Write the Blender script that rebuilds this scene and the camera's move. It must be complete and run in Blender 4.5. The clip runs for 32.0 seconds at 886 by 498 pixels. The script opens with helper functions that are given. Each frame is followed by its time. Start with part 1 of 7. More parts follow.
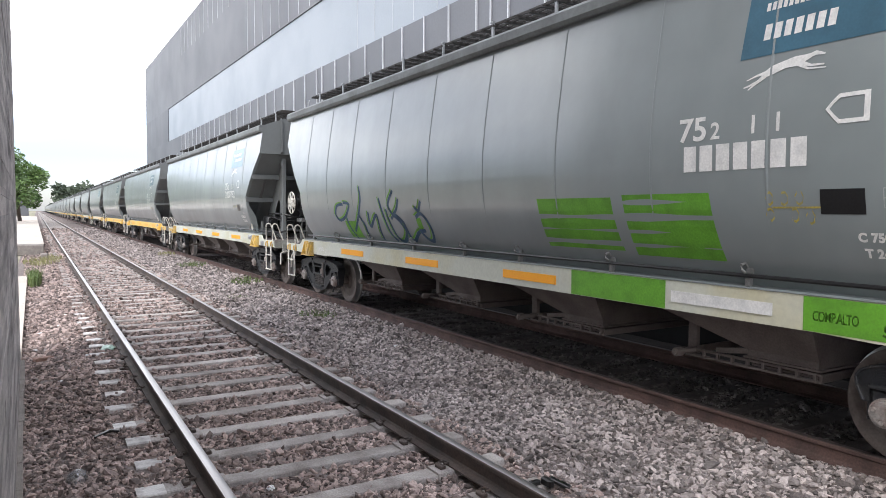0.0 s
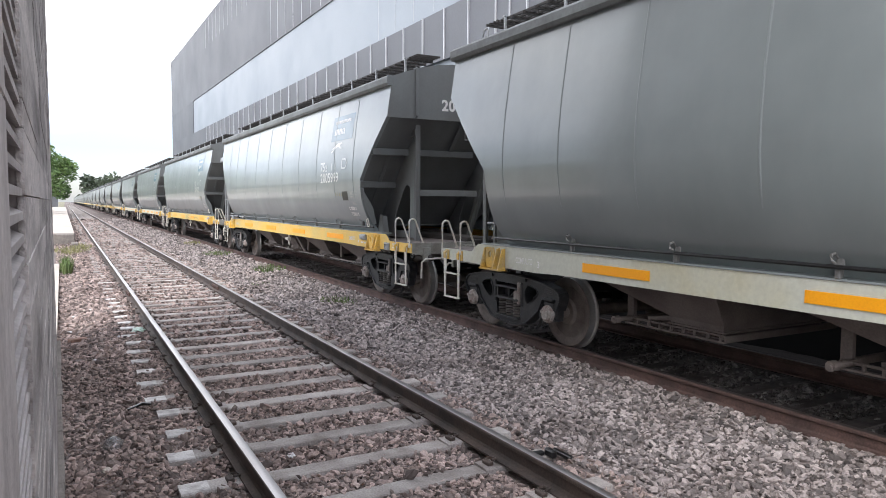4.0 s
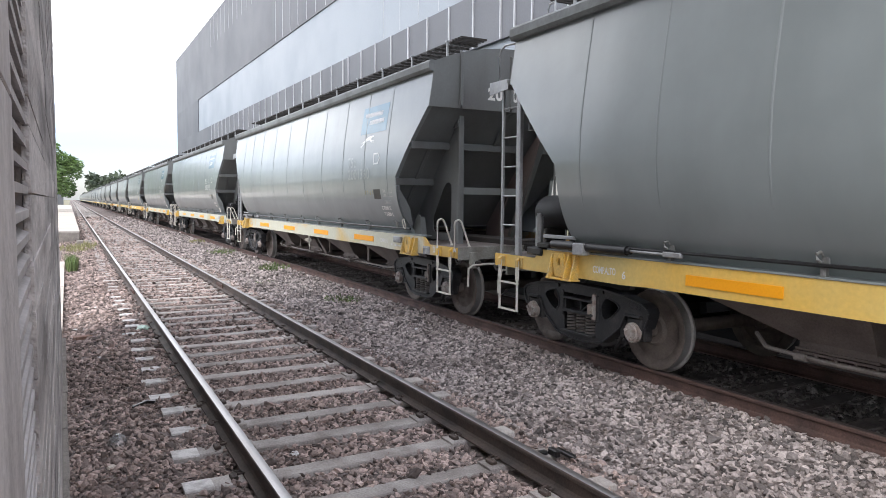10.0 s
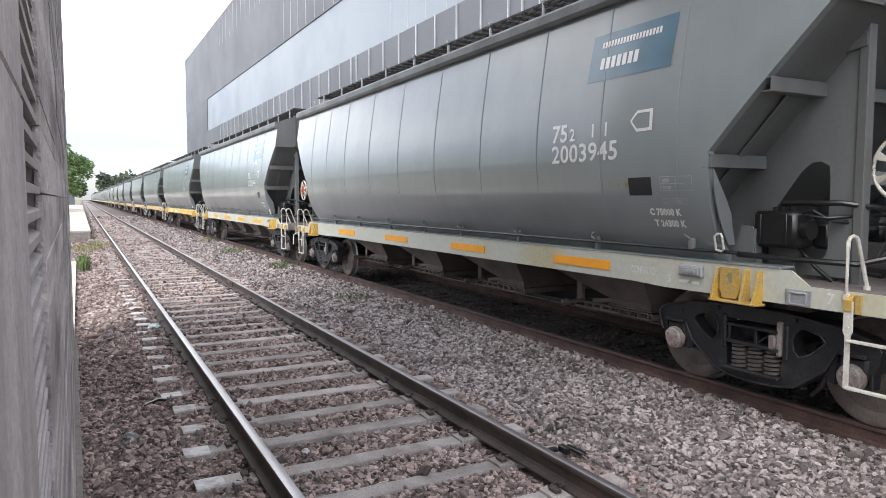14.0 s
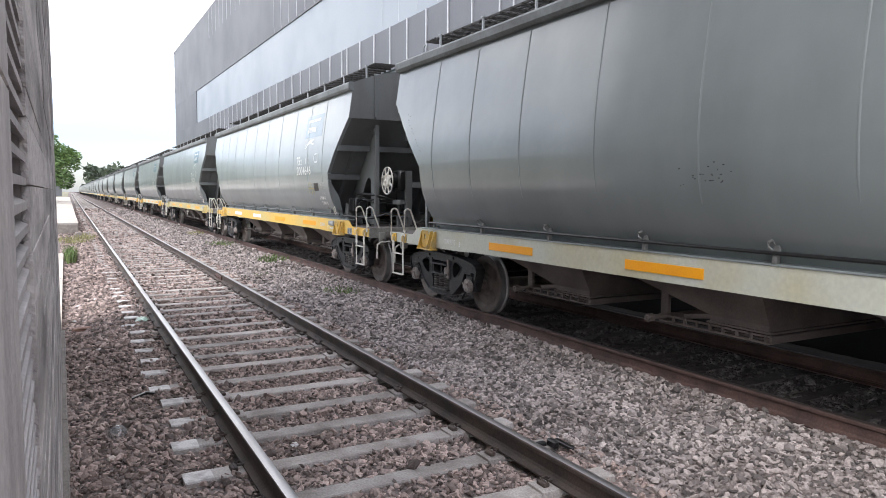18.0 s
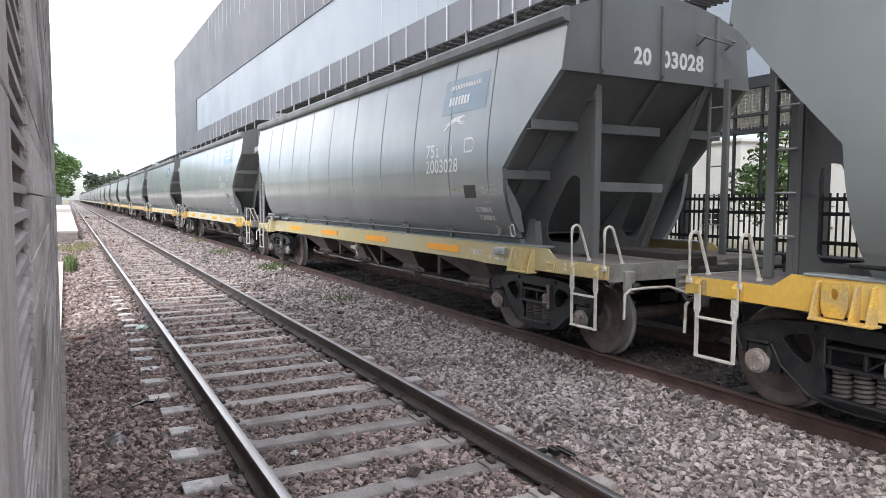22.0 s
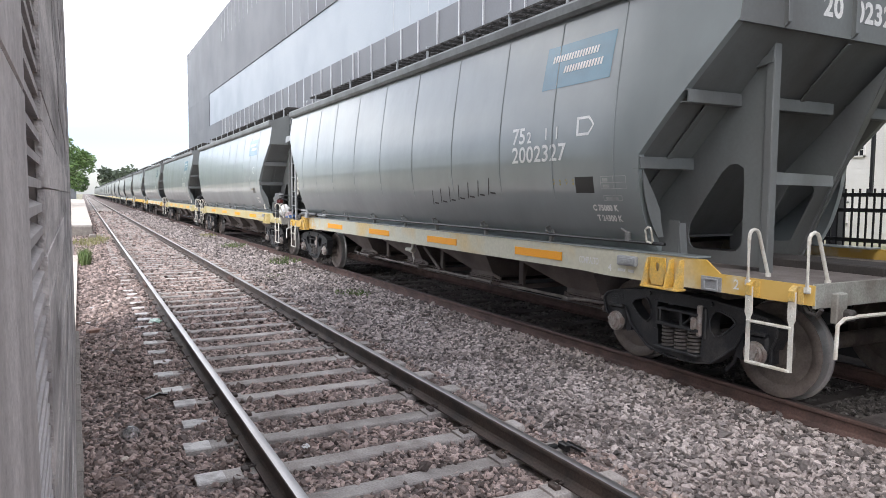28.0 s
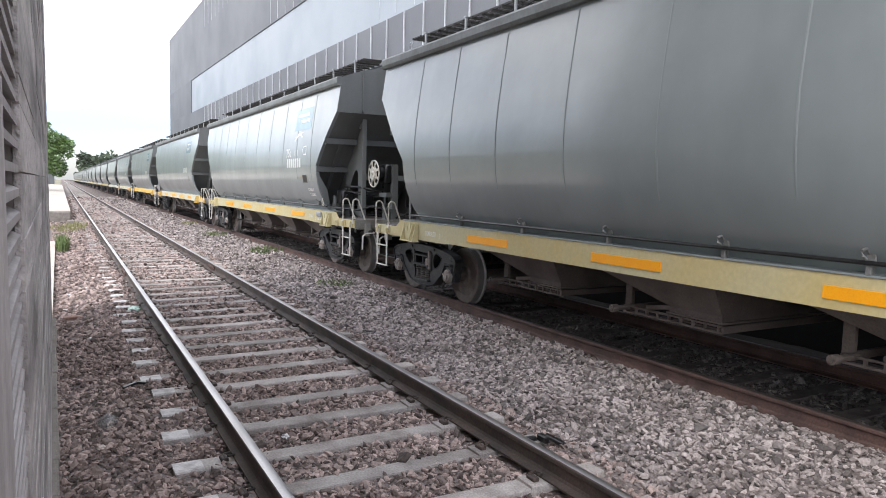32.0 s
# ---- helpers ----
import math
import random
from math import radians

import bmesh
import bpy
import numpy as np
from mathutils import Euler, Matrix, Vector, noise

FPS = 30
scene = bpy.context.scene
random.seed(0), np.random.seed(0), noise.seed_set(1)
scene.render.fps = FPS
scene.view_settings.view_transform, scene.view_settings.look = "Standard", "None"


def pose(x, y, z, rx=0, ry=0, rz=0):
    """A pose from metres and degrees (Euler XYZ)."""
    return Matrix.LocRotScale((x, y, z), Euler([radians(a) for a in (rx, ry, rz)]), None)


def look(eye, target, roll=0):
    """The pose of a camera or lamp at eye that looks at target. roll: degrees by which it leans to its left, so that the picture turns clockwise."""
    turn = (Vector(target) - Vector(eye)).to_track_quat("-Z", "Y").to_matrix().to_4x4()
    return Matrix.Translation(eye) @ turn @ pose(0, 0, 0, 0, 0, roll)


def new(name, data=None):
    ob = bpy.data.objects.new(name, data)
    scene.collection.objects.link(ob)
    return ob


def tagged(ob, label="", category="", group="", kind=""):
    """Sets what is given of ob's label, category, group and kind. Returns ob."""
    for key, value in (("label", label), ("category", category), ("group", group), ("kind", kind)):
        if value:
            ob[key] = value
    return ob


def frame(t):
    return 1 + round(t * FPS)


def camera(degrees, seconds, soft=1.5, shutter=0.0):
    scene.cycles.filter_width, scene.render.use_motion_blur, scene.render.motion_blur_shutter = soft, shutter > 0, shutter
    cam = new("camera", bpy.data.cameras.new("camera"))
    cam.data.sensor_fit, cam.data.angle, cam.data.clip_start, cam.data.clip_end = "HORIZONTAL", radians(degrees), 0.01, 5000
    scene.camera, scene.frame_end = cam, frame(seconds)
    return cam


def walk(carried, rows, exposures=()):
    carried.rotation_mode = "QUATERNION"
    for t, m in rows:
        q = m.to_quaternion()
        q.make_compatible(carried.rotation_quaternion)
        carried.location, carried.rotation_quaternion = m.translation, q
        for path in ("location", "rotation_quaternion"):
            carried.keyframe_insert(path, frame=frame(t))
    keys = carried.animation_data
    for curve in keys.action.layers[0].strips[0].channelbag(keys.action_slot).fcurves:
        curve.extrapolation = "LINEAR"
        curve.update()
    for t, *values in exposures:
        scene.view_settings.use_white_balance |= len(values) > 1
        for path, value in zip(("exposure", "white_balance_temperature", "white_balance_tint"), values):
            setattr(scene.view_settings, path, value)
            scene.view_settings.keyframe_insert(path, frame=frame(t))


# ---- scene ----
# ---- camera ----
cam = camera(65.5, 32.0, soft=0.7)
PATH = [
    (0, 0.07, 0.306, 1.796, 86.86, -0.21, -30.5), (0.5, 0.037, 0.314, 1.807, 86.61, -0.3, -30.31),
    (1, 0, -0, 1.752, 86.4, -0.06, -28.23), (1.5, -0, -0, 1.752, 86.54, -0.3, -28.5),
    (2, -0, 0, 1.752, 86.18, -0.22, -28.89), (2.5, -0, 0, 1.752, 86.23, -0.28, -28.49),
    (3, -0, 0, 1.752, 86.15, -0.09, -28.49), (3.5, 0, -0, 1.752, 86.11, -0.25, -28.68),
    (5.5, 0, -0, 1.752, 86.32, -0.28, -28.51), (6, -0, 0, 1.752, 86.03, -0.44, -28.44),
    (6.5, -0, 0, 1.752, 85.94, -0.18, -28.38), (7, -0, -0, 1.752, 85.92, -0.07, -28.46),
    (7.5, -0, -0, 1.752, 85.84, -0.01, -28.38), (8, -0, -0, 1.752, 85.97, -0.19, -28.53),
    (8.5, -0, -0, 1.752, 85.95, -0.13, -28.31), (9, -0, 0, 1.752, 86.1, -0.33, -28.18),
    (9.5, -0, -0, 1.752, 85.98, -0.23, -28.19), (10, -0, 0, 1.752, 86.05, -0.39, -28.32),
    (10.5, -0, -0, 1.752, 86.24, -0.43, -28.22), (11, -0, -0, 1.752, 86.13, -0.37, -28.29),
    (11.5, -0, -0, 1.752, 86.02, -0.2, -28.26), (12, 0, -0, 1.752, 85.83, -0.33, -28.23),
    (12.5, -0, 0, 1.752, 85.84, -0.31, -28.05), (13, -0, 0, 1.752, 85.85, -0.25, -27.84),
    (13.5, -0, 0, 1.752, 85.8, -0.31, -27.75), (14, -0, 0, 1.752, 85.84, -0.02, -27.6),
    (14.5, -0, 0, 1.752, 86.01, -0.02, -27.92), (16.5, -0, -0, 1.752, 85.71, -0.29, -28.3),
    (17, -0, 0, 1.752, 85.49, -0.12, -28.24), (17.5, -0, -0, 1.752, 85.53, -0.08, -28.3),
    (18, 0, -0, 1.752, 85.37, -0.4, -28.4), (18.5, 0, -0, 1.752, 85.49, -0.68, -28.52),
    (19, -0, 0, 1.752, 85.78, -0.44, -28.45), (19.5, -0, 0, 1.752, 85.85, -0.49, -28.61),
    (20, -0, -0, 1.752, 85.8, -0.46, -28.73), (20.5, -0, -0, 1.752, 85.77, -0.22, -28.64),
    (21, -0, 0, 1.752, 85.71, -0.4, -28.47), (21.5, -0, 0, 1.752, 85.91, -0.37, -28.24),
    (22, -0, -0, 1.752, 85.96, -0.23, -28.42), (22.5, -0, -0, 1.752, 86.15, 0.15, -28.4),
    (23, -0, -0, 1.752, 85.91, 0.04, -28.35), (23.5, -0, 0, 1.752, 86.02, -0.05, -28.08),
    (24, -0, 0, 1.752, 85.87, -0.32, -27.7), (24.5, -0, 0, 1.752, 85.82, -0.17, -27.77),
    (25, 0, 0, 1.752, 85.7, 0.02, -27.87), (25.5, 0, -0, 1.752, 85.59, 0.44, -27.71),
    (27.5, -0, 0, 1.752, 85.8, -0.28, -27.78), (28, -0, 0, 1.752, 85.54, -0.34, -27.48),
    (28.5, -0, 0, 1.752, 85.55, -0.16, -27.5), (29, 0, 0, 1.752, 85.61, -0.29, -27.25),
    (29.5, -0, 0, 1.752, 85.68, -0.35, -27.16), (30, -0, 0, 1.752, 85.34, -0.07, -27.22),
    (30.5, -0, 0, 1.752, 85.42, 0.21, -27.3), (31, -0, 0, 1.752, 85.39, 0.19, -27.27),
    (31.5, -0, 0, 1.752, 85.38, -0.54, -27.74), (32, 0, -0, 1.752, 84.88, -1.34, -28.84),
]
walk(cam, [(r[0], pose(*r[1:])) for r in PATH])

# ---- world and light: a bright overcast afternoon ----
world = bpy.data.worlds.new("world")
scene.world = world
world.use_nodes = True
wn, wl = world.node_tree.nodes, world.node_tree.links
wn.clear()
w_out = wn.new("ShaderNodeOutputWorld")
w_bg = wn.new("ShaderNodeBackground")
w_sky = wn.new("ShaderNodeTexSky")
w_sky.sky_type = "NISHITA"
w_sky.sun_disc = False
w_sky.sun_elevation = radians(48.9)
w_sky.sun_rotation = radians(229)
w_dim = wn.new("ShaderNodeMix")
w_dim.data_type, w_dim.blend_type = "RGBA", "MULTIPLY"
w_dim.inputs[0].default_value = 1.0
w_dim.inputs[7].default_value = (0.046, 0.0475, 0.058, 1)
w_tc = wn.new("ShaderNodeTexCoord")
w_map = wn.new("ShaderNodeMapping")
w_map.inputs["Scale"].default_value = (1.0, 1.0, 3.2)
w_noise = wn.new("ShaderNodeTexNoise")
w_noise.inputs["Scale"].default_value = 2.1
w_noise.inputs["Detail"].default_value = 5
w_ramp = wn.new("ShaderNodeValToRGB")
w_ramp.color_ramp.elements[0].position, w_ramp.color_ramp.elements[0].color = 0.40, (0.36, 0.36, 0.36, 1)
w_ramp.color_ramp.elements[1].position, w_ramp.color_ramp.elements[1].color = 0.56, (1, 1, 1, 1)
w_mix = wn.new("ShaderNodeMix")
w_mix.data_type = "RGBA"
w_mix.inputs[7].default_value = (0.825, 0.825, 0.838, 1)
w_bg.inputs[1].default_value = 3.65
wl.new(w_tc.outputs["Generated"], w_map.inputs[0])
wl.new(w_map.outputs[0], w_noise.inputs["Vector"])
wl.new(w_noise.outputs[0], w_ramp.inputs[0])
w_sep = wn.new("ShaderNodeSeparateXYZ")
wl.new(w_tc.outputs["Generated"], w_sep.inputs[0])
w_high = wn.new("ShaderNodeMapRange")
w_high.inputs[1].default_value, w_high.inputs[2].default_value = 0.07, 0.22
w_high.inputs[3].default_value, w_high.inputs[4].default_value = 0.13, 1.0
wl.new(w_sep.outputs[2], w_high.inputs[0])
w_cover = wn.new("ShaderNodeMath")
w_cover.operation = "MULTIPLY"
wl.new(w_ramp.outputs[0], w_cover.inputs[0])
wl.new(w_high.outputs[0], w_cover.inputs[1])
w_clear = wn.new("ShaderNodeMapRange")
w_clear.inputs[1].default_value, w_clear.inputs[2].default_value = 0.32, 0.60
w_clear.inputs[3].default_value, w_clear.inputs[4].default_value = 1.0, 0.58
wl.new(w_sep.outputs[2], w_clear.inputs[0])
w_bank = wn.new("ShaderNodeMath")
w_bank.operation = "MULTIPLY"
wl.new(w_cover.outputs[0], w_bank.inputs[0])
wl.new(w_clear.outputs[0], w_bank.inputs[1])
wl.new(w_bank.outputs[0], w_mix.inputs[0])
wl.new(w_sky.outputs[0], w_dim.inputs[6])
wl.new(w_dim.outputs[2], w_mix.inputs[6])
wl.new(w_mix.outputs[2], w_bg.inputs[0])
wl.new(w_bg.outputs[0], w_out.inputs[0])

sun = new("sun", bpy.data.lights.new("sun", "SUN"))
sun.data.energy, sun.data.angle, sun.data.color = 1.75, radians(30), (1.0, 0.97, 0.92)
sun.matrix_world = look((-9.3, -8, 14), (0, 0, 0))
scene.view_settings.exposure = 0.14


# ---- materials ----
def mat(name, col, col2=None, rough=0.6, metal=0.0, big=3.0, fine=60.0, mix=0.5, grain=0.25, bump=0.15, stretch=(1, 1, 1),
        rand=0.0, coat=0.0, island=0.0, spec=0.5, rvar=0.12, lo=0.4, hi=0.65):
    """Two colours blended by a large noise, grain and relief by a fine one."""
    m = bpy.data.materials.new(name)
    m.use_nodes = True
    n, l = m.node_tree.nodes, m.node_tree.links
    b = n["Principled BSDF"]
    b.inputs["Metallic"].default_value = metal
    b.inputs["Specular IOR Level"].default_value = spec
    b.inputs["Coat Weight"].default_value = coat
    b.inputs["Coat Roughness"].default_value = 0.15
    b.inputs["Coat IOR"].default_value = 1.6
    tc = n.new("ShaderNodeTexCoord")
    info = n.new("ShaderNodeObjectInfo")
    off = n.new("ShaderNodeMath")
    off.operation = "MULTIPLY"
    off.inputs[1].default_value = 37.0
    l.new(info.outputs["Random"], off.inputs[0])
    mp = n.new("ShaderNodeMapping")
    mp.inputs["Scale"].default_value = stretch
    l.new(tc.outputs["Object"], mp.inputs[0])
    n1 = n.new("ShaderNodeTexNoise")
    n1.noise_dimensions = "4D"
    n1.inputs["Scale"].default_value, n1.inputs["Detail"].default_value = big, 6
    l.new(mp.outputs[0], n1.inputs["Vector"])
    l.new(off.outputs[0], n1.inputs["W"])
    n2 = n.new("ShaderNodeTexNoise")
    n2.inputs["Scale"].default_value, n2.inputs["Detail"].default_value = fine, 3
    l.new(tc.outputs["Object"], n2.inputs["Vector"])
    rp = n.new("ShaderNodeValToRGB")
    rp.color_ramp.elements[0].position, rp.color_ramp.elements[1].position = lo, hi
    l.new(n1.outputs[0], rp.inputs[0])
    mx = n.new("ShaderNodeMix")
    mx.data_type = "RGBA"
    c2 = col2 or tuple(c * 0.75 for c in col)
    mx.inputs[6].default_value, mx.inputs[7].default_value = (*col, 1), (*c2, 1)
    sc = n.new("ShaderNodeMath")
    sc.operation = "MULTIPLY"
    sc.inputs[1].default_value = mix * 2 if mix < 0.5 else 1.0
    l.new(rp.outputs[0], sc.inputs[0])
    l.new(sc.outputs[0], mx.inputs[0])
    val = n.new("ShaderNodeMapRange")
    val.inputs[3].default_value, val.inputs[4].default_value = 1 - grain, 1 + grain
    val.inputs[1].default_value, val.inputs[2].default_value = 0.25, 0.75
    l.new(n2.outputs[0], val.inputs[0])
    last = val.outputs[0]
    for amount, source in ((rand, info.outputs["Random"]), (island, None)):
        if amount:
            if source is None:
                source = n.new("ShaderNodeNewGeometry").outputs["Random Per Island"]
            r = n.new("ShaderNodeMapRange")
            r.inputs[3].default_value, r.inputs[4].default_value = 1 - amount, 1 + amount
            l.new(source, r.inputs[0])
            pr = n.new("ShaderNodeMath")
            pr.operation = "MULTIPLY"
            l.new(last, pr.inputs[0])
            l.new(r.outputs[0], pr.inputs[1])
            last = pr.outputs[0]
    sv = n.new("ShaderNodeVectorMath")
    sv.operation = "SCALE"
    l.new(mx.outputs[2], sv.inputs[0])
    l.new(last, sv.inputs["Scale"])
    l.new(sv.outputs[0], b.inputs["Base Color"])
    rr = n.new("ShaderNodeMapRange")
    rr.inputs[3].default_value, rr.inputs[4].default_value = max(0.02, rough - rvar), min(1.0, rough + rvar)
    l.new(n1.outputs[0], rr.inputs[0])
    l.new(rr.outputs[0], b.inputs["Roughness"])
    if bump:
        bp = n.new("ShaderNodeBump")
        bp.inputs["Strength"].default_value, bp.inputs["Distance"].default_value = bump, 0.02
        l.new(n2.outputs[0], bp.inputs["Height"])
        l.new(bp.outputs[0], b.inputs["Normal"])
    return m


M = {
    "paint": mat("grey_wagon_paint", (0.254, 0.284, 0.286), (0.211, 0.237, 0.239), rough=0.34, big=0.9, fine=2.2, grain=0.06, bump=0.38,
                 stretch=(1, 1, 0.25), rand=0.07, rvar=0.06, spec=0.5, coat=0.75),
    "fascia": mat("weathered_grey_roof_edge", (0.185, 0.20, 0.20), (0.135, 0.14, 0.14), rough=0.55, big=2, fine=20, grain=0.12, bump=0.05),
    "seam": mat("grey_weld_seam", (0.215, 0.24, 0.242), (0.25, 0.275, 0.278), rough=0.4, big=2, grain=0.04, bump=0.0, stretch=(1, 1, 0.3)),
    # the sides' grey, darkened to hold the shade of the gaps between wagons
    "end": mat("shaded_grey_end_paint", (0.169, 0.18, 0.179), (0.12, 0.12, 0.118), rough=0.42, big=1.3, fine=30, grain=0.05, bump=0.05, stretch=(1, 1, 0.4)),
    "deck": mat("rubbed_brown_grey_deck_plate", (0.204, 0.178, 0.168), (0.132, 0.112, 0.104), rough=0.65, big=3, grain=0.2, bump=0.1),
    "end_brown": mat("brown_primer_showing_through_grey", (0.215, 0.165, 0.15), (0.18, 0.16, 0.155), rough=0.55, big=1.6, fine=30, grain=0.12, bump=0.05),
    "tape_white": mat("white_reflective_tape", (0.86, 0.86, 0.84), (0.74, 0.74, 0.72), rough=0.4, big=5, grain=0.05, bump=0.0),
    "sill_yellow": mat("faded_yellow_sill_paint", (0.80, 0.50, 0.10), (0.64, 0.50, 0.19), rough=0.5, big=0.8, fine=25, grain=0.07, bump=0.06, lo=0.42, hi=0.66),
    "sill_mixed": mat("worn_yellow_and_cream_sill_paint", (0.59, 0.575, 0.46), (0.68, 0.46, 0.13), rough=0.55, big=0.7, fine=25, grain=0.08, bump=0.06, lo=0.5, hi=0.66),
    "sill_cream": mat("pale_grey_green_sill_paint", (0.558, 0.567, 0.484), (0.512, 0.465, 0.288), rough=0.55, big=0.9, fine=25, grain=0.08, bump=0.06, lo=0.5, hi=0.7),
    "sill_olive": mat("dull_olive_yellow_sill_paint", (0.54, 0.485, 0.29), (0.56, 0.44, 0.19), rough=0.55, big=0.9, fine=25, grain=0.08, bump=0.06),
    "sill_grey": mat("dirty_grey_end_paint", (0.32, 0.32, 0.29), (0.20, 0.18, 0.16), rough=0.6, big=4, grain=0.2, bump=0.08),
    "chute": mat("brown_dusty_chute_steel", (0.151, 0.124, 0.113), (0.103, 0.0835, 0.0764), rough=0.75, big=3, grain=0.2, bump=0.1),
    "pipe": mat("dusty_grey_pipe", (0.221, 0.2, 0.187), (0.145, 0.128, 0.119), rough=0.7, big=5, grain=0.2, bump=0.05),
    "jack": mat("ochre_yellow_bracket_paint", (0.68, 0.42, 0.07), (0.46, 0.34, 0.15), rough=0.55, big=6, grain=0.2, rand=0.15),
    "frame": mat("dirty_grey_underframe", (0.0553, 0.0494, 0.0468), (0.0325, 0.0286, 0.026), rough=0.75, big=2, grain=0.25, bump=0.15),
    "bogie": mat("black_cast_steel", (0.0165, 0.0176, 0.0203), (0.0562, 0.0518, 0.0495), rough=0.46, big=7, grain=0.45, bump=0.14, lo=0.5, hi=0.78),
    "spring": mat("dusty_spring_steel", (0.104, 0.092, 0.0864), (0.056, 0.0496, 0.0464), rough=0.6, big=9, grain=0.3, bump=0.05),
    "wheel": mat("brown_dusty_wheel_steel", (0.156, 0.129, 0.113), (0.0943, 0.0771, 0.0681), rough=0.7, big=7, grain=0.2, bump=0.08),
    "tread": mat("polished_wheel_tread", (0.55, 0.54, 0.53), rough=0.32, metal=0.75, grain=0.1, bump=0.0),
    "cap": mat("rusty_bearing_cap", (0.32, 0.295, 0.275), (0.23, 0.175, 0.157), rough=0.6, big=14, grain=0.25, rand=0.25),
    "white": mat("worn_white_rail_paint", (0.66, 0.64, 0.58), (0.45, 0.38, 0.30), rough=0.5, big=9, grain=0.12, bump=0.05, lo=0.5, hi=0.75),
    "hook": mat("dull_grey_casting", (0.22, 0.22, 0.215), rough=0.55, metal=0.2, big=8, grain=0.2),
    "galv": mat("pale_galvanised_steel", (0.40, 0.41, 0.42), rough=0.45, metal=0.3, big=6, grain=0.12),
    "black": mat("black_enamel", (0.0132, 0.0132, 0.0138), rough=0.35, big=3, grain=0.2, bump=0.05),
    "decal": mat("white_stencil_paint", (0.80, 0.79, 0.765), (0.60, 0.60, 0.585), rough=0.34, big=9, grain=0.12, bump=0.0, coat=0.85, lo=0.45, hi=0.75),
    "decal_faint": mat("faded_white_stencil_paint", (0.40, 0.41, 0.41), (0.28, 0.29, 0.292), rough=0.34, big=9, grain=0.12, bump=0.0, coat=0.85),
    "logo_light": mat("light_blue_panel_paint", (0.035, 0.19, 0.29), rough=0.35, big=3, grain=0.08, bump=0.0, coat=0.85, rand=0.1),
    "logo_dark": mat("faded_slate_blue_panel_paint", (0.05, 0.145, 0.21), rough=0.35, big=3, grain=0.08, bump=0.0, coat=0.85),
    "orange": mat("orange_reflective_tape", (1.0, 0.42, 0.010), (0.98, 0.40, 0.010), rough=0.4, big=6, grain=0.06, bump=0.0),
    "patch": mat("yellow_chalk_paint", (0.42, 0.33, 0.06), (0.30, 0.27, 0.13), rough=0.6, big=8, grain=0.25, bump=0.0),
    "g_green": mat("green_spray_paint", (0.13, 0.36, 0.03), rough=0.5, big=5, grain=0.15, bump=0.0),
    "g_blue": mat("blue_spray_paint", (0.035, 0.09, 0.17), rough=0.5, big=5, grain=0.15, bump=0.0),
    "g_black": mat("black_spray_paint", (0.03, 0.03, 0.03), rough=0.5, big=5, grain=0.2, bump=0.0),
    "g_faint": mat("rubbed_brown_marker", (0.24, 0.19, 0.10), (0.32, 0.25, 0.12), rough=0.5, big=5, grain=0.15, bump=0.0),
    "g_slate": mat("rubbed_slate_blue_spray_paint", (0.17, 0.19, 0.18), (0.28, 0.26, 0.18), rough=0.5, big=5, grain=0.15, bump=0.0),
    "rail_side": mat("rusty_rail_steel", (0.085, 0.06, 0.048), (0.05, 0.04, 0.036), rough=0.75, big=4, grain=0.3, bump=0.15),
    "rail_rust": mat("brown_rail_rust", (0.125, 0.073, 0.06), (0.075, 0.047, 0.041), rough=0.75, big=4, grain=0.3, bump=0.15),
    "rail_top": mat("polished_rail_head", (0.40, 0.39, 0.395), (0.30, 0.28, 0.275), rough=0.36, metal=0.9, big=2, grain=0.10, bump=0.02, stretch=(6, 0.35, 1)),
    "rail_dull": mat("dull_rail_head", (0.16, 0.13, 0.12), rough=0.4, metal=0.6, big=2, grain=0.1, bump=0.02),
    "sleeper": mat("weathered_concrete_sleeper", (0.455, 0.42, 0.392), (0.26, 0.228, 0.208), rough=0.88, big=4, fine=70, grain=0.26, bump=0.35, rand=0.20, lo=0.36, hi=0.66),
    "limewash": mat("worn_white_limewash", (0.62, 0.60, 0.58), (0.34, 0.315, 0.30), rough=0.9, big=14, fine=90, grain=0.2, bump=0.2, rand=0.12, lo=0.45, hi=0.7),
    "dark_sleeper": mat("oily_dark_sleeper", (0.0925, 0.0816, 0.0784), (0.152, 0.136, 0.131), spec=0.15, rough=0.8, big=5, grain=0.25, bump=0.2, rand=0.2),
    "stone": mat("brown_grey_ballast", (0.345, 0.271, 0.242), (0.249, 0.189, 0.167), rough=0.85, big=1.2, fine=55, grain=0.28, bump=0.35, island=0.74),
    "stone_grey": mat("grey_ballast", (0.355, 0.311, 0.294), (0.258, 0.22, 0.206), rough=0.85, big=1.2, fine=55, grain=0.28, bump=0.35, island=0.74),
    # next two: shade under and behind the train, put into the ground's colour
    "stone_dark": mat("shade_dark_ballast", (0.159, 0.146, 0.14), (0.0863, 0.078, 0.0746), rough=0.75, big=2, fine=55, grain=0.3, bump=0.25, island=0.6, spec=0.15),
    "shade_soil": mat("shade_black_soil", (0.0367, 0.0325, 0.0304), (0.0237, 0.021, 0.0199), rough=0.95, big=2, fine=30, grain=0.3, bump=0.4, spec=0.1),
    "ballast": mat("far_ballast", (0.25, 0.212, 0.198), (0.145, 0.119, 0.11), rough=0.9, big=13, fine=70, grain=0.4, bump=0.8, spec=0.15),
    "dirt": mat("dry_dirt_and_grass", (0.33, 0.30, 0.235), (0.20, 0.205, 0.12), rough=0.95, big=0.2, fine=8, grain=0.3, bump=0.3, spec=0.15),
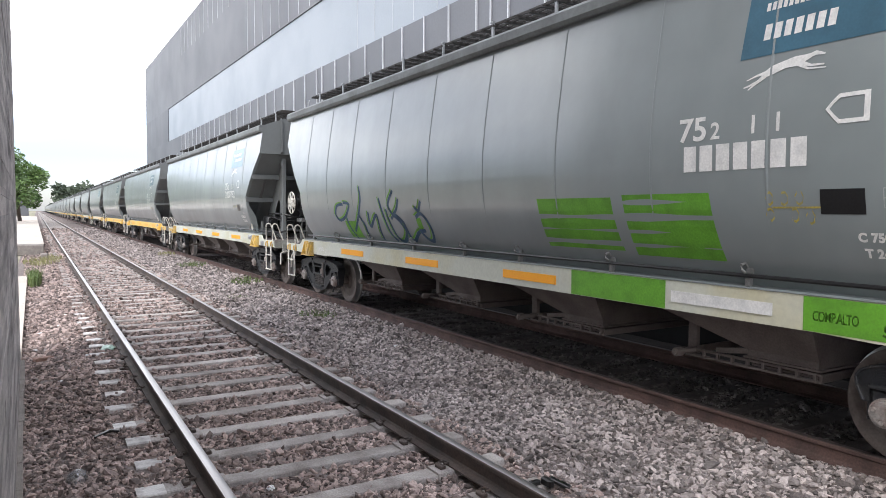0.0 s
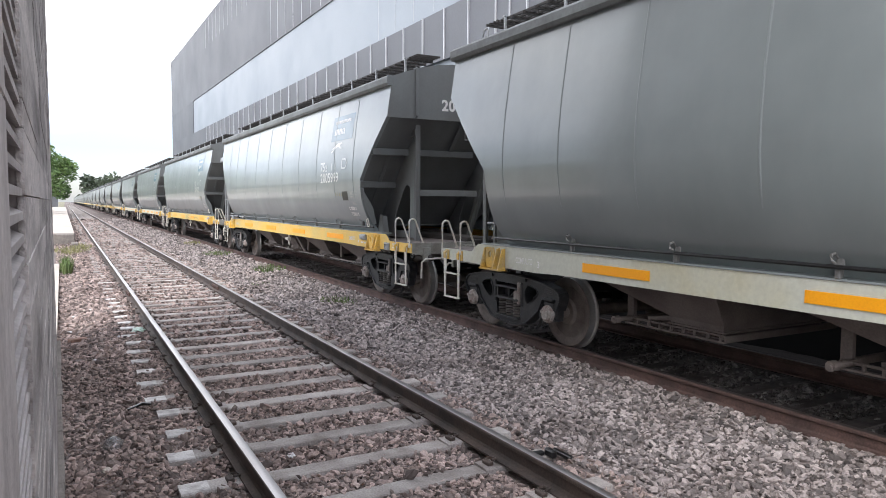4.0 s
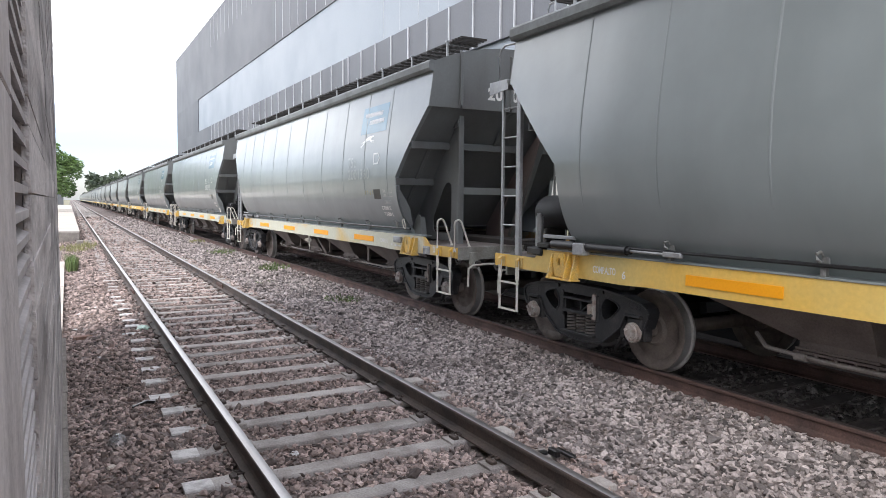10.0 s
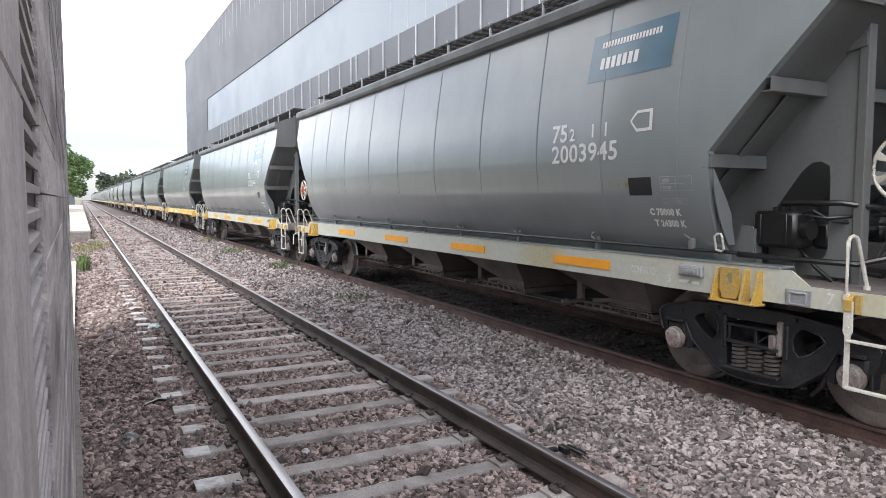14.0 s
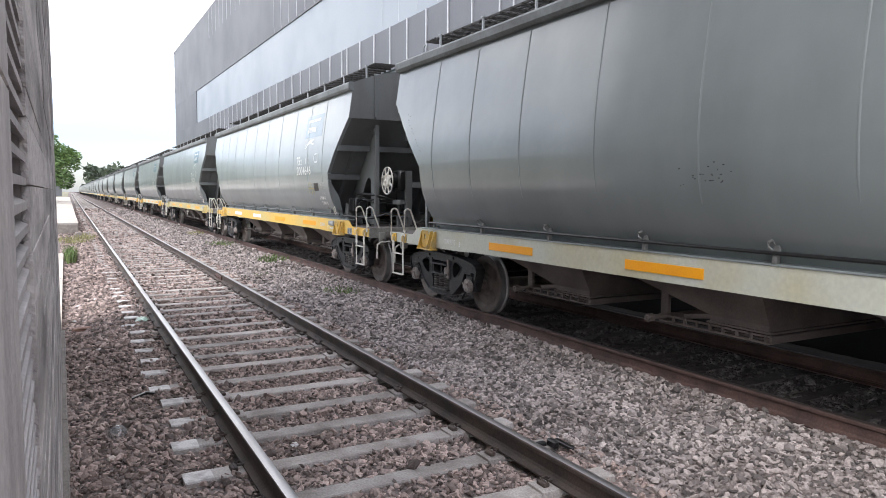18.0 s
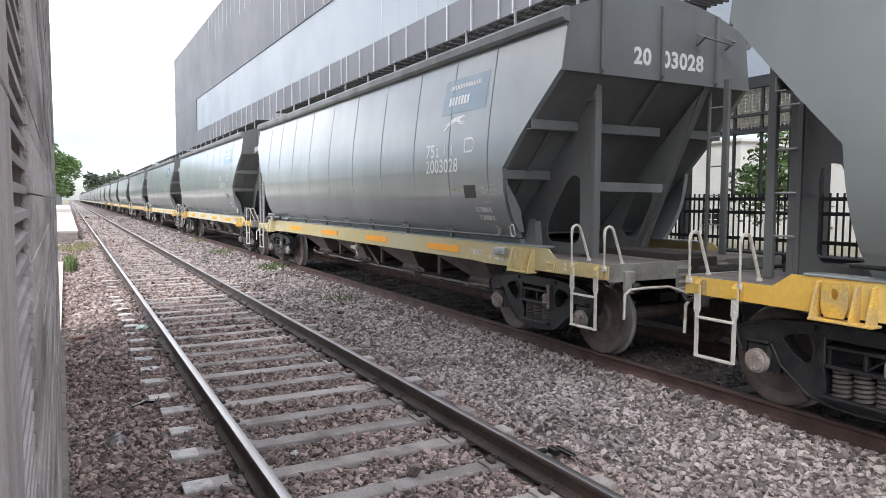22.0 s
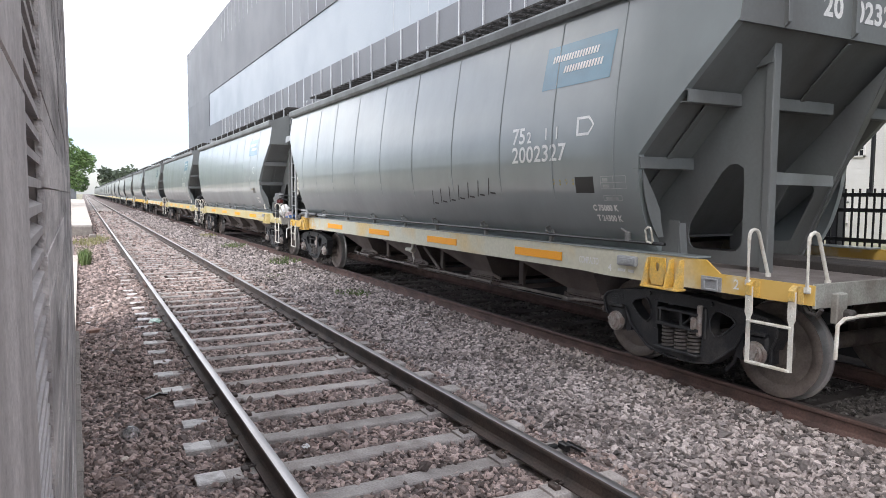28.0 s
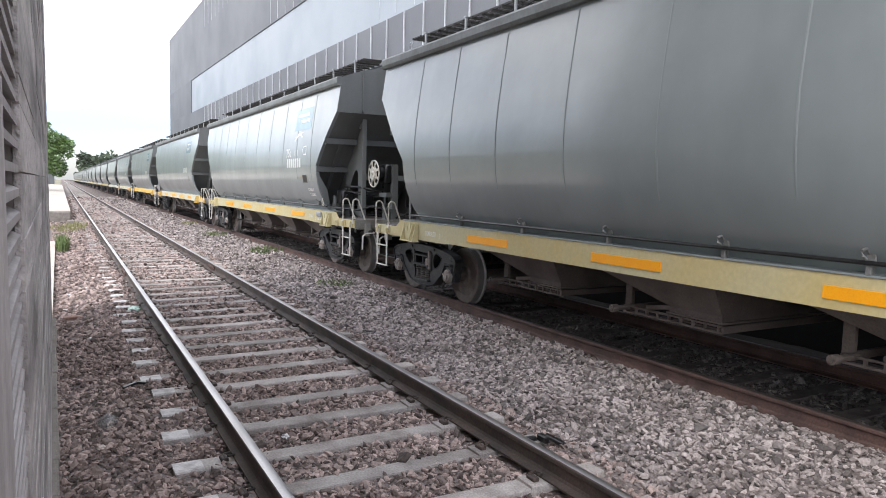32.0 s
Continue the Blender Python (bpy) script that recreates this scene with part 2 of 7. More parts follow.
    "concrete": mat("smooth_cast_concrete", (0.627, 0.575, 0.56), (0.38, 0.342, 0.332), rough=0.85, big=4.5, fine=45, grain=0.13, bump=0.2, stretch=(1.4, 1.4, 0.5), lo=0.36, hi=0.68),
    "streaked": mat("stained_board_marked_concrete", (0.62, 0.57, 0.55), (0.24, 0.215, 0.207), rough=0.9, big=7.0, fine=38, grain=0.26, bump=0.8, stretch=(1, 0.16, 0.9), lo=0.40, hi=0.68, island=0.2),
    "slat": mat("dull_concrete_louvre", (0.50, 0.46, 0.45), (0.40, 0.365, 0.355), rough=0.9, big=6, fine=60, grain=0.1, bump=0.1, rand=0.1),
    "pale": mat("pale_sunlit_concrete", (0.62, 0.55, 0.48), (0.5, 0.44, 0.38), rough=0.9, big=0.6, grain=0.08),
    "kerb": mat("rough_footing_concrete", (0.27, 0.24, 0.215), rough=0.9, big=7, fine=90, grain=0.3, bump=0.4),
    "facade": mat("grey_perforated_sheet", (0.149, 0.153, 0.166), (0.129, 0.133, 0.147), rough=0.5, metal=0.25, big=0.25, fine=14, grain=0.07, bump=0.1),
    "band": mat("pale_translucent_sheet", (0.302, 0.338, 0.378), (0.257, 0.293, 0.338), rough=0.4, big=0.3, fine=14, grain=0.05, bump=0.08),
    "fin": mat("light_metal_fin", (0.60, 0.61, 0.63), rough=0.4, metal=0.3, big=2, grain=0.08),
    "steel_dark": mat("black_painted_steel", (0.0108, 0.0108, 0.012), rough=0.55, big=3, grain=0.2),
    "plaster": mat("white_painted_wall", (0.78, 0.77, 0.74), (0.70, 0.68, 0.65), rough=0.85, big=0.5, fine=20, grain=0.06, bump=0.1),
    "glass_dark": mat("dark_window_glass", (0.03, 0.033, 0.036), rough=0.1, big=1, grain=0.05, bump=0.0),
    "bark": mat("grey_brown_bark", (0.09, 0.07, 0.055), rough=0.9, big=4, grain=0.3, bump=0.4),
    "leaf": mat("green_foliage", (0.135, 0.215, 0.065), (0.08, 0.15, 0.045), rough=0.6, big=0.4, fine=3, grain=0.25, bump=0.0, island=0.45),
    "leaf_far": mat("distant_foliage", (0.09, 0.115, 0.07), (0.065, 0.085, 0.06), rough=0.7, big=0.1, fine=1, grain=0.2, bump=0.0, island=0.35),
    "grass": mat("weed_green", (0.10, 0.16, 0.045), (0.14, 0.16, 0.06), rough=0.65, big=3, grain=0.25, bump=0.0, island=0.4),
    "dry": mat("dry_yellow_weeds", (0.27, 0.25, 0.12), (0.2, 0.2, 0.08), rough=0.7, big=3, grain=0.2, bump=0.0, island=0.35),
    "bag": mat("white_woven_sack", (0.72, 0.72, 0.71), (0.6, 0.6, 0.6), rough=0.55, big=9, grain=0.08, bump=0.2),
    "bag_green": mat("pale_green_plastic_film", (0.40, 0.56, 0.46), rough=0.3, big=9, grain=0.1, bump=0.1),
    "tarp": mat("blue_tarpaulin", (0.06, 0.13, 0.30), (0.035, 0.075, 0.19), rough=0.4, big=9, grain=0.15, bump=0.2),
    "pink": mat("faded_pink_cloth", (0.42, 0.33, 0.32), rough=0.8, big=9, grain=0.15, bump=0.2),
    "red_dark": mat("dark_red_valve_paint", (0.10, 0.02, 0.018), rough=0.5, big=12, grain=0.2),
    "red": mat("red_orange_hub_paint", (0.42, 0.085, 0.03), (0.5, 0.2, 0.1), rough=0.5, big=12, grain=0.15),
    "brick": mat("pinkish_brick", (0.28, 0.17, 0.13), rough=0.9, big=20, grain=0.25, bump=0.3),
}


def yellow_ends(m, colour, start, full):
    """Ochre repainting of a sill towards both ends, with a ragged edge."""
    n, l = m.node_tree.nodes, m.node_tree.links
    b = n["Principled BSDF"]
    under = b.inputs["Base Color"].links[0].from_socket
    tc = n.new("ShaderNodeTexCoord")
    sep = n.new("ShaderNodeSeparateXYZ")
    l.new(tc.outputs["Object"], sep.inputs[0])
    shift = n.new("ShaderNodeMath")
    shift.inputs[1].default_value = 0.4
    l.new(sep.outputs[1], shift.inputs[0])
    far = n.new("ShaderNodeMath")
    far.operation = "ABSOLUTE"
    l.new(shift.outputs[0], far.inputs[0])
    spots = n.new("ShaderNodeTexNoise")
    spots.inputs["Scale"].default_value, spots.inputs["Detail"].default_value = 3.6, 6
    l.new(tc.outputs["Object"], spots.inputs["Vector"])
    ragged = n.new("ShaderNodeMath")
    ragged.operation = "MULTIPLY_ADD"
    ragged.inputs[1].default_value = 4.4
    l.new(spots.outputs[0], ragged.inputs[0])
    l.new(far.outputs[0], ragged.inputs[2])
    edge = n.new("ShaderNodeMapRange")
    edge.inputs[1].default_value, edge.inputs[2].default_value = start + 2.2, full + 2.2
    edge.inputs[4].default_value = 0.85
    l.new(ragged.outputs[0], edge.inputs[0])
    mx = n.new("ShaderNodeMix")
    mx.data_type = "RGBA"
    mx.inputs[7].default_value = (*colour, 1)
    l.new(edge.outputs[0], mx.inputs[0])
    l.new(under, mx.inputs[6])
    l.new(mx.outputs[2], b.inputs["Base Color"])


yellow_ends(M["sill_mixed"], (0.66, 0.40, 0.06), 5.5, 6.3)
CLEAR = bpy.data.materials.new("clear_plastic")
CLEAR.use_nodes = True
CLEAR.node_tree.nodes["Principled BSDF"].inputs["Transmission Weight"].default_value = 0.8
CLEAR.node_tree.nodes["Principled BSDF"].inputs["Roughness"].default_value = 0.25
CLEAR.node_tree.nodes["Principled BSDF"].inputs["Base Color"].default_value = (0.8, 0.8, 0.8, 1)
M["clear"] = CLEAR


# ---- geometry helpers ----
class Geo:
    """Vertices and faces gathered for one mesh."""

    def __init__(self):
        self.v, self.f, self.m = [], [], []

    def add(self, verts, faces, slot=0):
        k = len(self.v)
        self.v += [tuple(p) for p in verts]
        self.f += [tuple(i + k for i in q) for q in faces]
        self.m += [slot] * len(faces)
        return self

    def box(self, c, s, bevel=0.0, rot=None, slot=0):
        """A box of size s about c, with chamfered edges."""
        h = [a / 2 for a in s]
        b = min(bevel, *[a * 0.45 for a in h])
        if b <= 0:
            vs = [Vector((x * h[0], y * h[1], z * h[2])) for x in (-1, 1) for y in (-1, 1) for z in (-1, 1)]
            fs = [(0, 1, 3, 2), (4, 6, 7, 5), (0, 4, 5, 1), (2, 3, 7, 6), (0, 2, 6, 4), (1, 5, 7, 3)]
        else:
            vs, idx = [], {}
            for x in (-1, 1):
                for y in (-1, 1):
                    for z in (-1, 1):
                        for a in range(3):
                            p = [x * (h[0] - b), y * (h[1] - b), z * (h[2] - b)]
                            p[a] += (x, y, z)[a] * b
                            idx[x, y, z, a] = len(vs)
                            vs.append(Vector(p))
            fs = []
            for a in range(3):
                o = [i for i in range(3) if i != a]
                for sgn in (-1, 1):
                    q = []
                    for u, w in ((-1, -1), (1, -1), (1, 1), (-1, 1)):
                        k = [0, 0, 0]
                        k[a], k[o[0]], k[o[1]] = sgn, u, w
                        q.append(idx[(*k, a)])
                    fs.append(tuple(q))
                for u in (-1, 1):
                    for w in (-1, 1):
                        k0, k1 = [0, 0, 0], [0, 0, 0]
                        k0[a], k1[a] = -1, 1
                        for k in (k0, k1):
                            k[o[0]], k[o[1]] = u, w
                        fs.append((idx[(*k0, o[0])], idx[(*k1, o[0])], idx[(*k1, o[1])], idx[(*k0, o[1])]))
            for x in (-1, 1):
                for y in (-1, 1):
                    for z in (-1, 1):
                        fs.append(tuple(idx[x, y, z, a] for a in range(3)))
        if rot is not None:
            vs = [rot @ p for p in vs]
        return self.add([p + Vector(c) for p in vs], fs, slot)

    def beam(self, p, q, w, h, bevel=0.0, slot=0):
        """A bar from p to q, w wide to its side and h high."""
        p, q = Vector(p), Vector(q)
        d = q - p
        rot = d.to_track_quat("Y", "Z").to_matrix()
        return self.box((p + q) / 2, (w, d.length, h), bevel, rot, slot)

    def cyl(self, p, q, r, seg=12, r2=None, slot=0):
        p, q = Vector(p), Vector(q)
        rot = (q - p).to_track_quat("Z", "Y").to_matrix()
        r2 = r if r2 is None else r2
        ring = [Vector((math.cos(a), math.sin(a), 0)) for a in (2 * math.pi * i / seg for i in range(seg))]
        vs = [p + rot @ (u * r) for u in ring] + [q + rot @ (u * r2) for u in ring]
        fs = [(i, (i + 1) % seg, (i + 1) % seg + seg, i + seg) for i in range(seg)]
        fs += [tuple(range(seg))[::-1], tuple(range(seg, 2 * seg))]
        return self.add(vs, fs, slot)

    def tube(self, pts, r, seg=8, slot=0):
        """A round bar along a line of points."""
        pts = [Vector(p) for p in pts]
        vs, fs = [], []
        for i, p in enumerate(pts):
            d = (pts[min(i + 1, len(pts) - 1)] - pts[max(i - 1, 0)]).normalized()
            rot = d.to_track_quat("Z", "Y").to_matrix()
            vs += [p + rot @ Vector((math.cos(a) * r, math.sin(a) * r, 0)) for a in (2 * math.pi * j / seg for j in range(seg))]
        for i in range(len(pts) - 1):
            for j in range(seg):
                a, b = i * seg + j, i * seg + (j + 1) % seg
                fs.append((a, b, b + seg, a + seg))
        fs += [tuple(range(seg))[::-1], tuple(range(len(vs) - seg, len(vs)))]
        return self.add(vs, fs, slot)

    def prism(self, poly, axis, a, b, slot=0):
        """A flat polygon given by its two other coordinates, from a to b along an axis."""
        def at(p, c):
            q = list(p)
            q.insert(axis, c)
            return q
        n = len(poly)
        vs = [at(p, a) for p in poly] + [at(p, b) for p in poly]
        fs = [tuple(range(n))[::-1], tuple(range(n, 2 * n))] + [(i, (i + 1) % n, (i + 1) % n + n, i + n) for i in range(n)]
        return self.add(vs, fs, slot)

    def ringplate(self, outer, inner, axis, a, b, slot=0):
        """A plate with one hole: two loops of the same length."""
        def at(p, c):
            q = list(p)
            q.insert(axis, c)
            return q
        n = len(outer)
        vs = [at(p, a) for p in outer] + [at(p, a) for p in inner] + [at(p, b) for p in outer] + [at(p, b) for p in inner]
        fs = []
        for i in range(n):
            j = (i + 1) % n
            fs += [(i, j, j + n, i + n), (i + 2 * n, i + 3 * n, j + 3 * n, j + 2 * n), (i, i + 2 * n, j + 2 * n, j), (i + n, j + n, j + 3 * n, i + 3 * n)]
        return self.add(vs, fs, slot)

    def lathe(self, prof, axis_pt, seg=28, slots=None):
        """A profile of (distance along x, radius), turned about the x axis through a point."""
        n = len(prof)
        vs = []
        for i in range(seg):
            a = 2 * math.pi * i / seg
            vs += [(axis_pt[0] + x, axis_pt[1] + r * math.cos(a), axis_pt[2] + r * math.sin(a)) for x, r in prof]
        for j in range(n - 1):
            fs = []
            for i in range(seg):
                k = (i + 1) % seg
                fs.append((i * n + j, i * n + j + 1, k * n + j + 1, k * n + j))
            if j == 0:
                self.add(vs, fs, slots[j] if slots else 0)
                base = len(self.v) - len(vs)
            else:
                self.f += [tuple(b + base for b in q) for q in fs]
                self.m += [slots[j] if slots else 0] * len(fs)
        return self

    def mesh(self, name, mats, smooth=False, angle=40):
        me = bpy.data.meshes.new(name)
        me.from_pydata(self.v, [], self.f)
        for m in (mats if isinstance(mats, (list, tuple)) else [mats]):
            me.materials.append(M[m] if isinstance(m, str) else m)
        if any(self.m):
            me.polygons.foreach_set("material_index", self.m)
        bm = bmesh.new()
        bm.from_mesh(me)
        bmesh.ops.remove_doubles(bm, verts=bm.verts, dist=1e-5)
        bmesh.ops.recalc_face_normals(bm, faces=bm.faces)
        bm.to_mesh(me)
        bm.free()
        if smooth:
            me.shade_smooth()
            me.set_sharp_from_angle(angle=radians(angle))
        return me


def thing(name, label, category, group="", kind="", m=None):
    ob = new(name)
    ob.empty_display_size = 0.2
    tagged(ob, label, category, group, kind)
    if m is not None:
        ob.matrix_basis = m
    return ob


def part(name, me, parent, label="", m=None):
    ob = new(name, me)
    ob.parent = parent
    if m is not None:
        ob.matrix_basis = m
    if label:
        tagged(ob, label)
    return ob


def single(name, me, label, category, group="", kind="", m=None):
    ob = tagged(new(name, me), label, category, group, kind)
    if m is not None:
        ob.matrix_basis = m
    return ob


def text_mesh(words, height, spread=1.0, bold=0.05):
    """Flat lettering in the x-y plane, its lower left corner at the origin, capitals of that height."""
    cu = bpy.data.curves.new("lettering", "FONT")
    cu.body = words
    cu.size = height / 0.69
    cu.resolution_u = 5
    cu.offset = bold * height
    cu.space_character = spread
    ob = bpy.data.objects.new("lettering", cu)
    me = bpy.data.meshes.new_from_object(ob)
    vs = [(v.co.x, v.co.y) for v in me.vertices]
    fs = [tuple(p.vertices) for p in me.polygons]
    bpy.data.objects.remove(ob)
    bpy.data.curves.remove(cu)
    bpy.data.meshes.remove(me)
    return vs, fs


def rough_noise(x, y, z=0.0):
    return noise.noise(Vector((x, y, z)))


# ---- ground ----
SLEEPERS = [round(4.79 + 0.602 * i, 3) for i in range(-6, 140)]
TRACK_X = 1.948      # centre of the near track
TRAIN_X = 6.262      # centre of the train's track


def ground_z(x, y):
    z = -0.205 if x > 3.3 else -0.222
    if x < 1.0:
        z = -0.205 - 0.09 * max(0.0, min(1.0, (0.55 - x) / 0.55)) + (0.022 if x > 0.84 else 0.0)
    if 4.85 < x < 5.5:
        z = -0.205 + 0.05 * min(1.0, (x - 4.85) / 0.3)
    if 5.5 <= x < 7.1:
        z = -0.205
    if x > 8.2:
        z = -0.215 - 0.25 * min(1.0, (x - 8.2) / 1.5)
    if -1.2 < x < 9 and y < 60:
        z += 0.022 * rough_noise(x * 1.3, y * 1.3) + 0.012 * rough_noise(x * 5, y * 5, 3)
    return z


def axis_steps(stops):
    out = []
    for a, b, n in stops:
        out += list(np.linspace(a, b, n, endpoint=False))
    return out + [stops[-1][1]]


def build_ground():
    xs = axis_steps([(-900, -60, 8), (-60, -6, 6), (-6, -0.6, 6), (-0.6, 8.4, 90), (8.4, 12, 8), (12, 60, 6), (60, 900, 8)])
    ys = axis_steps([(-300, -30, 6), (-30, 0, 10), (0, 24, 220), (24, 60, 90), (60, 140, 30), (140, 1400, 12)])
    g = Geo()
    nx = len(xs)
    g.v = [(x, y, ground_z(x, y)) for y in ys for x in xs]
    for j in range(len(ys) - 1):
        for i in range(nx - 1):
            a = j * nx + i
            g.f.append((a, a + 1, a + 1 + nx, a + nx))
            xm = (xs[i] + xs[i + 1]) / 2
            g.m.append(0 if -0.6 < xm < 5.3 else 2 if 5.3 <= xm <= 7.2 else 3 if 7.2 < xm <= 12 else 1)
    # the last two slots carry the train's shade in their colour
    me = g.mesh("ground", ["ballast", "dirt", "stone_dark", "shade_soil"], smooth=True, angle=60)
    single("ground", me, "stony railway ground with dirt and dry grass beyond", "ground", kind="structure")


build_ground()


# ---- loose ballast ----
ICO = []
_p = (1 + 5 ** 0.5) / 2
for a, b in ((-1, _p), (1, _p), (-1, -_p), (1, -_p)):
    ICO += [(a, b, 0)]
for a, b in ((-1, _p), (1, _p), (-1, -_p), (1, -_p)):
    ICO += [(0, a, b)]
for a, b in ((_p, -1), (_p, 1), (-_p, -1), (-_p, 1)):
    ICO += [(a, 0, b)]
ICO = np.array(ICO, dtype=float)
ICO /= np.linalg.norm(ICO[0])
ICO_F = np.array([(0, 11, 5), (0, 5, 1), (0, 1, 7), (0, 7, 10), (0, 10, 11), (1, 5, 9), (5, 11, 4), (11, 10, 2), (10, 7, 6), (7, 1, 8),
                  (3, 9, 4), (3, 4, 2), (3, 2, 6), (3, 6, 8), (3, 8, 9), (4, 9, 5), (2, 4, 11), (6, 2, 10), (8, 6, 7), (9, 8, 1)])


def stones(name, label, material, regions, seed):
    """Loose stones: regions of (x0, x1, y0, y1, stones a square metre, mean radius)."""
    rng = np.random.default_rng(seed)
    pos, rad = [], []
    ys = np.array(SLEEPERS)
    for x0, x1, y0, y1, dens, r in regions:
        n = int((x1 - x0) * (y1 - y0) * dens)
        x, y = rng.uniform(x0, x1, n), rng.uniform(y0, y1, n)
        rr = r * rng.lognormal(0, 0.28, n)
        near = np.abs(y[:, None] - ys[None, :]).min(axis=1)
        keep = ~((near < 0.088) & (x > 0.62) & (x < 3.28) & (rng.uniform(0, 1, n) < np.where((x > 1.25) & (x < 2.65), 0.97, np.where(x < 0.87, 0.95, np.where(x < 1.1, 0.35, 0.55)))))
        for rail in (1.075, 2.821, 5.389, 7.135):
            keep &= np.abs(x - rail) > 0.075
        x, y, rr = x[keep], y[keep], rr[keep]
        z = np.array([ground_z(a, b) for a, b in zip(x, y)]) + rr * rng.uniform(-0.1, 0.75, len(x))
        pos.append(np.stack([x, y, z], 1))
        rad.append(rr)
    pos, rad = np.concatenate(pos), np.concatenate(rad)
    n = len(pos)
    v = np.repeat(ICO[None], n, 0) * rng.uniform(0.5, 1.4, (n, 12, 1))
    v *= rng.uniform(0.75, 1.25, (n, 1, 3)) * np.array([1.3, 0.9, 0.62])
    yaw, tilt = rng.uniform(0, 2 * np.pi, n), rng.normal(0, 0.28, (n, 2))
    q = np.stack([np.cos(yaw / 2), tilt[:, 0], tilt[:, 1], np.sin(yaw / 2)], 1)
    q /= np.linalg.norm(q, axis=1, keepdims=True)
    w, a, b, c = q.T
    rot = np.stack([1 - 2 * (b * b + c * c), 2 * (a * b - c * w), 2 * (a * c + b * w), 2 * (a * b + c * w), 1 - 2 * (a * a + c * c),
                    2 * (b * c - a * w), 2 * (a * c - b * w), 2 * (b * c + a * w), 1 - 2 * (a * a + b * b)], 1).reshape(n, 3, 3)
    v = np.einsum("nij,nkj->nki", rot, v) * rad[:, None, None] + pos[:, None, :]
    f = (ICO_F[None] + 12 * np.arange(n)[:, None, None]).reshape(-1, 3)
    me = bpy.data.meshes.new(name)
    me.vertices.add(12 * n)
    me.vertices.foreach_set("co", v.reshape(-1))
    me.loops.add(len(f) * 3)
    me.loops.foreach_set("vertex_index", f.reshape(-1).astype(np.int32))
    me.polygons.add(len(f))
    me.polygons.foreach_set("loop_start", np.arange(0, len(f) * 3, 3, dtype=np.int32))
    me.update(calc_edges=True)
    me.shade_flat()
    me.materials.append(M[material])
    single(name, me, label, "ballast", kind="stuff")


stones("track_ballast", "loose brown-grey crushed stone ballast round the sleepers", "stone",
       [(-0.15, 3.4, 2.6, 9.5, 1180, 0.0183), (-0.2, 3.4, 9.5, 17, 560, 0.0235), (-0.35, 3.4, 17, 32, 230, 0.028), (-0.5, 3.4, 32, 50, 80, 0.036), (0.0, 3.4, 50, 85, 20, 0.05)], 3)
stones("middle_ballast", "loose pale grey crushed stone ballast between two tracks", "stone_grey",
       [(3.3, 5.34, 1.2, 9.5, 1080, 0.0192), (3.3, 5.34, 9.5, 17, 540, 0.0235), (3.3, 5.34, 17, 32, 230, 0.028), (3.3, 5.34, 32, 50, 80, 0.036), (3.3, 5.34, 50, 85, 20, 0.05)], 4)
# stones coloured dark to hold the shade under the wagons
stones("oily_ballast", "stone ballast under the train, coloured dark for its shade", "stone_dark",
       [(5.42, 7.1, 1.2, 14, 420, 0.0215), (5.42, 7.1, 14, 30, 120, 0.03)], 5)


# ---- tracks ----
RAIL_SHAPE = [(-0.068, -0.165), (0.068, -0.165), (0.068, -0.153), (0.022, -0.138), (0.009, -0.122), (0.009, -0.052), (0.020, -0.040), (0.035, -0.034),
              (0.0365, -0.012), (0.031, -0.003), (0.018, 0.0), (-0.018, 0.0), (-0.031, -0.003), (-0.0365, -0.012), (-0.035, -0.034), (-0.020, -0.040),
              (-0.009, -0.052), (-0.009, -0.122), (-0.022, -0.138), (-0.068, -0.153)]


def rail_mesh(name, side, top, y0=-60.0, y1=900.0):
    g = Geo()
    n = len(RAIL_SHAPE)
    g.add([(x, y, z) for y in (y0, y1) for x, z in RAIL_SHAPE], [tuple(range(n))[::-1], tuple(range(n, 2 * n))])
    for i in range(n):
        j = (i + 1) % n
        g.f.append((i, j, j + n, i + n))
        g.m.append(1 if 9 <= i <= 11 else 0)
    return g.mesh(name, [side, top], smooth=True, angle=30)


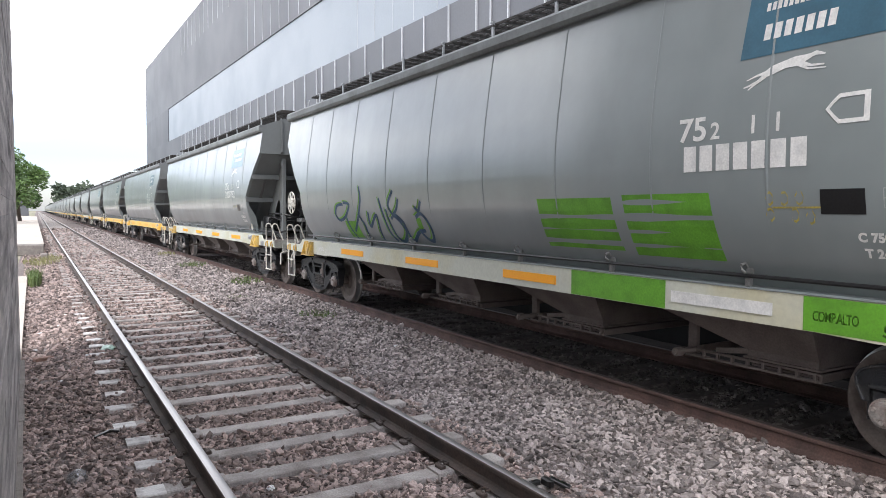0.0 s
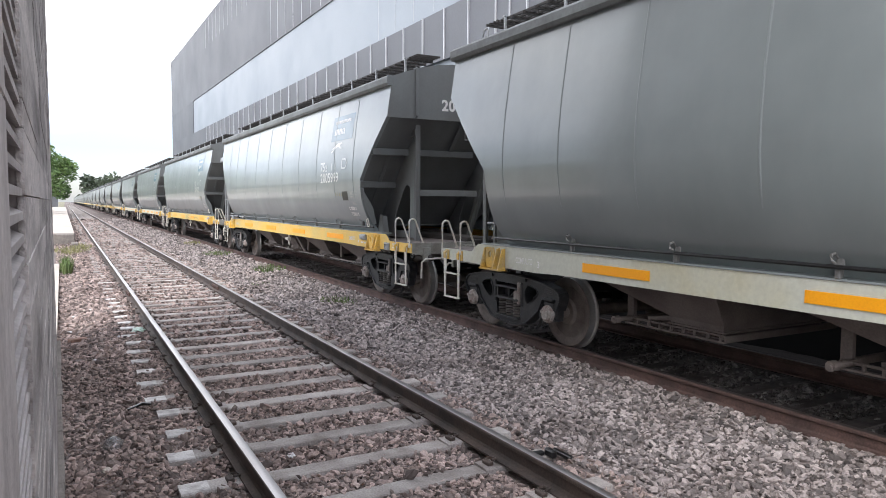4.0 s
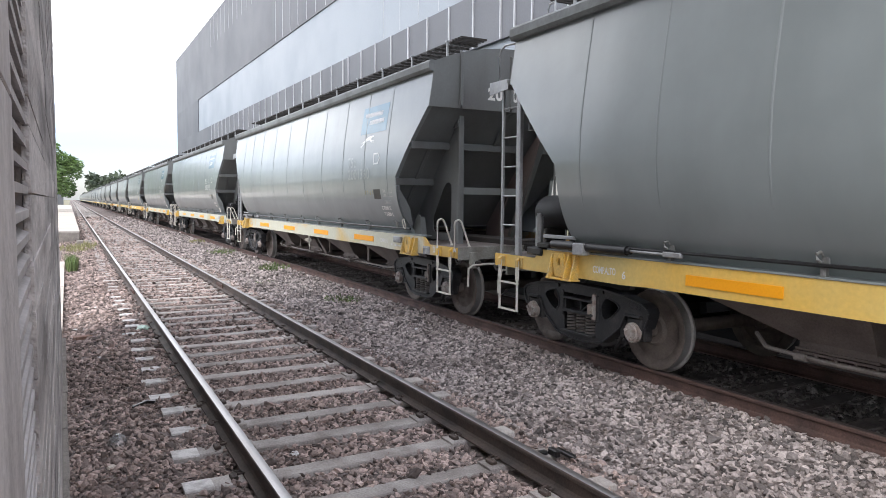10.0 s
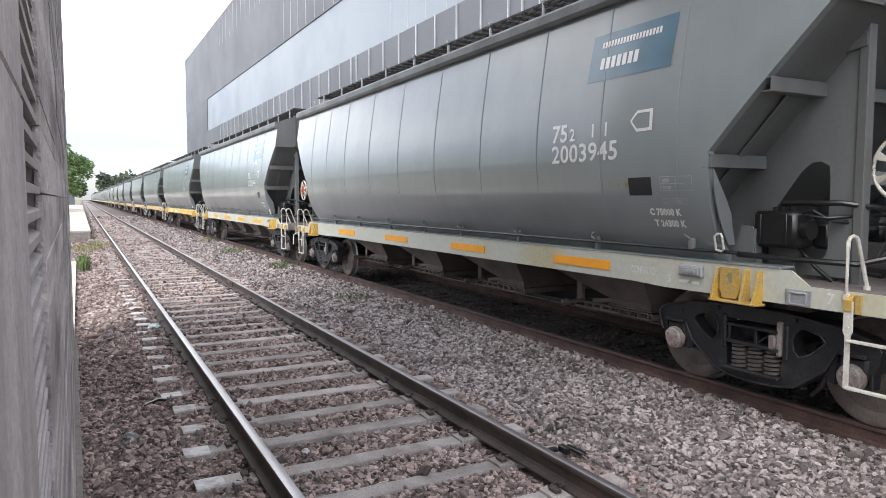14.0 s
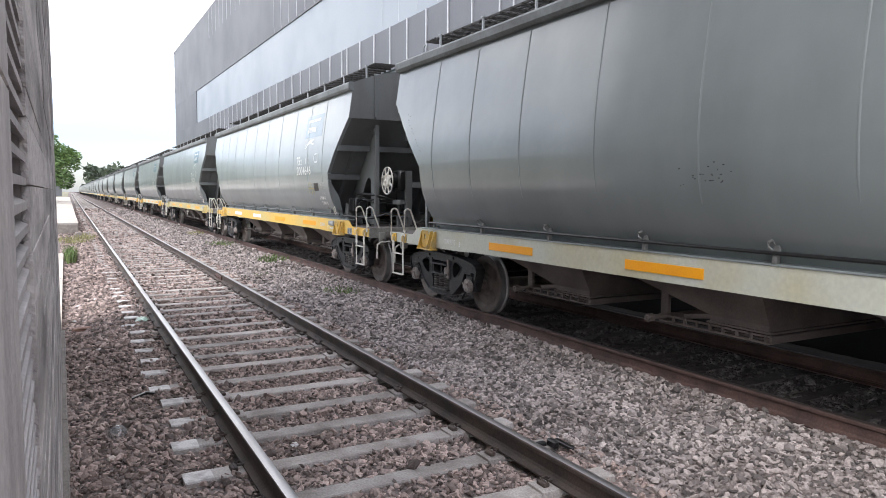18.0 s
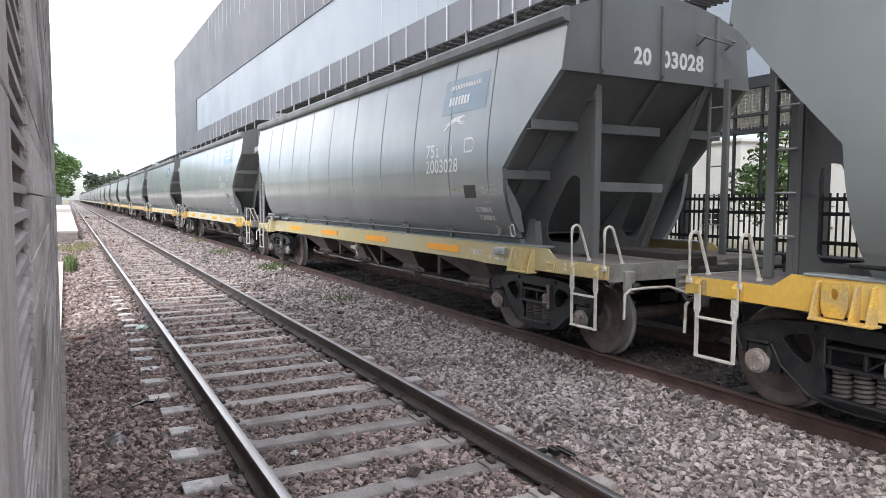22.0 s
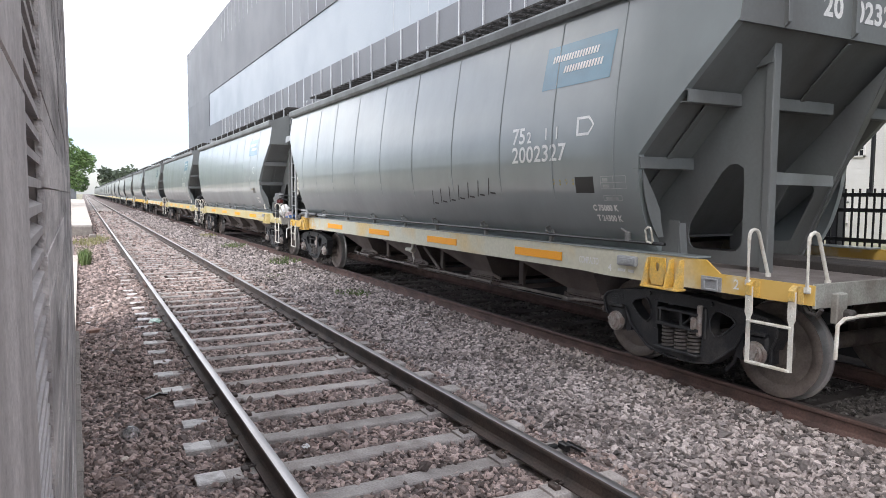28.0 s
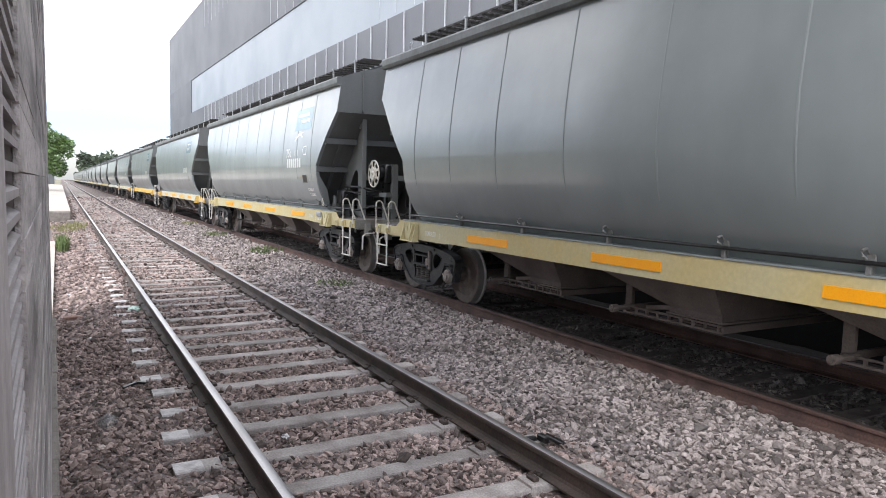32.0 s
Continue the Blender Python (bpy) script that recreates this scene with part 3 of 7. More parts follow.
def build_near_track():
    track = thing("railway_track", "near track of two worn steel rails on pale concrete sleepers", "railway track", kind="structure", m=pose(TRACK_X, 0, 0))
    rail = rail_mesh("rail", "rail_side", "rail_top")
    part("rail", rail, track, "dark rusty rail with a shiny polished head", pose(-0.873, 0, 0))
    part("rail", rail, track, "dark rusty rail with a shiny polished head", pose(0.873, 0, 0))
    g = Geo()
    prof = [(-0.12, -0.36), (0.12, -0.36), (0.088, -0.178), (0.080, -0.170), (-0.080, -0.170), (-0.088, -0.178)]
    g.prism(prof, 0, -1.305, -0.70)
    mid = [(-0.115, -0.36), (0.115, -0.36), (0.086, -0.196), (0.078, -0.188), (-0.078, -0.188), (-0.086, -0.196)]
    g.prism(mid, 0, -0.70, 0.70)
    g.prism(prof, 0, 0.70, 1.305)
    sleeper = g.mesh("sleeper", "sleeper")
    c = Geo()
    for s in (-1, 1):
        c.tube([(s * 0.10, -0.05, -0.148), (s * 0.10, 0.05, -0.148), (s * 0.045, 0.055, -0.142), (s * 0.04, -0.01, -0.138), (s * 0.085, -0.02, -0.135)], 0.009, 6)
        c.box((s * 0.105, 0, -0.158), (0.05, 0.09, 0.03), 0.008)
    clip = c.mesh("rail_clip", "rail_side", smooth=True)
    cap = Geo().prism([(-0.090, -0.182), (-0.082, -0.1685), (0.082, -0.1685), (0.090, -0.182)], 0, -1.309, -1.12).mesh("painted_end", "limewash")
    rng = random.Random(5)
    for i, y in enumerate(SLEEPERS):
        turn = rng.uniform(-1.2, 1.2)
        s = part("sleeper", sleeper, track, m=pose(rng.uniform(-0.04, 0.04), y + rng.uniform(-0.02, 0.02), rng.uniform(-0.012, 0.004), 0, 0, turn))
        if i < 24:
            part("painted_end", cap, s, "white-washed sleeper end")
        if i < 50:
            for x in (-0.873, 0.873):
                part("rail_clip", clip, s, m=pose(x, 0, 0))
    far = Geo()
    for i in range(1000):
        y = SLEEPERS[-1] + 0.602 * (i + 1)
        far.box((0, y, -0.27), (2.61, 0.2, 0.19))
    tagged(part("far_sleepers", far.mesh("far_sleepers", "sleeper"), track, "pale concrete sleepers far down the line"), kind="stuff")
    joint = Geo()
    joint.box((0.026, 0, -0.085), (0.03, 0.62, 0.075), 0.006)
    joint.box((-0.026, 0, -0.085), (0.03, 0.62, 0.075), 0.006)
    for k in range(4):
        joint.cyl((-0.06, -0.22 + 0.147 * k, -0.085), (0.06, -0.22 + 0.147 * k, -0.085), 0.014, 6)
    jm = joint.mesh("fishplate", "rail_rust")
    for x, y in ((0.873, 15.4), (-0.873, 15.1), (0.873, 33.4), (-0.873, 33.1)):
        part("fishplate", jm, track, "rusty bolted fishplate", pose(x, y, 0))


def build_train_track():
    track = thing("train_track", "rusty-railed track under the train on dark oily sleepers", "railway track", kind="structure", m=pose(TRAIN_X, 0, 0))
    rail = rail_mesh("rail", "rail_rust", "rail_dull")
    for x in (-0.873, 0.873):
        part("rail", rail, track, "brown rusty rail", pose(x, 0, 0))
    g = Geo().box((0, 0, -0.25), (2.6, 0.22, 0.16), 0.015)
    me = g.mesh("sleeper", "dark_sleeper")
    rng = random.Random(8)
    for i in range(60):
        part("sleeper", me, track, m=pose(0, 1.0 + 0.61 * i, rng.uniform(-0.008, 0.008), 0, 0, rng.uniform(-1.5, 1.5)))
    far = Geo()
    for i in range(500):
        far.box((0, 37.6 + 0.61 * i, -0.25), (2.6, 0.22, 0.16))
    tagged(part("far_sleepers", far.mesh("far_sleepers", "dark_sleeper"), track, "dark sleepers far down the line"), kind="stuff")


build_near_track()
build_train_track()


# ---- concrete wall with a louvred slot, beside the camera ----
def build_wall():
    wall = thing("wall_west", "tall board-marked grey concrete wall with a narrow louvred slot", "wall", kind="structure", m=pose(-0.0475, 0, 0, 0, 0, 0.614))
    # the top is unseen; its height is chosen to shade the upper wagon sides
    low, top = -0.6, 12.0

    def block(name, x0, x1, y0, y1, z0, z1, material="concrete", bevel=0.0):
        return part(name, Geo().box(((x0 + x1) / 2, (y0 + y1) / 2, (z0 + z1) / 2), (x1 - x0, y1 - y0, z1 - z0), bevel).mesh(name, material), wall)

    for z0, z1 in ((low, 1.245), (1.249, 1.868), (1.872, 2.495), (2.499, top)):
        block("wall_panel", -0.35, 0, 0.35, 0.953, z0, z1, "concrete", 0.002)
    # added black core, so that the panel joints look deep and shaded
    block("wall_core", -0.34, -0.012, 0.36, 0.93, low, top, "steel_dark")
    # beyond the slot: raised boards of slightly different faces, with fine open joints
    part("wall_panel", Geo().box((-0.180, 6.275, (low + top) / 2), (0.340, 9.73, top - low)).mesh("wall_panel", "concrete"), wall)
    rng = random.Random(11)
    z = low
    boards = Geo()
    while z < top:
        h = min(rng.choice((0.05, 0.07, 0.09, 0.12, 0.16)), top - z)
        y = 1.405
        while y < 11.1:
            w = min(rng.uniform(0.35, 2.0), 11.14 - y)
            w = 11.14 - y if 11.14 - y - w < 0.4 else w
            d = rng.uniform(0.0, 0.0036)
            boards.box((d / 2 - 0.006, y + w / 2, z + h / 2), (0.012 + d, w - 0.003, h - rng.choice((0.0006, 0.0006, 0.002, 0.004))), 0.001)
            y += w
        z += h
    tagged(part("shutter_boards", boards.mesh("shutter_boards", "streaked"), wall, "board-marked concrete facing with fine joints"), kind="stuff")
    # added black sheet that stands for the shade inside the slot
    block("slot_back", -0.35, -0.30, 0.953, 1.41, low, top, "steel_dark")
    slat = Geo()
    prof = [(-0.05, 0.036), (-0.003, 0.013), (-0.003, 0.0), (-0.05, 0.024)]
    slat.prism([(x, z) for x, z in prof], 1, 0.955, 1.408)
    me = slat.mesh("louvre_slat", "slat")
    for i in range(105):
        part("louvre_slat", me, wall, m=pose(0, 0, 0.52 + 0.04 * i))
    kerb = Geo()
    for i in range(17):
        a, b = 0.36 + i * 0.634, 0.36 + (i + 1) * 0.634
        kerb.box((0.016 + 0.012 * rough_noise(i * 3.1, 3.3), (a + b) / 2, -0.36), (0.06, b - a - 0.004, 0.26 + 0.02 * rough_noise(i * 1.7, 0)), 0.008)
    part("footing", kerb.mesh("footing", "kerb"), wall, "rough concrete footing along the wall")


build_wall()

# ---- platform and pale paving beyond the wall ----
g = Geo().prism([(-6.0, 38.0), (0.33, 38.0), (0.01, 191.0), (-6.0, 191.0)], 2, -0.5, 0.2)
single("platform", g.mesh("platform", "pale"), "pale concrete station platform with a low edge", "platform", kind="structure")
g = Geo().prism([(-3.0, 11.4), (-0.165, 11.4), (-0.225, 24.5), (-3.0, 24.5)], 2, -0.6, -0.20)
single("paving", g.mesh("paving", "pale"), "pale concrete paving behind the wall", "pavement", kind="structure")
for c, s in (((-0.4, 37.5, -0.06), (1.46, 0.9, 0.50)), ((0.30, 33.6, -0.16), (0.28, 0.5, 0.26)), ((0.62, 34.6, -0.18), (0.3, 0.4, 0.16))):
    single("concrete_block", Geo().box(c, s, 0.04).mesh("concrete_block", "kerb"), "broken grey concrete block at the platform end", "block", group="blocks at the platform end")


# ---- large building behind the train ----
def build_building():
    b = thing("industrial_building", "large grey metal-clad building with vertical fins and a pale translucent band", "building")
    X, far, near = 12.0, 92.7, -40.0

    def sheet(name, material, y0, y1, z00, z01, z10, z11, x0, x1, label=""):
        """A wall sheet between y0 and y1, with its lower and upper heights at both ends."""
        gg = Geo().prism([(y0, z00), (y1, z10), (y1, z11), (y0, z01)], 0, x0, x1)
        return part(name, gg.mesh(name, material), b, label)

    def zl(y, z_far, z_near):
        """Height of an edge that drops slightly towards the near end."""
        return z_far + (z_near - z_far) * (far - y) / (far - 20)

    edges = {"top": (18.99, 18.55), "band_top": (12.33, 11.72), "band_low": (8.97, 8.62), "low": (7.0, 6.85)}

    def zs(name, y):
        return zl(y, *edges[name])

    sheet("upper_cladding", "facade", near, far, zs("band_top", near), zs("top", near), zs("band_top", far), zs("top", far), X, X + 0.3, "grey perforated metal cladding")
    sheet("lower_cladding", "facade", near, far, zs("low", near), zs("band_low", near), zs("low", far), zs("band_low", far), X, X + 0.3, "grey perforated metal cladding")
    sheet("end_cladding", "facade", 76.6, far, zs("band_low", 76.6), zs("band_top", 76.6), zs("band_low", far), zs("band_top", far), X, X + 0.3, "grey perforated metal cladding")
    sheet("translucent_band", "band", near, 76.6, zs("band_low", near), zs("band_top", near), zs("band_low", 76.6), zs("band_top", 76.6), X + 0.06, X + 0.3, "pale translucent sheet band")
    sheet("base_band", "band", near, far, 4.2, zs("low", near), 4.2, zs("low", far), X + 0.15, X + 0.4, "pale panel band under the cladding")
    sheet("gable", "facade", far - 0.3, far, 4.2, 18.99, 4.2, 18.99, X + 0.31, X + 8)
    part("roof", Geo().box((X + 4, (near + far) / 2, 16.9), (7.6, far - near - 1, 0.3)).mesh("roof", "facade"), b)
    part("rear_wall", Geo().box((X + 8, (near + far) / 2, 10.5), (0.3, far - near, 13)).mesh("rear_wall", "facade"), b)
    part("soffit", Geo().box((X + 4.2, (near + far) / 2, 4.35), (7.4, far - near - 1, 0.25)).mesh("soffit", "plaster"), b, "pale ceiling over the open ground floor")
    fin_me = Geo().box((0, 0, 0), (0.05, 0.06, 1.0)).mesh("fin", "fin")
    thin_me = Geo().box((0, 0, 0), (0.02, 0.05, 1.0)).mesh("fin", "fin")
    lows = [10.11 + 1.68 * i for i in range(14)] + [17.73] + [32.69 + 1.72 * i for i in range(22)]
    for y in lows:
        z0, z1 = zs("low", y), zs("band_low", y)
        part("fin", fin_me, b, m=Matrix.LocRotScale((X - 0.025, y, (z0 + z1) / 2), None, (1, 1, z1 - z0)))
    for i in range(33):
        y = 15.4 + 1.66 * i
        z1 = zs("top", y) - 0.3
        z0 = zs("band_top", y) + 0.1 if y < 46 else z1 - 2.4
        part("fin", thin_me, b, m=Matrix.LocRotScale((X - 0.01, y, (z0 + z1) / 2), None, (1, 1, z1 - z0)))
    # sheet laps of the pale band
    for i in range(8):
        y = 16.0 + 1.7 * i
        z0, z1 = zs("band_low", y) + 0.1, zs("band_top", y) - 0.1
        part("sheet_lap", thin_me, b, m=Matrix.LocRotScale((X + 0.055, y, (z0 + z1) / 2), None, (0.5, 0.5, z1 - z0)))
    # open ground floor: black columns, beams and mesh frames
    for i in range(-6, 27):
        part("column", Geo().box((X, 7.75 + 3.15 * i, 1.9), (0.2, 0.2, 4.75), 0.01).mesh("column", "steel_dark"), b, "black steel column")
    for z, h in ((4.10, 0.22), (3.475, 0.05), (3.15, 0.075)):
        part("beam", Geo().box((X, (near + far) / 2, z), (0.14, far - near, h)).mesh("beam", "steel_dark"), b, "black steel beam")
    post = Geo().box((0, 0, 2.95), (0.05, 0.05, 2.3)).mesh("frame_post", "steel_dark")
    for i in range(60):
        part("frame_post", post, b, m=pose(X, 1.45 + 0.63 * i + 0.02, 0))
    # wire mesh on the upper frames
    wire = Geo()
    for i in range(150):
        yy = 4.0 + 0.08 * i
        wire.box((X + 0.02, yy, 3.57), (0.006, 0.007, 0.9))
    for j in range(11):
        wire.box((X + 0.025, 9.8, 3.16 + 0.08 * j), (0.006, 11.8, 0.007))
    tagged(part("wire_mesh", wire.mesh("wire_mesh", "galv"), b, "pale wire mesh"), kind="stuff")


build_building()


# ---- what shows below the building: fence, white houses, a shrub ----
def build_fence():
    fence = thing("bar_fence", "black iron bar fence on a dark solid base", "fence", m=pose(8.95, 0, 0))
    bar = Geo().box((0, 0, 1.44), (0.02, 0.02, 0.86)).mesh("fence_bar", "steel_dark")
    for i in range(170):
        part("fence_bar", bar, fence, m=pose(0, 1.0 + 0.095 * i, 0))
    for z in (1.79, 1.59, 1.20, 0.92):
        part("fence_rail", Geo().box((0, 9.6, z), (0.04, 17.4, 0.05 if z > 1 else 0.1)).mesh("fence_rail", "steel_dark"), fence)
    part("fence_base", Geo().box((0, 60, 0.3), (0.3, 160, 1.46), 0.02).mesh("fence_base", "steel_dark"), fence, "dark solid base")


def build_house(name, x, y0, y1, depth, height, windows, label):
    h = thing(name, label, "house", m=pose(x, 0, 0))
    part("wall", Geo().box((depth / 2, (y0 + y1) / 2, height / 2 - 1), (depth, y1 - y0, height + 2)).mesh("wall", "plaster"), h, "white painted wall")
    part("roof", Geo().box((depth / 2, (y0 + y1) / 2, height + 0.1), (depth + 0.4, y1 - y0 + 0.4, 0.2), 0.03).mesh("roof", "plaster"), h)
    courses = Geo()
    for j in range(int(height / 0.32)):
        courses.box((-0.006, (y0 + y1) / 2, j * 0.32), (0.012, y1 - y0, 0.30))
    tagged(part("block_facing", courses.mesh("block_facing", "plaster"), h, "white painted block courses"), kind="stuff")
    for yc, zc, w, hh in windows:
        f = Geo()
        for s in (-1, 1):
            f.box((-0.05, yc + s * w / 2, zc), (0.1, 0.09, hh + 0.09))
            f.box((-0.05, yc, zc + s * hh / 2), (0.1, w + 0.09, 0.09))
        f.box((-0.04, yc, zc), (0.06, 0.05, hh))
        f.box((-0.04, yc, zc + hh * 0.17), (0.06, w, 0.04))
        f.box((-0.04, yc, zc - hh * 0.17), (0.06, w, 0.04))
        win = part("window", f.mesh("window", "plaster"), h, "white window frame with glazing bars")
        part("pane", Geo().box((-0.02, yc, zc), (0.02, w, hh)).mesh("pane", "glass_dark"), win, "dark window glass")


build_fence()
build_house("white_house", 38.0, 14.0, 27.5, 8.0, 7.2, [(23.35, 4.57, 0.62, 1.1), (20.2, 4.57, 0.62, 1.1), (16.2, 4.57, 0.62, 1.1), (24.4, 0.9, 1.1, 1.2), (20.0, 0.9, 1.1, 1.2), (16.0, 0.9, 1.1, 1.2)],
            "white two-storey house with small barred windows")
build_house("white_outbuilding", 36.0, 28.5, 52.0, 9.0, 5.4, [(30.5, 0.8, 1.6, 1.1), (36, 0.8, 1.6, 1.1)], "white painted block building with low windows")


# ---- grain hopper wagons ----
# a wagon's own space: y along the track, its leading end at -y, the side towards the near track at -x, z from the rail head
ZP = [1.215, 1.31, 1.40, 1.5, 1.62, 1.75, 1.88, 2.0, 2.15, 2.32, 2.5, 2.8, 3.2, 3.5, 3.70]
HP = [1.25, 1.33, 1.40, 1.455, 1.505, 1.547, 1.573, 1.588, 1.60, 1.60, 1.595, 1.568, 1.515, 1.47, 1.44]
SX = -1.385          # face of the near side sill
HALF = 6.87         # half the length of the body, whose middle lies a little behind the frame's
MESH = {}


def hw(z):
    return float(np.interp(z, ZP, HP))


def end_y(z):
    """How far the side sheet reaches from the middle at a height."""
    if z >= 3.2:
        return HALF
    if z >= 2.15:
        return HALF - 1.02 * (3.2 - z) / 1.05
    return HALF - 1.02 - 0.05 * (2.15 - z) / 0.94


def slope_y(z):
    """The sloping end sheet."""
    return HALF - 0.972 * (3.2 - z)


def cached(name, make, mats, smooth=False, key=None, angle=40):
    k = key or name
    if k not in MESH:
        g = Geo()
        make(g)
        MESH[k] = g.mesh(name, mats, smooth, angle)
    return MESH[k]


def make_side(g):
    """One side sheet, slightly wavy between the seams, with turned-in end edges."""
    zs = sorted(set(ZP + [2.0 + 0.1 * i for i in range(12)] + [1.35, 1.45, 1.56, 1.68]))
    zs = [z for z in zs if z <= 3.70]
    ny = 56
    for s in (-1,):
        vs, fs = [], []
        for z in zs:
            e = end_y(z)
            for i in range(ny + 1):
                y = -e + 2 * e * i / ny
                d = 0.0016 * rough_noise(y * 0.9, z * 1.3, 5 + s) + 0.0009 * rough_noise(y * 2.6, z * 2.0, 9)
                vs.append((s * (hw(z) + d), y, z))
        for j in range(len(zs) - 1):
            for i in range(ny):
                a = j * (ny + 1) + i
                fs.append((a, a + 1, a + ny + 2, a + ny + 1))
        g.add(vs, fs)
        for sy in (-1, 1):
            vs, fs = [], []
            for z in zs:
                vs += [(s * hw(z), sy * end_y(z), z), (s * (hw(z) - 0.07), sy * (end_y(z) + 0.002), z), (s * (hw(z) - 0.07), sy * (end_y(z) - 0.01), z), (s * (hw(z) - 0.008), sy * (end_y(z) - 0.012), z)]
            for j in range(len(zs) - 1):
                for k in range(3):
                    a = j * 4 + k
                    fs.append((a, a + 1, a + 5, a + 4))
            g.add(vs, fs)


def make_slope(g):
    """Sloping end sheets and the flat floor under the side sheets."""
    for sy in (-1, 1):
        a, b = 3.2, 1.31
        for z0, z1 in ((a, 2.15), (2.15, b)):
            w0, w1 = hw(z0) - 0.01, hw(z1) - 0.01
            p = [(-w0, sy * slope_y(z0), z0), (w0, sy * slope_y(z0), z0), (w1, sy * slope_y(z1), z1), (-w1, sy * slope_y(z1), z1)]
            q = [(x, y - sy * 0.02, z + 0.012) for x, y, z in p]
            g.add(p + q, [(0, 1, 2, 3), (7, 6, 5, 4), (0, 4, 5, 1), (1, 5, 6, 2), (2, 6, 7, 3), (3, 7, 4, 0)])
    g.box((0, 0, 1.30), (2.56, 10.2, 0.02))


def make_roof(g):
    n = 10
    sec = [(-1.435 + 2.87 * i / n, 3.84 + 0.31 * (1 - ((-1.435 + 2.87 * i / n) / 1.435) ** 2)) for i in range(n + 1)]
    vs = [(x, y, z) for y in (-HALF + 0.01, HALF - 0.01) for x, z in sec] + [(x, y, z - 0.03) for y in (-HALF + 0.01, HALF - 0.01) for x, z in sec]
    m = n + 1
    fs = []
    for i in range(n):
        fs += [(i, i + 1, i + 1 + m, i + m), (i + 2 * m, i + 3 * m, i + 1 + 3 * m, i + 1 + 2 * m)]
    g.add(vs, fs)


def make_fascia(g):
    g.prism([(-1.497, 3.70), (-1.525, 3.74), (-1.525, 3.83), (-1.497, 3.862), (-1.425, 3.862), (-1.425, 3.70)], 1, -HALF - 0.02, HALF + 0.02)


def make_end_panel(g):
    """Upright panel at the top of the end, arched above."""
    n = 10
    top = [(-1.435 + 2.87 * i / n, 3.85 + 0.31 * (1 - ((-1.435 + 2.87 * i / n) / 1.435) ** 2)) for i in range(n + 1)]
    poly = [(1.517, 3.175), (1.435, 3.72)] + top[::-1] + [(-1.435, 3.72), (-1.517, 3.175)]
    g.prism(poly, 1, -HALF - 0.012, -HALF + 0.012)


def make_panel_rib(g):
    g.prism([(-HALF - 0.012, 3.18), (-HALF - 0.06, 3.215), (-HALF - 0.06, 4.02), (-HALF - 0.012, 4.05)], 0, -0.012, 0.012)
    g.box((0.0, -HALF - 0.058, 3.62), (0.05, 0.010, 0.80), 0.002)


def make_post(g):
    g.box((-0.875, -HALF + 0.12, 2.13), (0.085, 0.012, 2.10), 0.003)
    g.box((-0.915, -HALF + 0.155, 2.13), (0.012, 0.07, 2.10), 0.003)
    g.prism([(-HALF + 0.13, 3.02), (-HALF + 0.21, 2.98), (-HALF + 0.33, 2.89), (-HALF + 0.13, 2.92)], 0, -0.935, -0.895)


def rounded(pts, r=0.08, seg=4):
    """A polygon with rounded corners."""
    out = []
    n = len(pts)
    for i in range(n):
        p, a, b = (Vector(pts[k]) for k in (i, i - 1, (i + 1) % n))
        u, w = (a - p), (b - p)
        t = min(r, u.length * 0.45, w.length * 0.45)
        u.normalize()
        w.normalize()
        for k in range(seg + 1):
            f = k / seg
            out.append(tuple((p + u * t) * (1 - f) ** 2 + p * 2 * f * (1 - f) + (p + w * t) * f ** 2))
    return out


def make_web(g, far=False):
    """Upright longitudinal web that fills the corner under the slope sheet, with a large rounded hole."""
    outer = [(-HALF + 0.135, 1.12), (-HALF + 0.135, 3.06), (-slope_y(2.15) - 0.004, 2.15), (-slope_y(1.31) - 0.004, 1.31), (-5.05, 1.12)]
    hole = rounded([(-6.465, 1.24), (-6.465, 2.06), (-6.27, 2.06), (-5.82, 1.46), (-5.84, 1.24)], 0.12)
    c = Vector((-6.15, 1.6))
    if far:
        outer = [(-6.01, 1.12), (-6.82, 3.06), (-slope_y(2.15) - 0.004, 2.15), (-slope_y(1.31) - 0.004, 1.31), (-5.05, 1.12)]
        hole = rounded([(-5.92, 1.28), (-6.12, 1.84), (-5.98, 2.0), (-5.82, 1.92), (-5.5, 1.36), (-5.6, 1.26)], 0.1)
        c = Vector((-5.85, 1.6))
    turns = sorted({round(math.atan2(p[1] - c.y, p[0] - c.x), 5) for p in outer} | {round(-math.pi + 2 * math.pi * k / 40, 5) for k in range(40)})
    outer_r, hole_r = [], []
    for a in turns:
        d = Vector((math.cos(a), math.sin(a)))
        for loop, dst in ((outer, outer_r), (hole, hole_r)):
            best = 0.02
            for i in range(len(loop)):
                p, q = Vector(loop[i]) - c, Vector(loop[(i + 1) % len(loop)]) - c
                e = q - p
                den = d.x * e.y - d.y * e.x
                if abs(den) > 1e-9:
                    s, t = (p.x * e.y - p.y * e.x) / den, (p.x * d.y - p.y * d.x) / den
                    if s > 0 and -1e-4 <= t <= 1 + 1e-4:
                        best = max(best, s)
            dst.append((c.x + d.x * best, c.y + d.y * best))
    g.ringplate(outer_r, hole_r, 0, -0.006, 0.006)


def make_web_back(g):
    """The same web for the trailing end, on the near side."""
    make_web(g)
    g.v = [(x, -y, z) for x, y, z in g.v]


def make_leg(g):
    g.beam((0.78, -HALF + 0.02, 3.18), (0.62, -5.98, 1.12), 0.13, 0.014, 0.003)
    g.beam((0.80, -HALF + 0.10, 3.18), (0.66, -5.86, 1.12), 0.014, 0.16, 0.003)


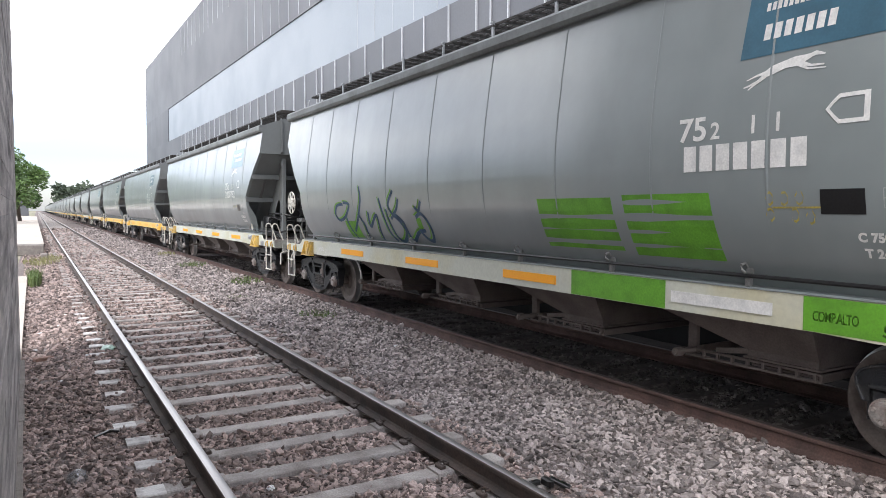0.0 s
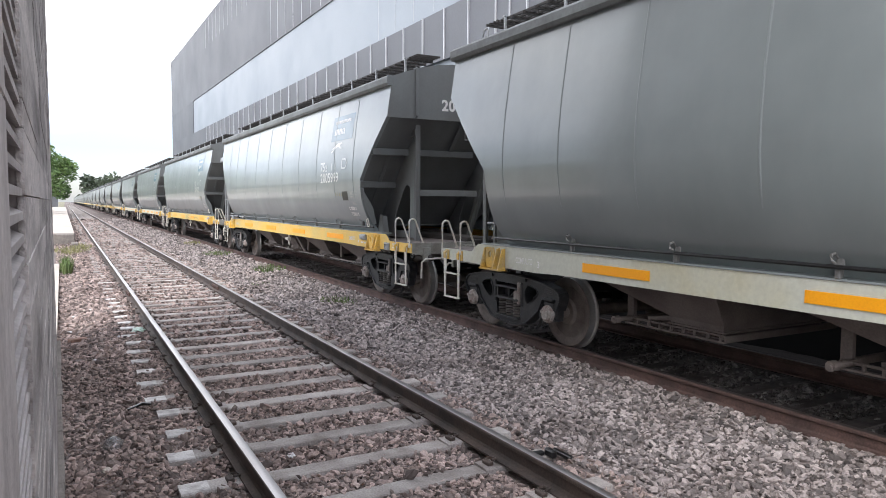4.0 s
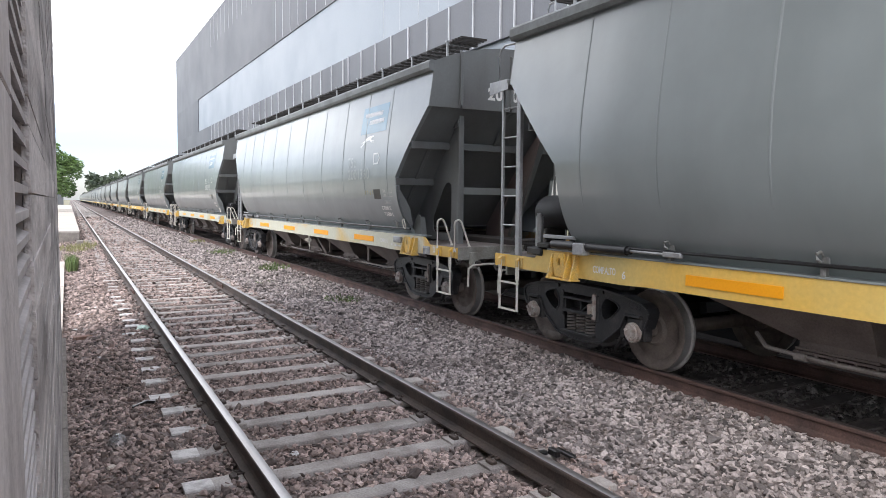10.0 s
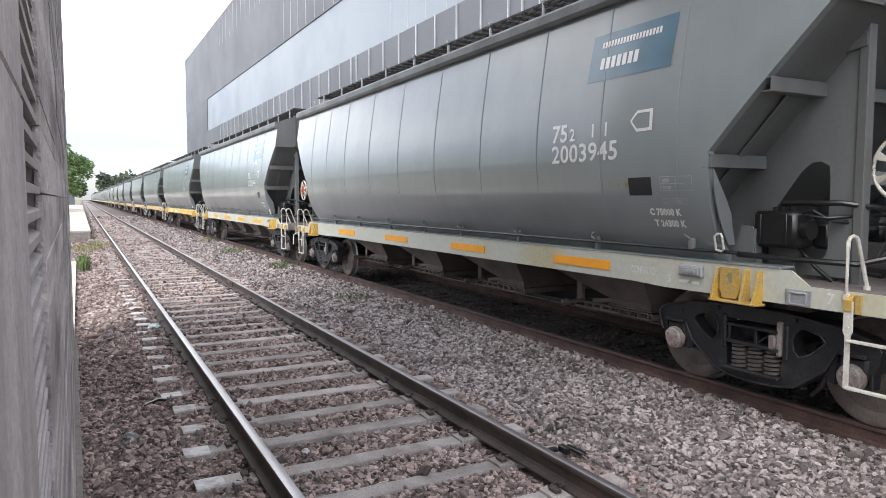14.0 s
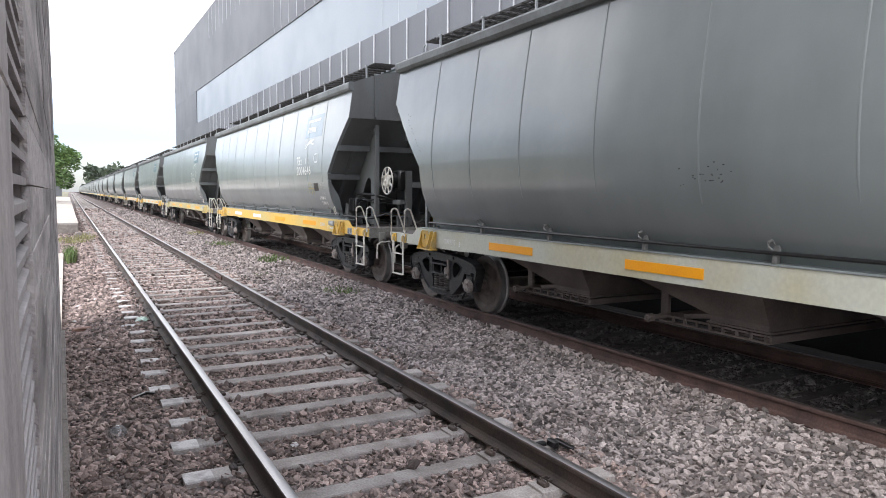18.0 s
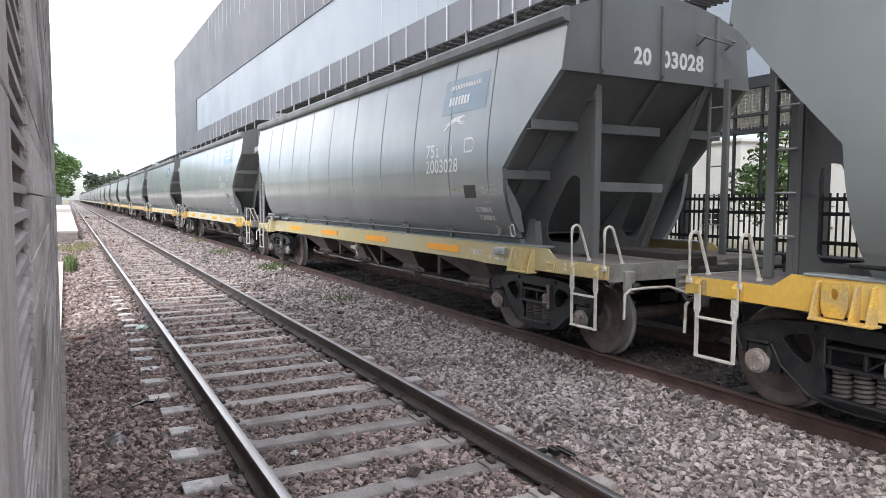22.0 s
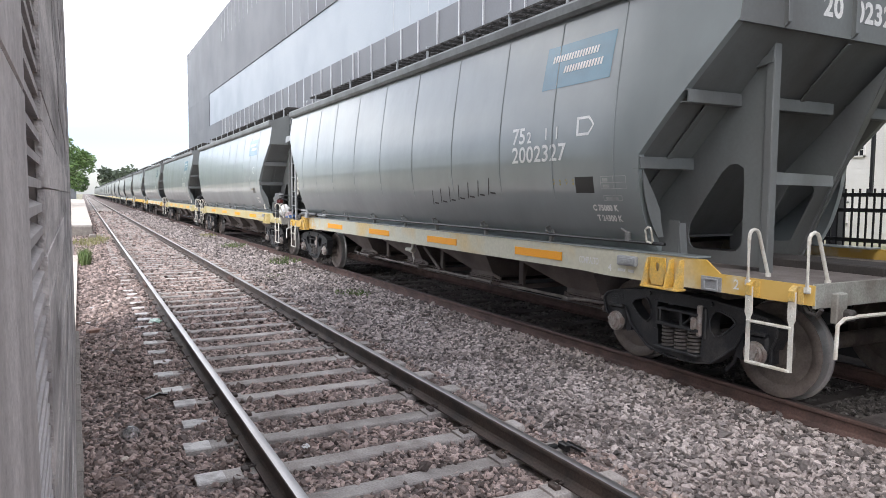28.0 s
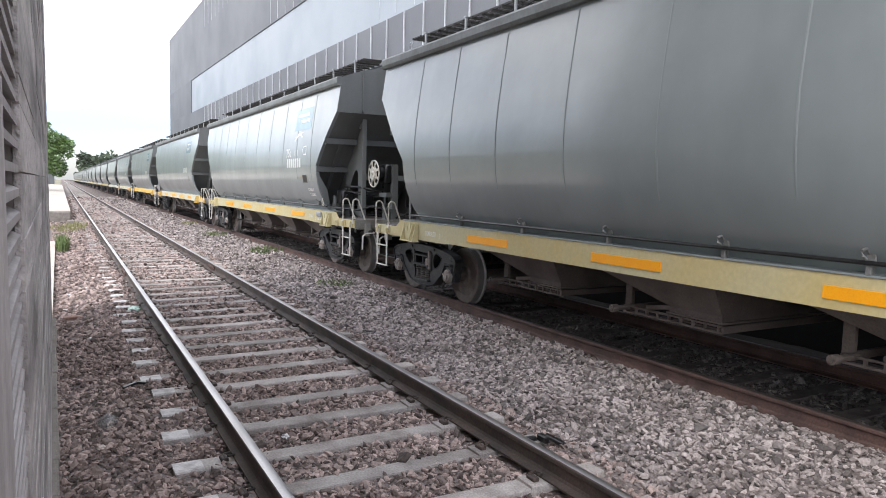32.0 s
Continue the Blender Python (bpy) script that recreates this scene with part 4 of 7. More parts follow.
def make_shelf(g):
    """Pressed stiffener across the slope sheet: an upright face with a lower return."""
    g.box((0, -0.036, -0.055), (1.0, 0.012, 0.112), 0.003)
    g.box((0, -0.012, -0.004), (1.0, 0.048, 0.010), 0.002)
    g.box((0, 0.010, -0.107), (1.0, 0.086, 0.010), 0.002)


def make_brace(g):
    """Angle rib down the fall of the slope sheet."""
    g.beam((0, -0.045, 0.0), (0, 0.455, -0.514), 0.066, 0.012, 0.003)
    g.beam((0.030, -0.012, 0.022), (0.030, 0.488, -0.492), 0.012, 0.085, 0.002)


def make_end_flange(g):
    """Plate across the foot of the side sheet's end, its inner edge drawn in."""
    zs = [1.36, 1.44, 1.53, 1.62, 1.75, 1.88, 2.0]
    inner = [float(np.interp(z, (1.36, 1.53, 1.657, 1.795, 2.0), (1.29, 1.334, 1.35, 1.445, 1.572))) for z in zs]
    poly = [(-hw(z) + 0.004, z) for z in zs] + [(-x, z) for x, z in zip(inner[::-1], zs[::-1])]
    g.prism(poly, 1, -HALF + 0.975, -HALF + 0.985)


def make_gusset(g):
    """Small upright stiffeners at the foot of the side sheet."""
    g.prism([(-5.99, 1.09), (-5.93, 1.52), (-5.82, 1.53), (-5.66, 1.09)], 0, -1.22, -1.206)
    g.prism([(-1.23, 1.09), (-1.22, 1.50), (-1.14, 1.50), (-1.09, 1.09)], 1, -5.945, -5.933)


def make_seam(g, y):
    """A thin raised weld line that follows the side."""
    zs = ZP[:-1] + [2.65, 3.0, 3.35, 3.60, 3.66]
    zs = sorted(z for z in zs if z > 1.6)
    vs, fs = [], []
    for z in zs:
        x = -(hw(z) + 0.0028)
        h = 0.0075 * min(1.0, max(0.0, (z - 1.62) / 0.35)) - 0.0045
        vs += [(x + 0.006, y - 0.016, z), (x - h, y - 0.006, z), (x - h, y + 0.006, z), (x + 0.006, y + 0.016, z)]
    for j in range(len(zs) - 1):
        for k in range(3):
            a = 4 * j + k
            fs.append((a, a + 1, a + 5, a + 4))
    g.add(vs, fs)


def make_sill(g):
    """Side sill, with stepped-down ends and a lower flange."""
    L = 7.45
    poly = [(-L, 0.93), (-L, 1.085), (-6.58, 1.085), (-6.42, 1.195), (6.42, 1.195), (6.58, 1.085), (L, 1.085), (L, 0.93), (5.1, 0.92), (4.7, 0.935), (-4.7, 0.935), (-5.1, 0.92)]
    g.prism(poly, 0, SX, SX + 0.017)
    g.box((SX + 0.062, 0, 0.942), (0.11, 9.4, 0.014))


def make_flange(g):
    g.box((SX + 0.085, 0, 1.206), (0.19, 12.64, 0.020), 0.004)


def make_deck(g):
    g.box((0, 0, 0), (2.72, 1.86, 0.02), 0.004)


def make_centre_sill(g):
    g.box((0, 0, 1.02), (0.5, 14.6, 0.28), 0.01)


def make_bearer(g):
    g.box((0, 0, 1.045), (2.66, 0.16, 0.22), 0.01)


def make_end_sill(g):
    g.box((0, -7.44, 1.0), (2.74, 0.03, 0.19), 0.004)
    g.box((-1.12, -7.48, 0.90), (0.13, 0.06, 0.24), 0.01)
    g.box((1.12, -7.48, 0.90), (0.13, 0.06, 0.24), 0.01)
    # stacked striker plates beside the coupler
    for s in (-1, 1):
        g.box((s * 0.33, -7.47, 0.90), (0.17, 0.05, 0.30), 0.01)
        for k in range(4):
            g.box((s * 0.33, -7.50, 0.79 + 0.075 * k), (0.20, 0.03, 0.035), 0.006)


def make_hopper(g):
    """Discharge chute: upright towards the leading end, a long shallow slope behind, down to a neck."""
    top, low = [(-1.16, -0.37), (1.16, -0.37), (1.16, 1.72), (-1.16, 1.72)], [(-0.86, -0.33), (0.86, -0.33), (0.86, 0.31), (-0.86, 0.31)]
    vs = [(x, y, 1.18 if y < 0 else 1.07) for x, y in top] + [(x, y, 0.60) for x, y in low] + [(x, y, 0.525) for x, y in low]
    g.add(vs, [(3, 2, 1, 0)] + [(a + i, a + (i + 1) % 4, a + (i + 1) % 4 + 4, a + i + 4) for a in (0, 4) for i in range(4)] + [(8, 9, 10, 11)])
    g.box((0, -0.01, 0.535), (1.76, 0.70, 0.02), 0.004)


def make_gate(g, way=1):
    """Sliding gate under the neck: long side rails with lugs, a plate, its shaft, knob and end post."""
    a, b = (-0.35, 0.95) if way > 0 else (-1.05, 0.35)
    mid, run = (a + b) / 2, b - a
    for s in (-1, 1):
        g.box((s * 0.86, mid, 0.505), (0.03, run, 0.022), 0.004)
        g.box((s * 0.86, mid, 0.447), (0.05, run, 0.022), 0.004)
        for k in range(9):
            g.box((s * 0.872, a + 0.04 + (run - 0.08) * k / 8, 0.476), (0.03, 0.022, 0.07))
    for y in (a, b):
        g.box((0, y, 0.476), (1.74, 0.03, 0.07), 0.006)
    g.box((0, 0, 0.462), (1.60, 0.62, 0.02), 0.004)
    k = 0.86 * way if way > 0 else -0.72
    g.cyl((-0.78, k, 0.505), (-1.04, k + 0.02, 0.50), 0.026, 10)
    g.cyl((-1.04, k + 0.02, 0.50), (-1.11, k + 0.025, 0.497), 0.042, 12)
    g.cyl((-1.11, k + 0.025, 0.497), (-1.125, k + 0.026, 0.497), 0.024, 10)
    g.beam((-0.84, k * 0.75, 0.53), (-0.84, k * 0.25, 0.60), 0.03, 0.05, 0.008)
    g.box((-0.80, (b if way > 0 else a) * 0.98, 0.74), (0.05, 0.10, 0.56), 0.006)


def make_pipe(g):
    """Brake pipe low along the gates, with a few unions."""
    g.tube([(-0.80, 3.95, 0.58), (-0.93, 3.75, 0.50), (-0.97, 3.2, 0.485), (-0.97, 0.0, 0.478), (-0.97, -4.0, 0.495), (-0.96, -4.7, 0.53), (-0.92, -5.0, 0.62)], 0.019, 8)
    for y in (3.4, 1.0, -1.45, -3.9):
        g.cyl((-0.97, y + 0.05, 0.485), (-0.97, y - 0.05, 0.485), 0.032, 10)


def make_air_cock(g):
    g.cyl((-1.22, 0.34, 0.80), (-1.22, 0.10, 0.80), 0.036, 10)
    g.cyl((-1.22, 0.14, 0.80), (-1.22, 0.04, 0.80), 0.050, 10)
    g.box((-1.22, 0.09, 0.87), (0.03, 0.05, 0.12), 0.006)
    g.tube([(-1.22, 0.06, 0.77), (-1.24, 0.02, 0.70), (-1.24, -0.01, 0.65)], 0.016, 6)
    g.tube([(-1.24, -0.01, 0.66), (-1.24, 0.03, 0.58)], 0.005, 5)


def make_strut(g):
    g.beam((-1.02, 0.03, 0.86), (-0.97, -0.50, 0.50), 0.05, 0.06, 0.01)
    g.box((-1.1, 0.12, 0.88), (0.10, 0.09, 0.10), 0.01)


def make_hook(g):
    """Curled hook that holds the rod, on a small foot."""
    g.box((-1.375, 0, 1.255), (0.05, 0.045, 0.085), 0.006)
    g.box((-1.36, 0, 1.33), (0.022, 0.06, 0.10), 0.004)
    g.tube([(-1.36, 0.012, 1.36), (-1.40, 0.02, 1.40), (-1.445, 0.022, 1.385), (-1.45, 0.01, 1.345), (-1.425, 0.0, 1.325)], 0.013, 6)


def make_rod(g):
    g.tube([(-1.41, -5.95, 1.30), (-1.41, 5.95, 1.30)], 0.017, 8)


def make_handle(g):
    g.tube([(-1.43, -5.735, 1.315), (-1.455, -5.735, 1.43), (-1.452, -5.765, 1.455), (-1.452, -5.80, 1.455), (-1.455, -5.815, 1.43), (-1.43, -5.815, 1.325), (-1.425, -5.79, 1.305), (-1.43, -5.735, 1.315)], 0.010, 8)


def make_rod_latch(g):
    g.box((-1.41, -5.45, 1.35), (0.05, 0.06, 0.10), 0.01)
    g.tube([(-1.41, -5.45, 1.38), (-1.46, -5.40, 1.43)], 0.014, 6)


def make_jack(g):
    """Jacking bracket: sloping gussets, a holed plate and a base."""
    for y in (-5.75, -6.04, -6.16):
        g.prism([(SX, 1.17), (SX - 0.045, 1.16), (SX - 0.115, 0.90), (SX, 0.90)], 1, y - 0.012, y + 0.012)
    c = (-5.89, 1.085)
    hole = [(c[0] + 0.03 * math.cos(2 * math.pi * k / 16), c[1] + 0.042 * math.sin(2 * math.pi * k / 16)) for k in range(16)]
    outer = []
    for k in range(16):
        a = 2 * math.pi * k / 16
        d = (math.cos(a), math.sin(a))
        s = min(abs(((0.10 if d[0] > 0 else -0.10)) / d[0]) if abs(d[0]) > 1e-6 else 9, abs(((0.09 if d[1] > 0 else -0.17)) / d[1]) if abs(d[1]) > 1e-6 else 9)
        outer.append((c[0] + d[0] * s, c[1] + d[1] * s))
    g.ringplate(outer, hole, 0, SX - 0.055, SX - 0.04)
    g.box((SX - 0.058, -5.965, 0.895), (0.125, 0.47, 0.018), 0.003)


def make_plate_box(g):
    g.box((SX - 0.025, -5.45, 1.105), (0.05, 0.27, 0.10), 0.02)
    g.box((SX - 0.052, -5.45, 1.105), (0.012, 0.20, 0.06), 0.005)
    g.box((SX - 0.061, -5.45, 1.105), (0.010, 0.13, 0.025), 0.004)


def make_pocket(g):
    """Small framed pocket on the sill beside the bracket."""
    g.box((SX - 0.006, -6.49, 0.99), (0.012, 0.22, 0.13), 0.004)
    for y in (-6.42, -6.56):
        g.box((SX - 0.018, y, 0.985), (0.016, 0.02, 0.10), 0.004)
    for z in (0.94, 1.03):
        g.box((SX - 0.018, -6.49, z), (0.016, 0.14, 0.016), 0.004)


def make_stirrup(g):
    """Leg of the white step hung under the sill."""
    g.prism([(-0.030, 1.02), (0.030, 1.02), (0.034, 0.80), (0.018, 0.765), (0.018, 0.385), (-0.018, 0.385), (-0.018, 0.765), (-0.034, 0.80)], 0, SX - 0.032, SX - 0.018)
    for z in (0.83, 0.90):
        g.cyl((SX - 0.030, 0, z), (SX - 0.042, 0, z), 0.012, 6)


def make_tread(g):
    g.box((SX - 0.025, -7.095, 0), (0.05, 0.40, 0.018), 0.003)


def make_cleat(g):
    g.prism([(SX, 1.07), (SX - 0.045, 1.03), (SX - 0.045, 0.95), (SX, 0.93)], 1, -0.026, 0.026)
    g.box((SX - 0.008, -0.06, 1.0), (0.014, 0.05, 0.14), 0.003)


def make_loop(g):
    """Bent white grab rail: upright at the sill, splayed inwards on the deck."""
    pts = [(SX - 0.013, 0, 1.02), (SX - 0.013, 0, 1.40)]
    pts += [(SX - 0.013 + 0.06 * (1 - math.cos(a)), 0, 1.43 + 0.055 * math.sin(a)) for a in (0.3, 0.9, 1.57, 2.2, 2.8)]
    pts += [(SX + 0.235, 0, 1.10)]
    g.tube(pts, 0.015, 8)
    g.box((SX - 0.008, 0, 1.045), (0.035, 0.05, 0.05), 0.006)
    g.cyl((SX + 0.235, 0, 1.075), (SX + 0.235, 0, 1.11), 0.024, 8)


def make_ladder(g, x, y0, y1, z0, z1, step=0.36):
    g.box((x, y1, (z0 + z1) / 2), (0.03, 0.04, z1 - z0), 0.004)
    g.box((x, y0, (z0 + z1) / 2), (0.05, 0.085, z1 - z0), 0.006)


def make_rung(g, x, y0, y1):
    g.cyl((x, y0, 0), (x, y1, 0), 0.011, 6)


def make_end_platform(g):
    """Small bracket step at the ladder's head, with its bent hand hoop."""
    g.box((-1.28, 7.28, 3.24), (0.40, 0.40, 0.06), 0.006)
    g.box((-1.28, 7.10, 3.215), (0.30, 0.60, 0.03), 0.004)
    g.prism([(7.46, 3.21), (7.46, 3.11), (7.05, 3.14), (7.05, 3.21)], 0, -1.49, -1.476)
    g.tube([(-1.38, 7.40, 3.24), (-1.38, 7.40, 3.60), (-1.38, 7.37, 3.68), (-1.38, 7.28, 3.72), (-1.38, 6.98, 3.70), (-1.38, 6.85, 3.66)], 0.014, 6)


def make_end_bracket(g):
    """Horizontal grab bar on small gussets, high on the end panel."""
    for x in (0.45, 0.95):
        g.prism([(-6.88, 3.62), (-6.88, 3.78), (-7.02, 3.70)], 0, x - 0.02, x + 0.02)
    g.tube([(0.45, -7.0, 3.70), (0.95, -7.0, 3.66)], 0.012, 6)


def make_walk_board(g):
    """Running board on the roof: an open grating."""
    for s in (-1, 1):
        for k in range(5):
            g.box((s * (0.56 + 0.1 * k), 0, 4.235), (0.03, 13.2, 0.03))
        y = -6.5
        while y < 6.55:
            g.box((s * 0.76, y, 4.215), (0.5, 0.05, 0.03))
            y += 0.26
    for sy in (-1, 1):
        for k in range(4):
            for sx in (-1, 1):
                g.box((sx * 0.78, sy * (6.58 + 0.09 * k), 4.235), (0.46, 0.03, 0.03))


def make_walk_post(g):
    g.box((-0.99, 0, 4.11), (0.03, 0.04, 0.28), 0.004)
    g.box((-0.99, 0, 4.26), (0.05, 0.06, 0.02))


def make_roof_hoop(g):
    g.tube([(-1.2, 0, 3.9), (-1.2, 0, 4.06), (-1.16, 0.05, 4.12), (-1.14, 0.18, 4.12), (-1.14, 0.22, 4.05), (-1.14, 0.22, 3.9)], 0.012, 6)


def make_frame(g):
    """Cast side frame of a three-piece bogie, about the bogie's middle: arched top chord, end windows and pedestals."""
    x, t = -1.13, 0.13
    c = Vector((0.50, 0.61))
    outer = [(0.30, 0.828), (0.41, 0.818), (0.74, 0.785), (0.98, 0.733), (1.06, 0.69), (1.085, 0.645), (1.075, 0.598), (0.735, 0.595), (0.66, 0.42), (0.40, 0.222), (0.30, 0.20), (0.265, 0.30), (0.30, 0.70)]
    hole = rounded([(0.675, 0.665), (0.43, 0.738), (0.352, 0.60), (0.40, 0.462), (0.53, 0.52)], 0.06)
    turns = sorted({round(math.atan2(p[1] - c.y, p[0] - c.x), 5) for p in outer} | {round(-math.pi + 2 * math.pi * k / 30, 5) for k in range(30)})

    def reach(loop, a):
        d = Vector((math.cos(a), math.sin(a)))
        best = 0.02
        for p, q in zip(loop, loop[1:] + loop[:1]):
            p, q = Vector(p) - c, Vector(q) - c
            e = q - p
            den = d.x * e.y - d.y * e.x
            if abs(den) > 1e-9:
                s, w = (p.x * e.y - p.y * e.x) / den, (p.x * d.y - p.y * d.x) / den
                if s > 0 and -1e-4 <= w <= 1 + 1e-4:
                    best = max(best, s)
        return c + d * best
    rim, eye = [reach(outer, a) for a in turns], [reach(hole, a) for a in turns]
    for s in (-1, 1):
        g.ringplate([(s * p.x, p.y) for p in rim], [(s * p.x, p.y) for p in eye], 0, x - t / 2, x + t / 2)
        for poly in ([(1.085, 0.645), (1.075, 0.585), (1.03, 0.47), (0.985, 0.47), (0.985, 0.60)], [(0.735, 0.60), (0.722, 0.33), (0.665, 0.35), (0.655, 0.43), (0.655, 0.60)]):
            g.prism([(s * a, b) for a, b in poly], 0, x - t / 2 + 0.004, x + t / 2 - 0.004)
        # raised rim along the edges and round the window
        edge = [(0.0, 0.822), (0.41, 0.810), (0.74, 0.777), (0.975, 0.727), (1.05, 0.685), (1.076, 0.64), (1.066, 0.585), (1.02, 0.48)]
        low = [(0.745, 0.59), (0.66, 0.43), (0.53, 0.33), (0.40, 0.232), (0.2, 0.195), (0.0, 0.185)]
        for line in (edge, low):
            for a, b in zip(line, line[1:]):
                g.beam((x - t / 2 - 0.008, s * a[0], a[1]), (x - t / 2 - 0.008, s * b[0], b[1]), 0.024, 0.020, 0.004)
        for a, b in zip(eye[::3], eye[3::3] + eye[:1]):
            g.beam((x - t / 2 - 0.004, s * a.x, a.y), (x - t / 2 - 0.004, s * b.x, b.y), 0.014, 0.016, 0.003)
        for k in range(3):
            g.beam((x - t / 2 - 0.004, s * 0.95, 0.655 + 0.022 * k), (x - t / 2 - 0.004, s * 0.78, 0.665 + 0.022 * k), 0.012, 0.008)
        g.cyl((x - t / 2, s * 0.385, 0.775), (x - t / 2 - 0.022, s * 0.385, 0.775), 0.022, 8)
        # wedge pocket beside the bolster
        g.box((x, s * 0.305, 0.58), (t + 0.03, 0.05, 0.30), 0.012)
        # brake rigging below the end
        g.tube([(x + 0.02, s * 0.62, 0.40), (x + 0.05, s * 0.55, 0.26), (x + 0.05, s * 0.47, 0.17)], 0.018, 6)
    g.prism([(-0.30, 0.828), (0.30, 0.828), (0.30, 0.705), (-0.30, 0.705)], 0, x - t / 2, x + t / 2)
    g.prism([(-0.30, 0.20), (0, 0.178), (0.30, 0.20), (0.285, 0.275), (-0.285, 0.275)], 0, x - t / 2, x + t / 2)
    g.box((x - 0.03, 0, 0.268), (0.19, 0.56, 0.022), 0.006)


def make_bolster(g):
    x = -1.14
    g.box((x, 0, 0.655), (0.20, 0.52, 0.028), 0.006)
    g.box((x, 0, 0.505), (0.20, 0.54, 0.03), 0.006)
    for y in (-0.25, -0.02, 0.25):
        g.box((x + 0.01, y, 0.58), (0.15, 0.03, 0.14), 0.005)
    g.beam((x - 0.03, -0.03, 0.52), (x - 0.03, -0.18, 0.64), 0.05, 0.02, 0.004)
    g.box((x + 0.07, 0, 0.58), (0.04, 0.50, 0.13))
    g.box((-0.55, 0, 0.60), (1.1, 0.40, 0.16), 0.02)


def make_wear_plate(g):
    g.box((-1.205, -0.262, 0.60), (0.06, 0.045, 0.29), 0.010)
    g.box((-1.20, -0.20, 0.56), (0.08, 0.07, 0.13), 0.015)


def make_spring(g):
    pts = []
    turns, n = 6, 66
    for i in range(n + 1):
        a = 2 * math.pi * turns * i / n
        pts.append((-1.14 + 0.066 * math.cos(a), 0.066 * math.sin(a), 0.275 + 0.215 * i / n))
    g.tube(pts, 0.0165, 5)


def make_axlebox(g):
    g.box((-1.13, 0, 0.50), (0.15, 0.235, 0.17), 0.03)
    g.box((-1.15, 0, 0.592), (0.17, 0.22, 0.03), 0.008)
    g.cyl((-1.05, 0, 0.425), (-1.19, 0, 0.425), 0.112, 18)
    for s in (-1, 1):
        g.box((-1.13, s * 0.125, 0.42), (0.10, 0.035, 0.16), 0.01)


def make_cap(g):
    g.cyl((-1.18, 0, 0), (-1.235, 0, 0), 0.108, 20, 0.102)
    g.cyl((-1.235, 0, 0), (-1.252, 0, 0), 0.088, 20, 0.080)
    g.cyl((-1.252, 0, 0), (-1.258, 0, 0), 0.045, 14)
    for k in range(3):
        a = 2 * math.pi * k / 3 + 0.5
        g.cyl((-1.25, 0.058 * math.cos(a), 0.058 * math.sin(a)), (-1.276, 0.058 * math.cos(a), 0.058 * math.sin(a)), 0.017, 6)


def make_wheelset(g):
    """Two flanged disc wheels on an axle, about the axle."""
    for s in (-1, 1):
        prof = [(-0.075, 0.06), (-0.075, 0.14), (-0.045, 0.17), (-0.035, 0.31), (-0.062, 0.345), (-0.068, 0.40), (-0.058, 0.42), (0.030, 0.425), (0.040, 0.452), (0.062, 0.45),
                (0.068, 0.40), (0.062, 0.345), (0.020, 0.31), (0.02, 0.17), (0.07, 0.13), (0.07, 0.06)]
        prof = [(s * 0.86 + x * (1 if s < 0 else -1), r) for x, r in prof]
        g.lathe(prof, (0, 0, 0), 36, [0, 0, 0, 0, 0, 0, 1, 1, 1, 0, 0, 0, 0, 0, 0])
    g.cyl((-1.14, 0, 0), (1.14, 0, 0), 0.075, 14)


def make_brake_beam(g):
    for s in (-1, 1):
        g.box((-0.86, s * 0.40, 0.40), (0.10, 0.07, 0.30), 0.02)
        g.beam((-0.9, s * 0.36, 0.38), (0.9, s * 0.36, 0.38), 0.08, 0.08)


def make_brake_wheel(g):
    """Handbrake wheel about the origin, facing -y: rim and eight spokes."""
    r = 0.262
    ring = [(0.0 + r * math.cos(2 * math.pi * i / 32), 0.0, r * math.sin(2 * math.pi * i / 32)) for i in range(33)]
    g.tube(ring, 0.015, 6)


def make_spoke(g):
    """One waisted spoke, straight up from the hub."""
    for i in range(1):
        a = math.pi / 2
        p, q = Vector((0.11 * math.cos(a), -0.012, 0.11 * math.sin(a))), Vector((0.255 * math.cos(a), 0, 0.255 * math.sin(a)))
        side = Vector((-math.sin(a), 0, math.cos(a)))
        t = Vector((0, 0.008, 0))
        w0, w1, w2 = 0.036, 0.017, 0.034
        mid = (p + q) / 2
        vs = [p - side * w0, p + side * w0, mid + side * w1, q + side * w2, q - side * w2, mid - side * w1]
        g.add([v - t for v in vs] + [v + t for v in vs], [(5, 4, 3, 2, 1, 0), (6, 7, 8, 9, 10, 11)] + [(k, (k + 1) % 6, (k + 1) % 6 + 6, k + 6) for k in range(6)])


def make_wheel_hub(g):
    g.cyl((0, 0.012, 0), (0, -0.035, 0), 0.145, 24, 0.12)
    g.cyl((0, -0.035, 0), (0, -0.055, 0), 0.03, 10)
    g.cyl((0, -0.055, 0), (0, -0.065, 0), 0.016, 6)


def make_brake_stand(g):
    """Upright angle with two shelves that carries the handbrake gear."""
    g.box((-0.62, -7.385, 1.63), (0.012, 0.085, 1.10), 0.003)
    g.box((-0.56, -7.42, 1.63), (0.12, 0.012, 1.10), 0.003)
    g.prism([(-0.78, 1.085), (-0.44, 1.085), (-0.56, 1.24), (-0.66, 1.24)], 1, -7.40, -7.38)
    g.box((-0.70, -7.24, 1.57), (0.12, 0.36, 0.09), 0.008)
    g.box((-0.68, -7.20, 1.29), (0.18, 0.56, 0.022), 0.004)
    g.cyl((-0.66, -7.20, 1.09), (-0.66, -7.20, 1.28), 0.07, 10)
    g.box((-0.64, -7.10, 1.42), (0.03, 0.05, 0.26), 0.004)


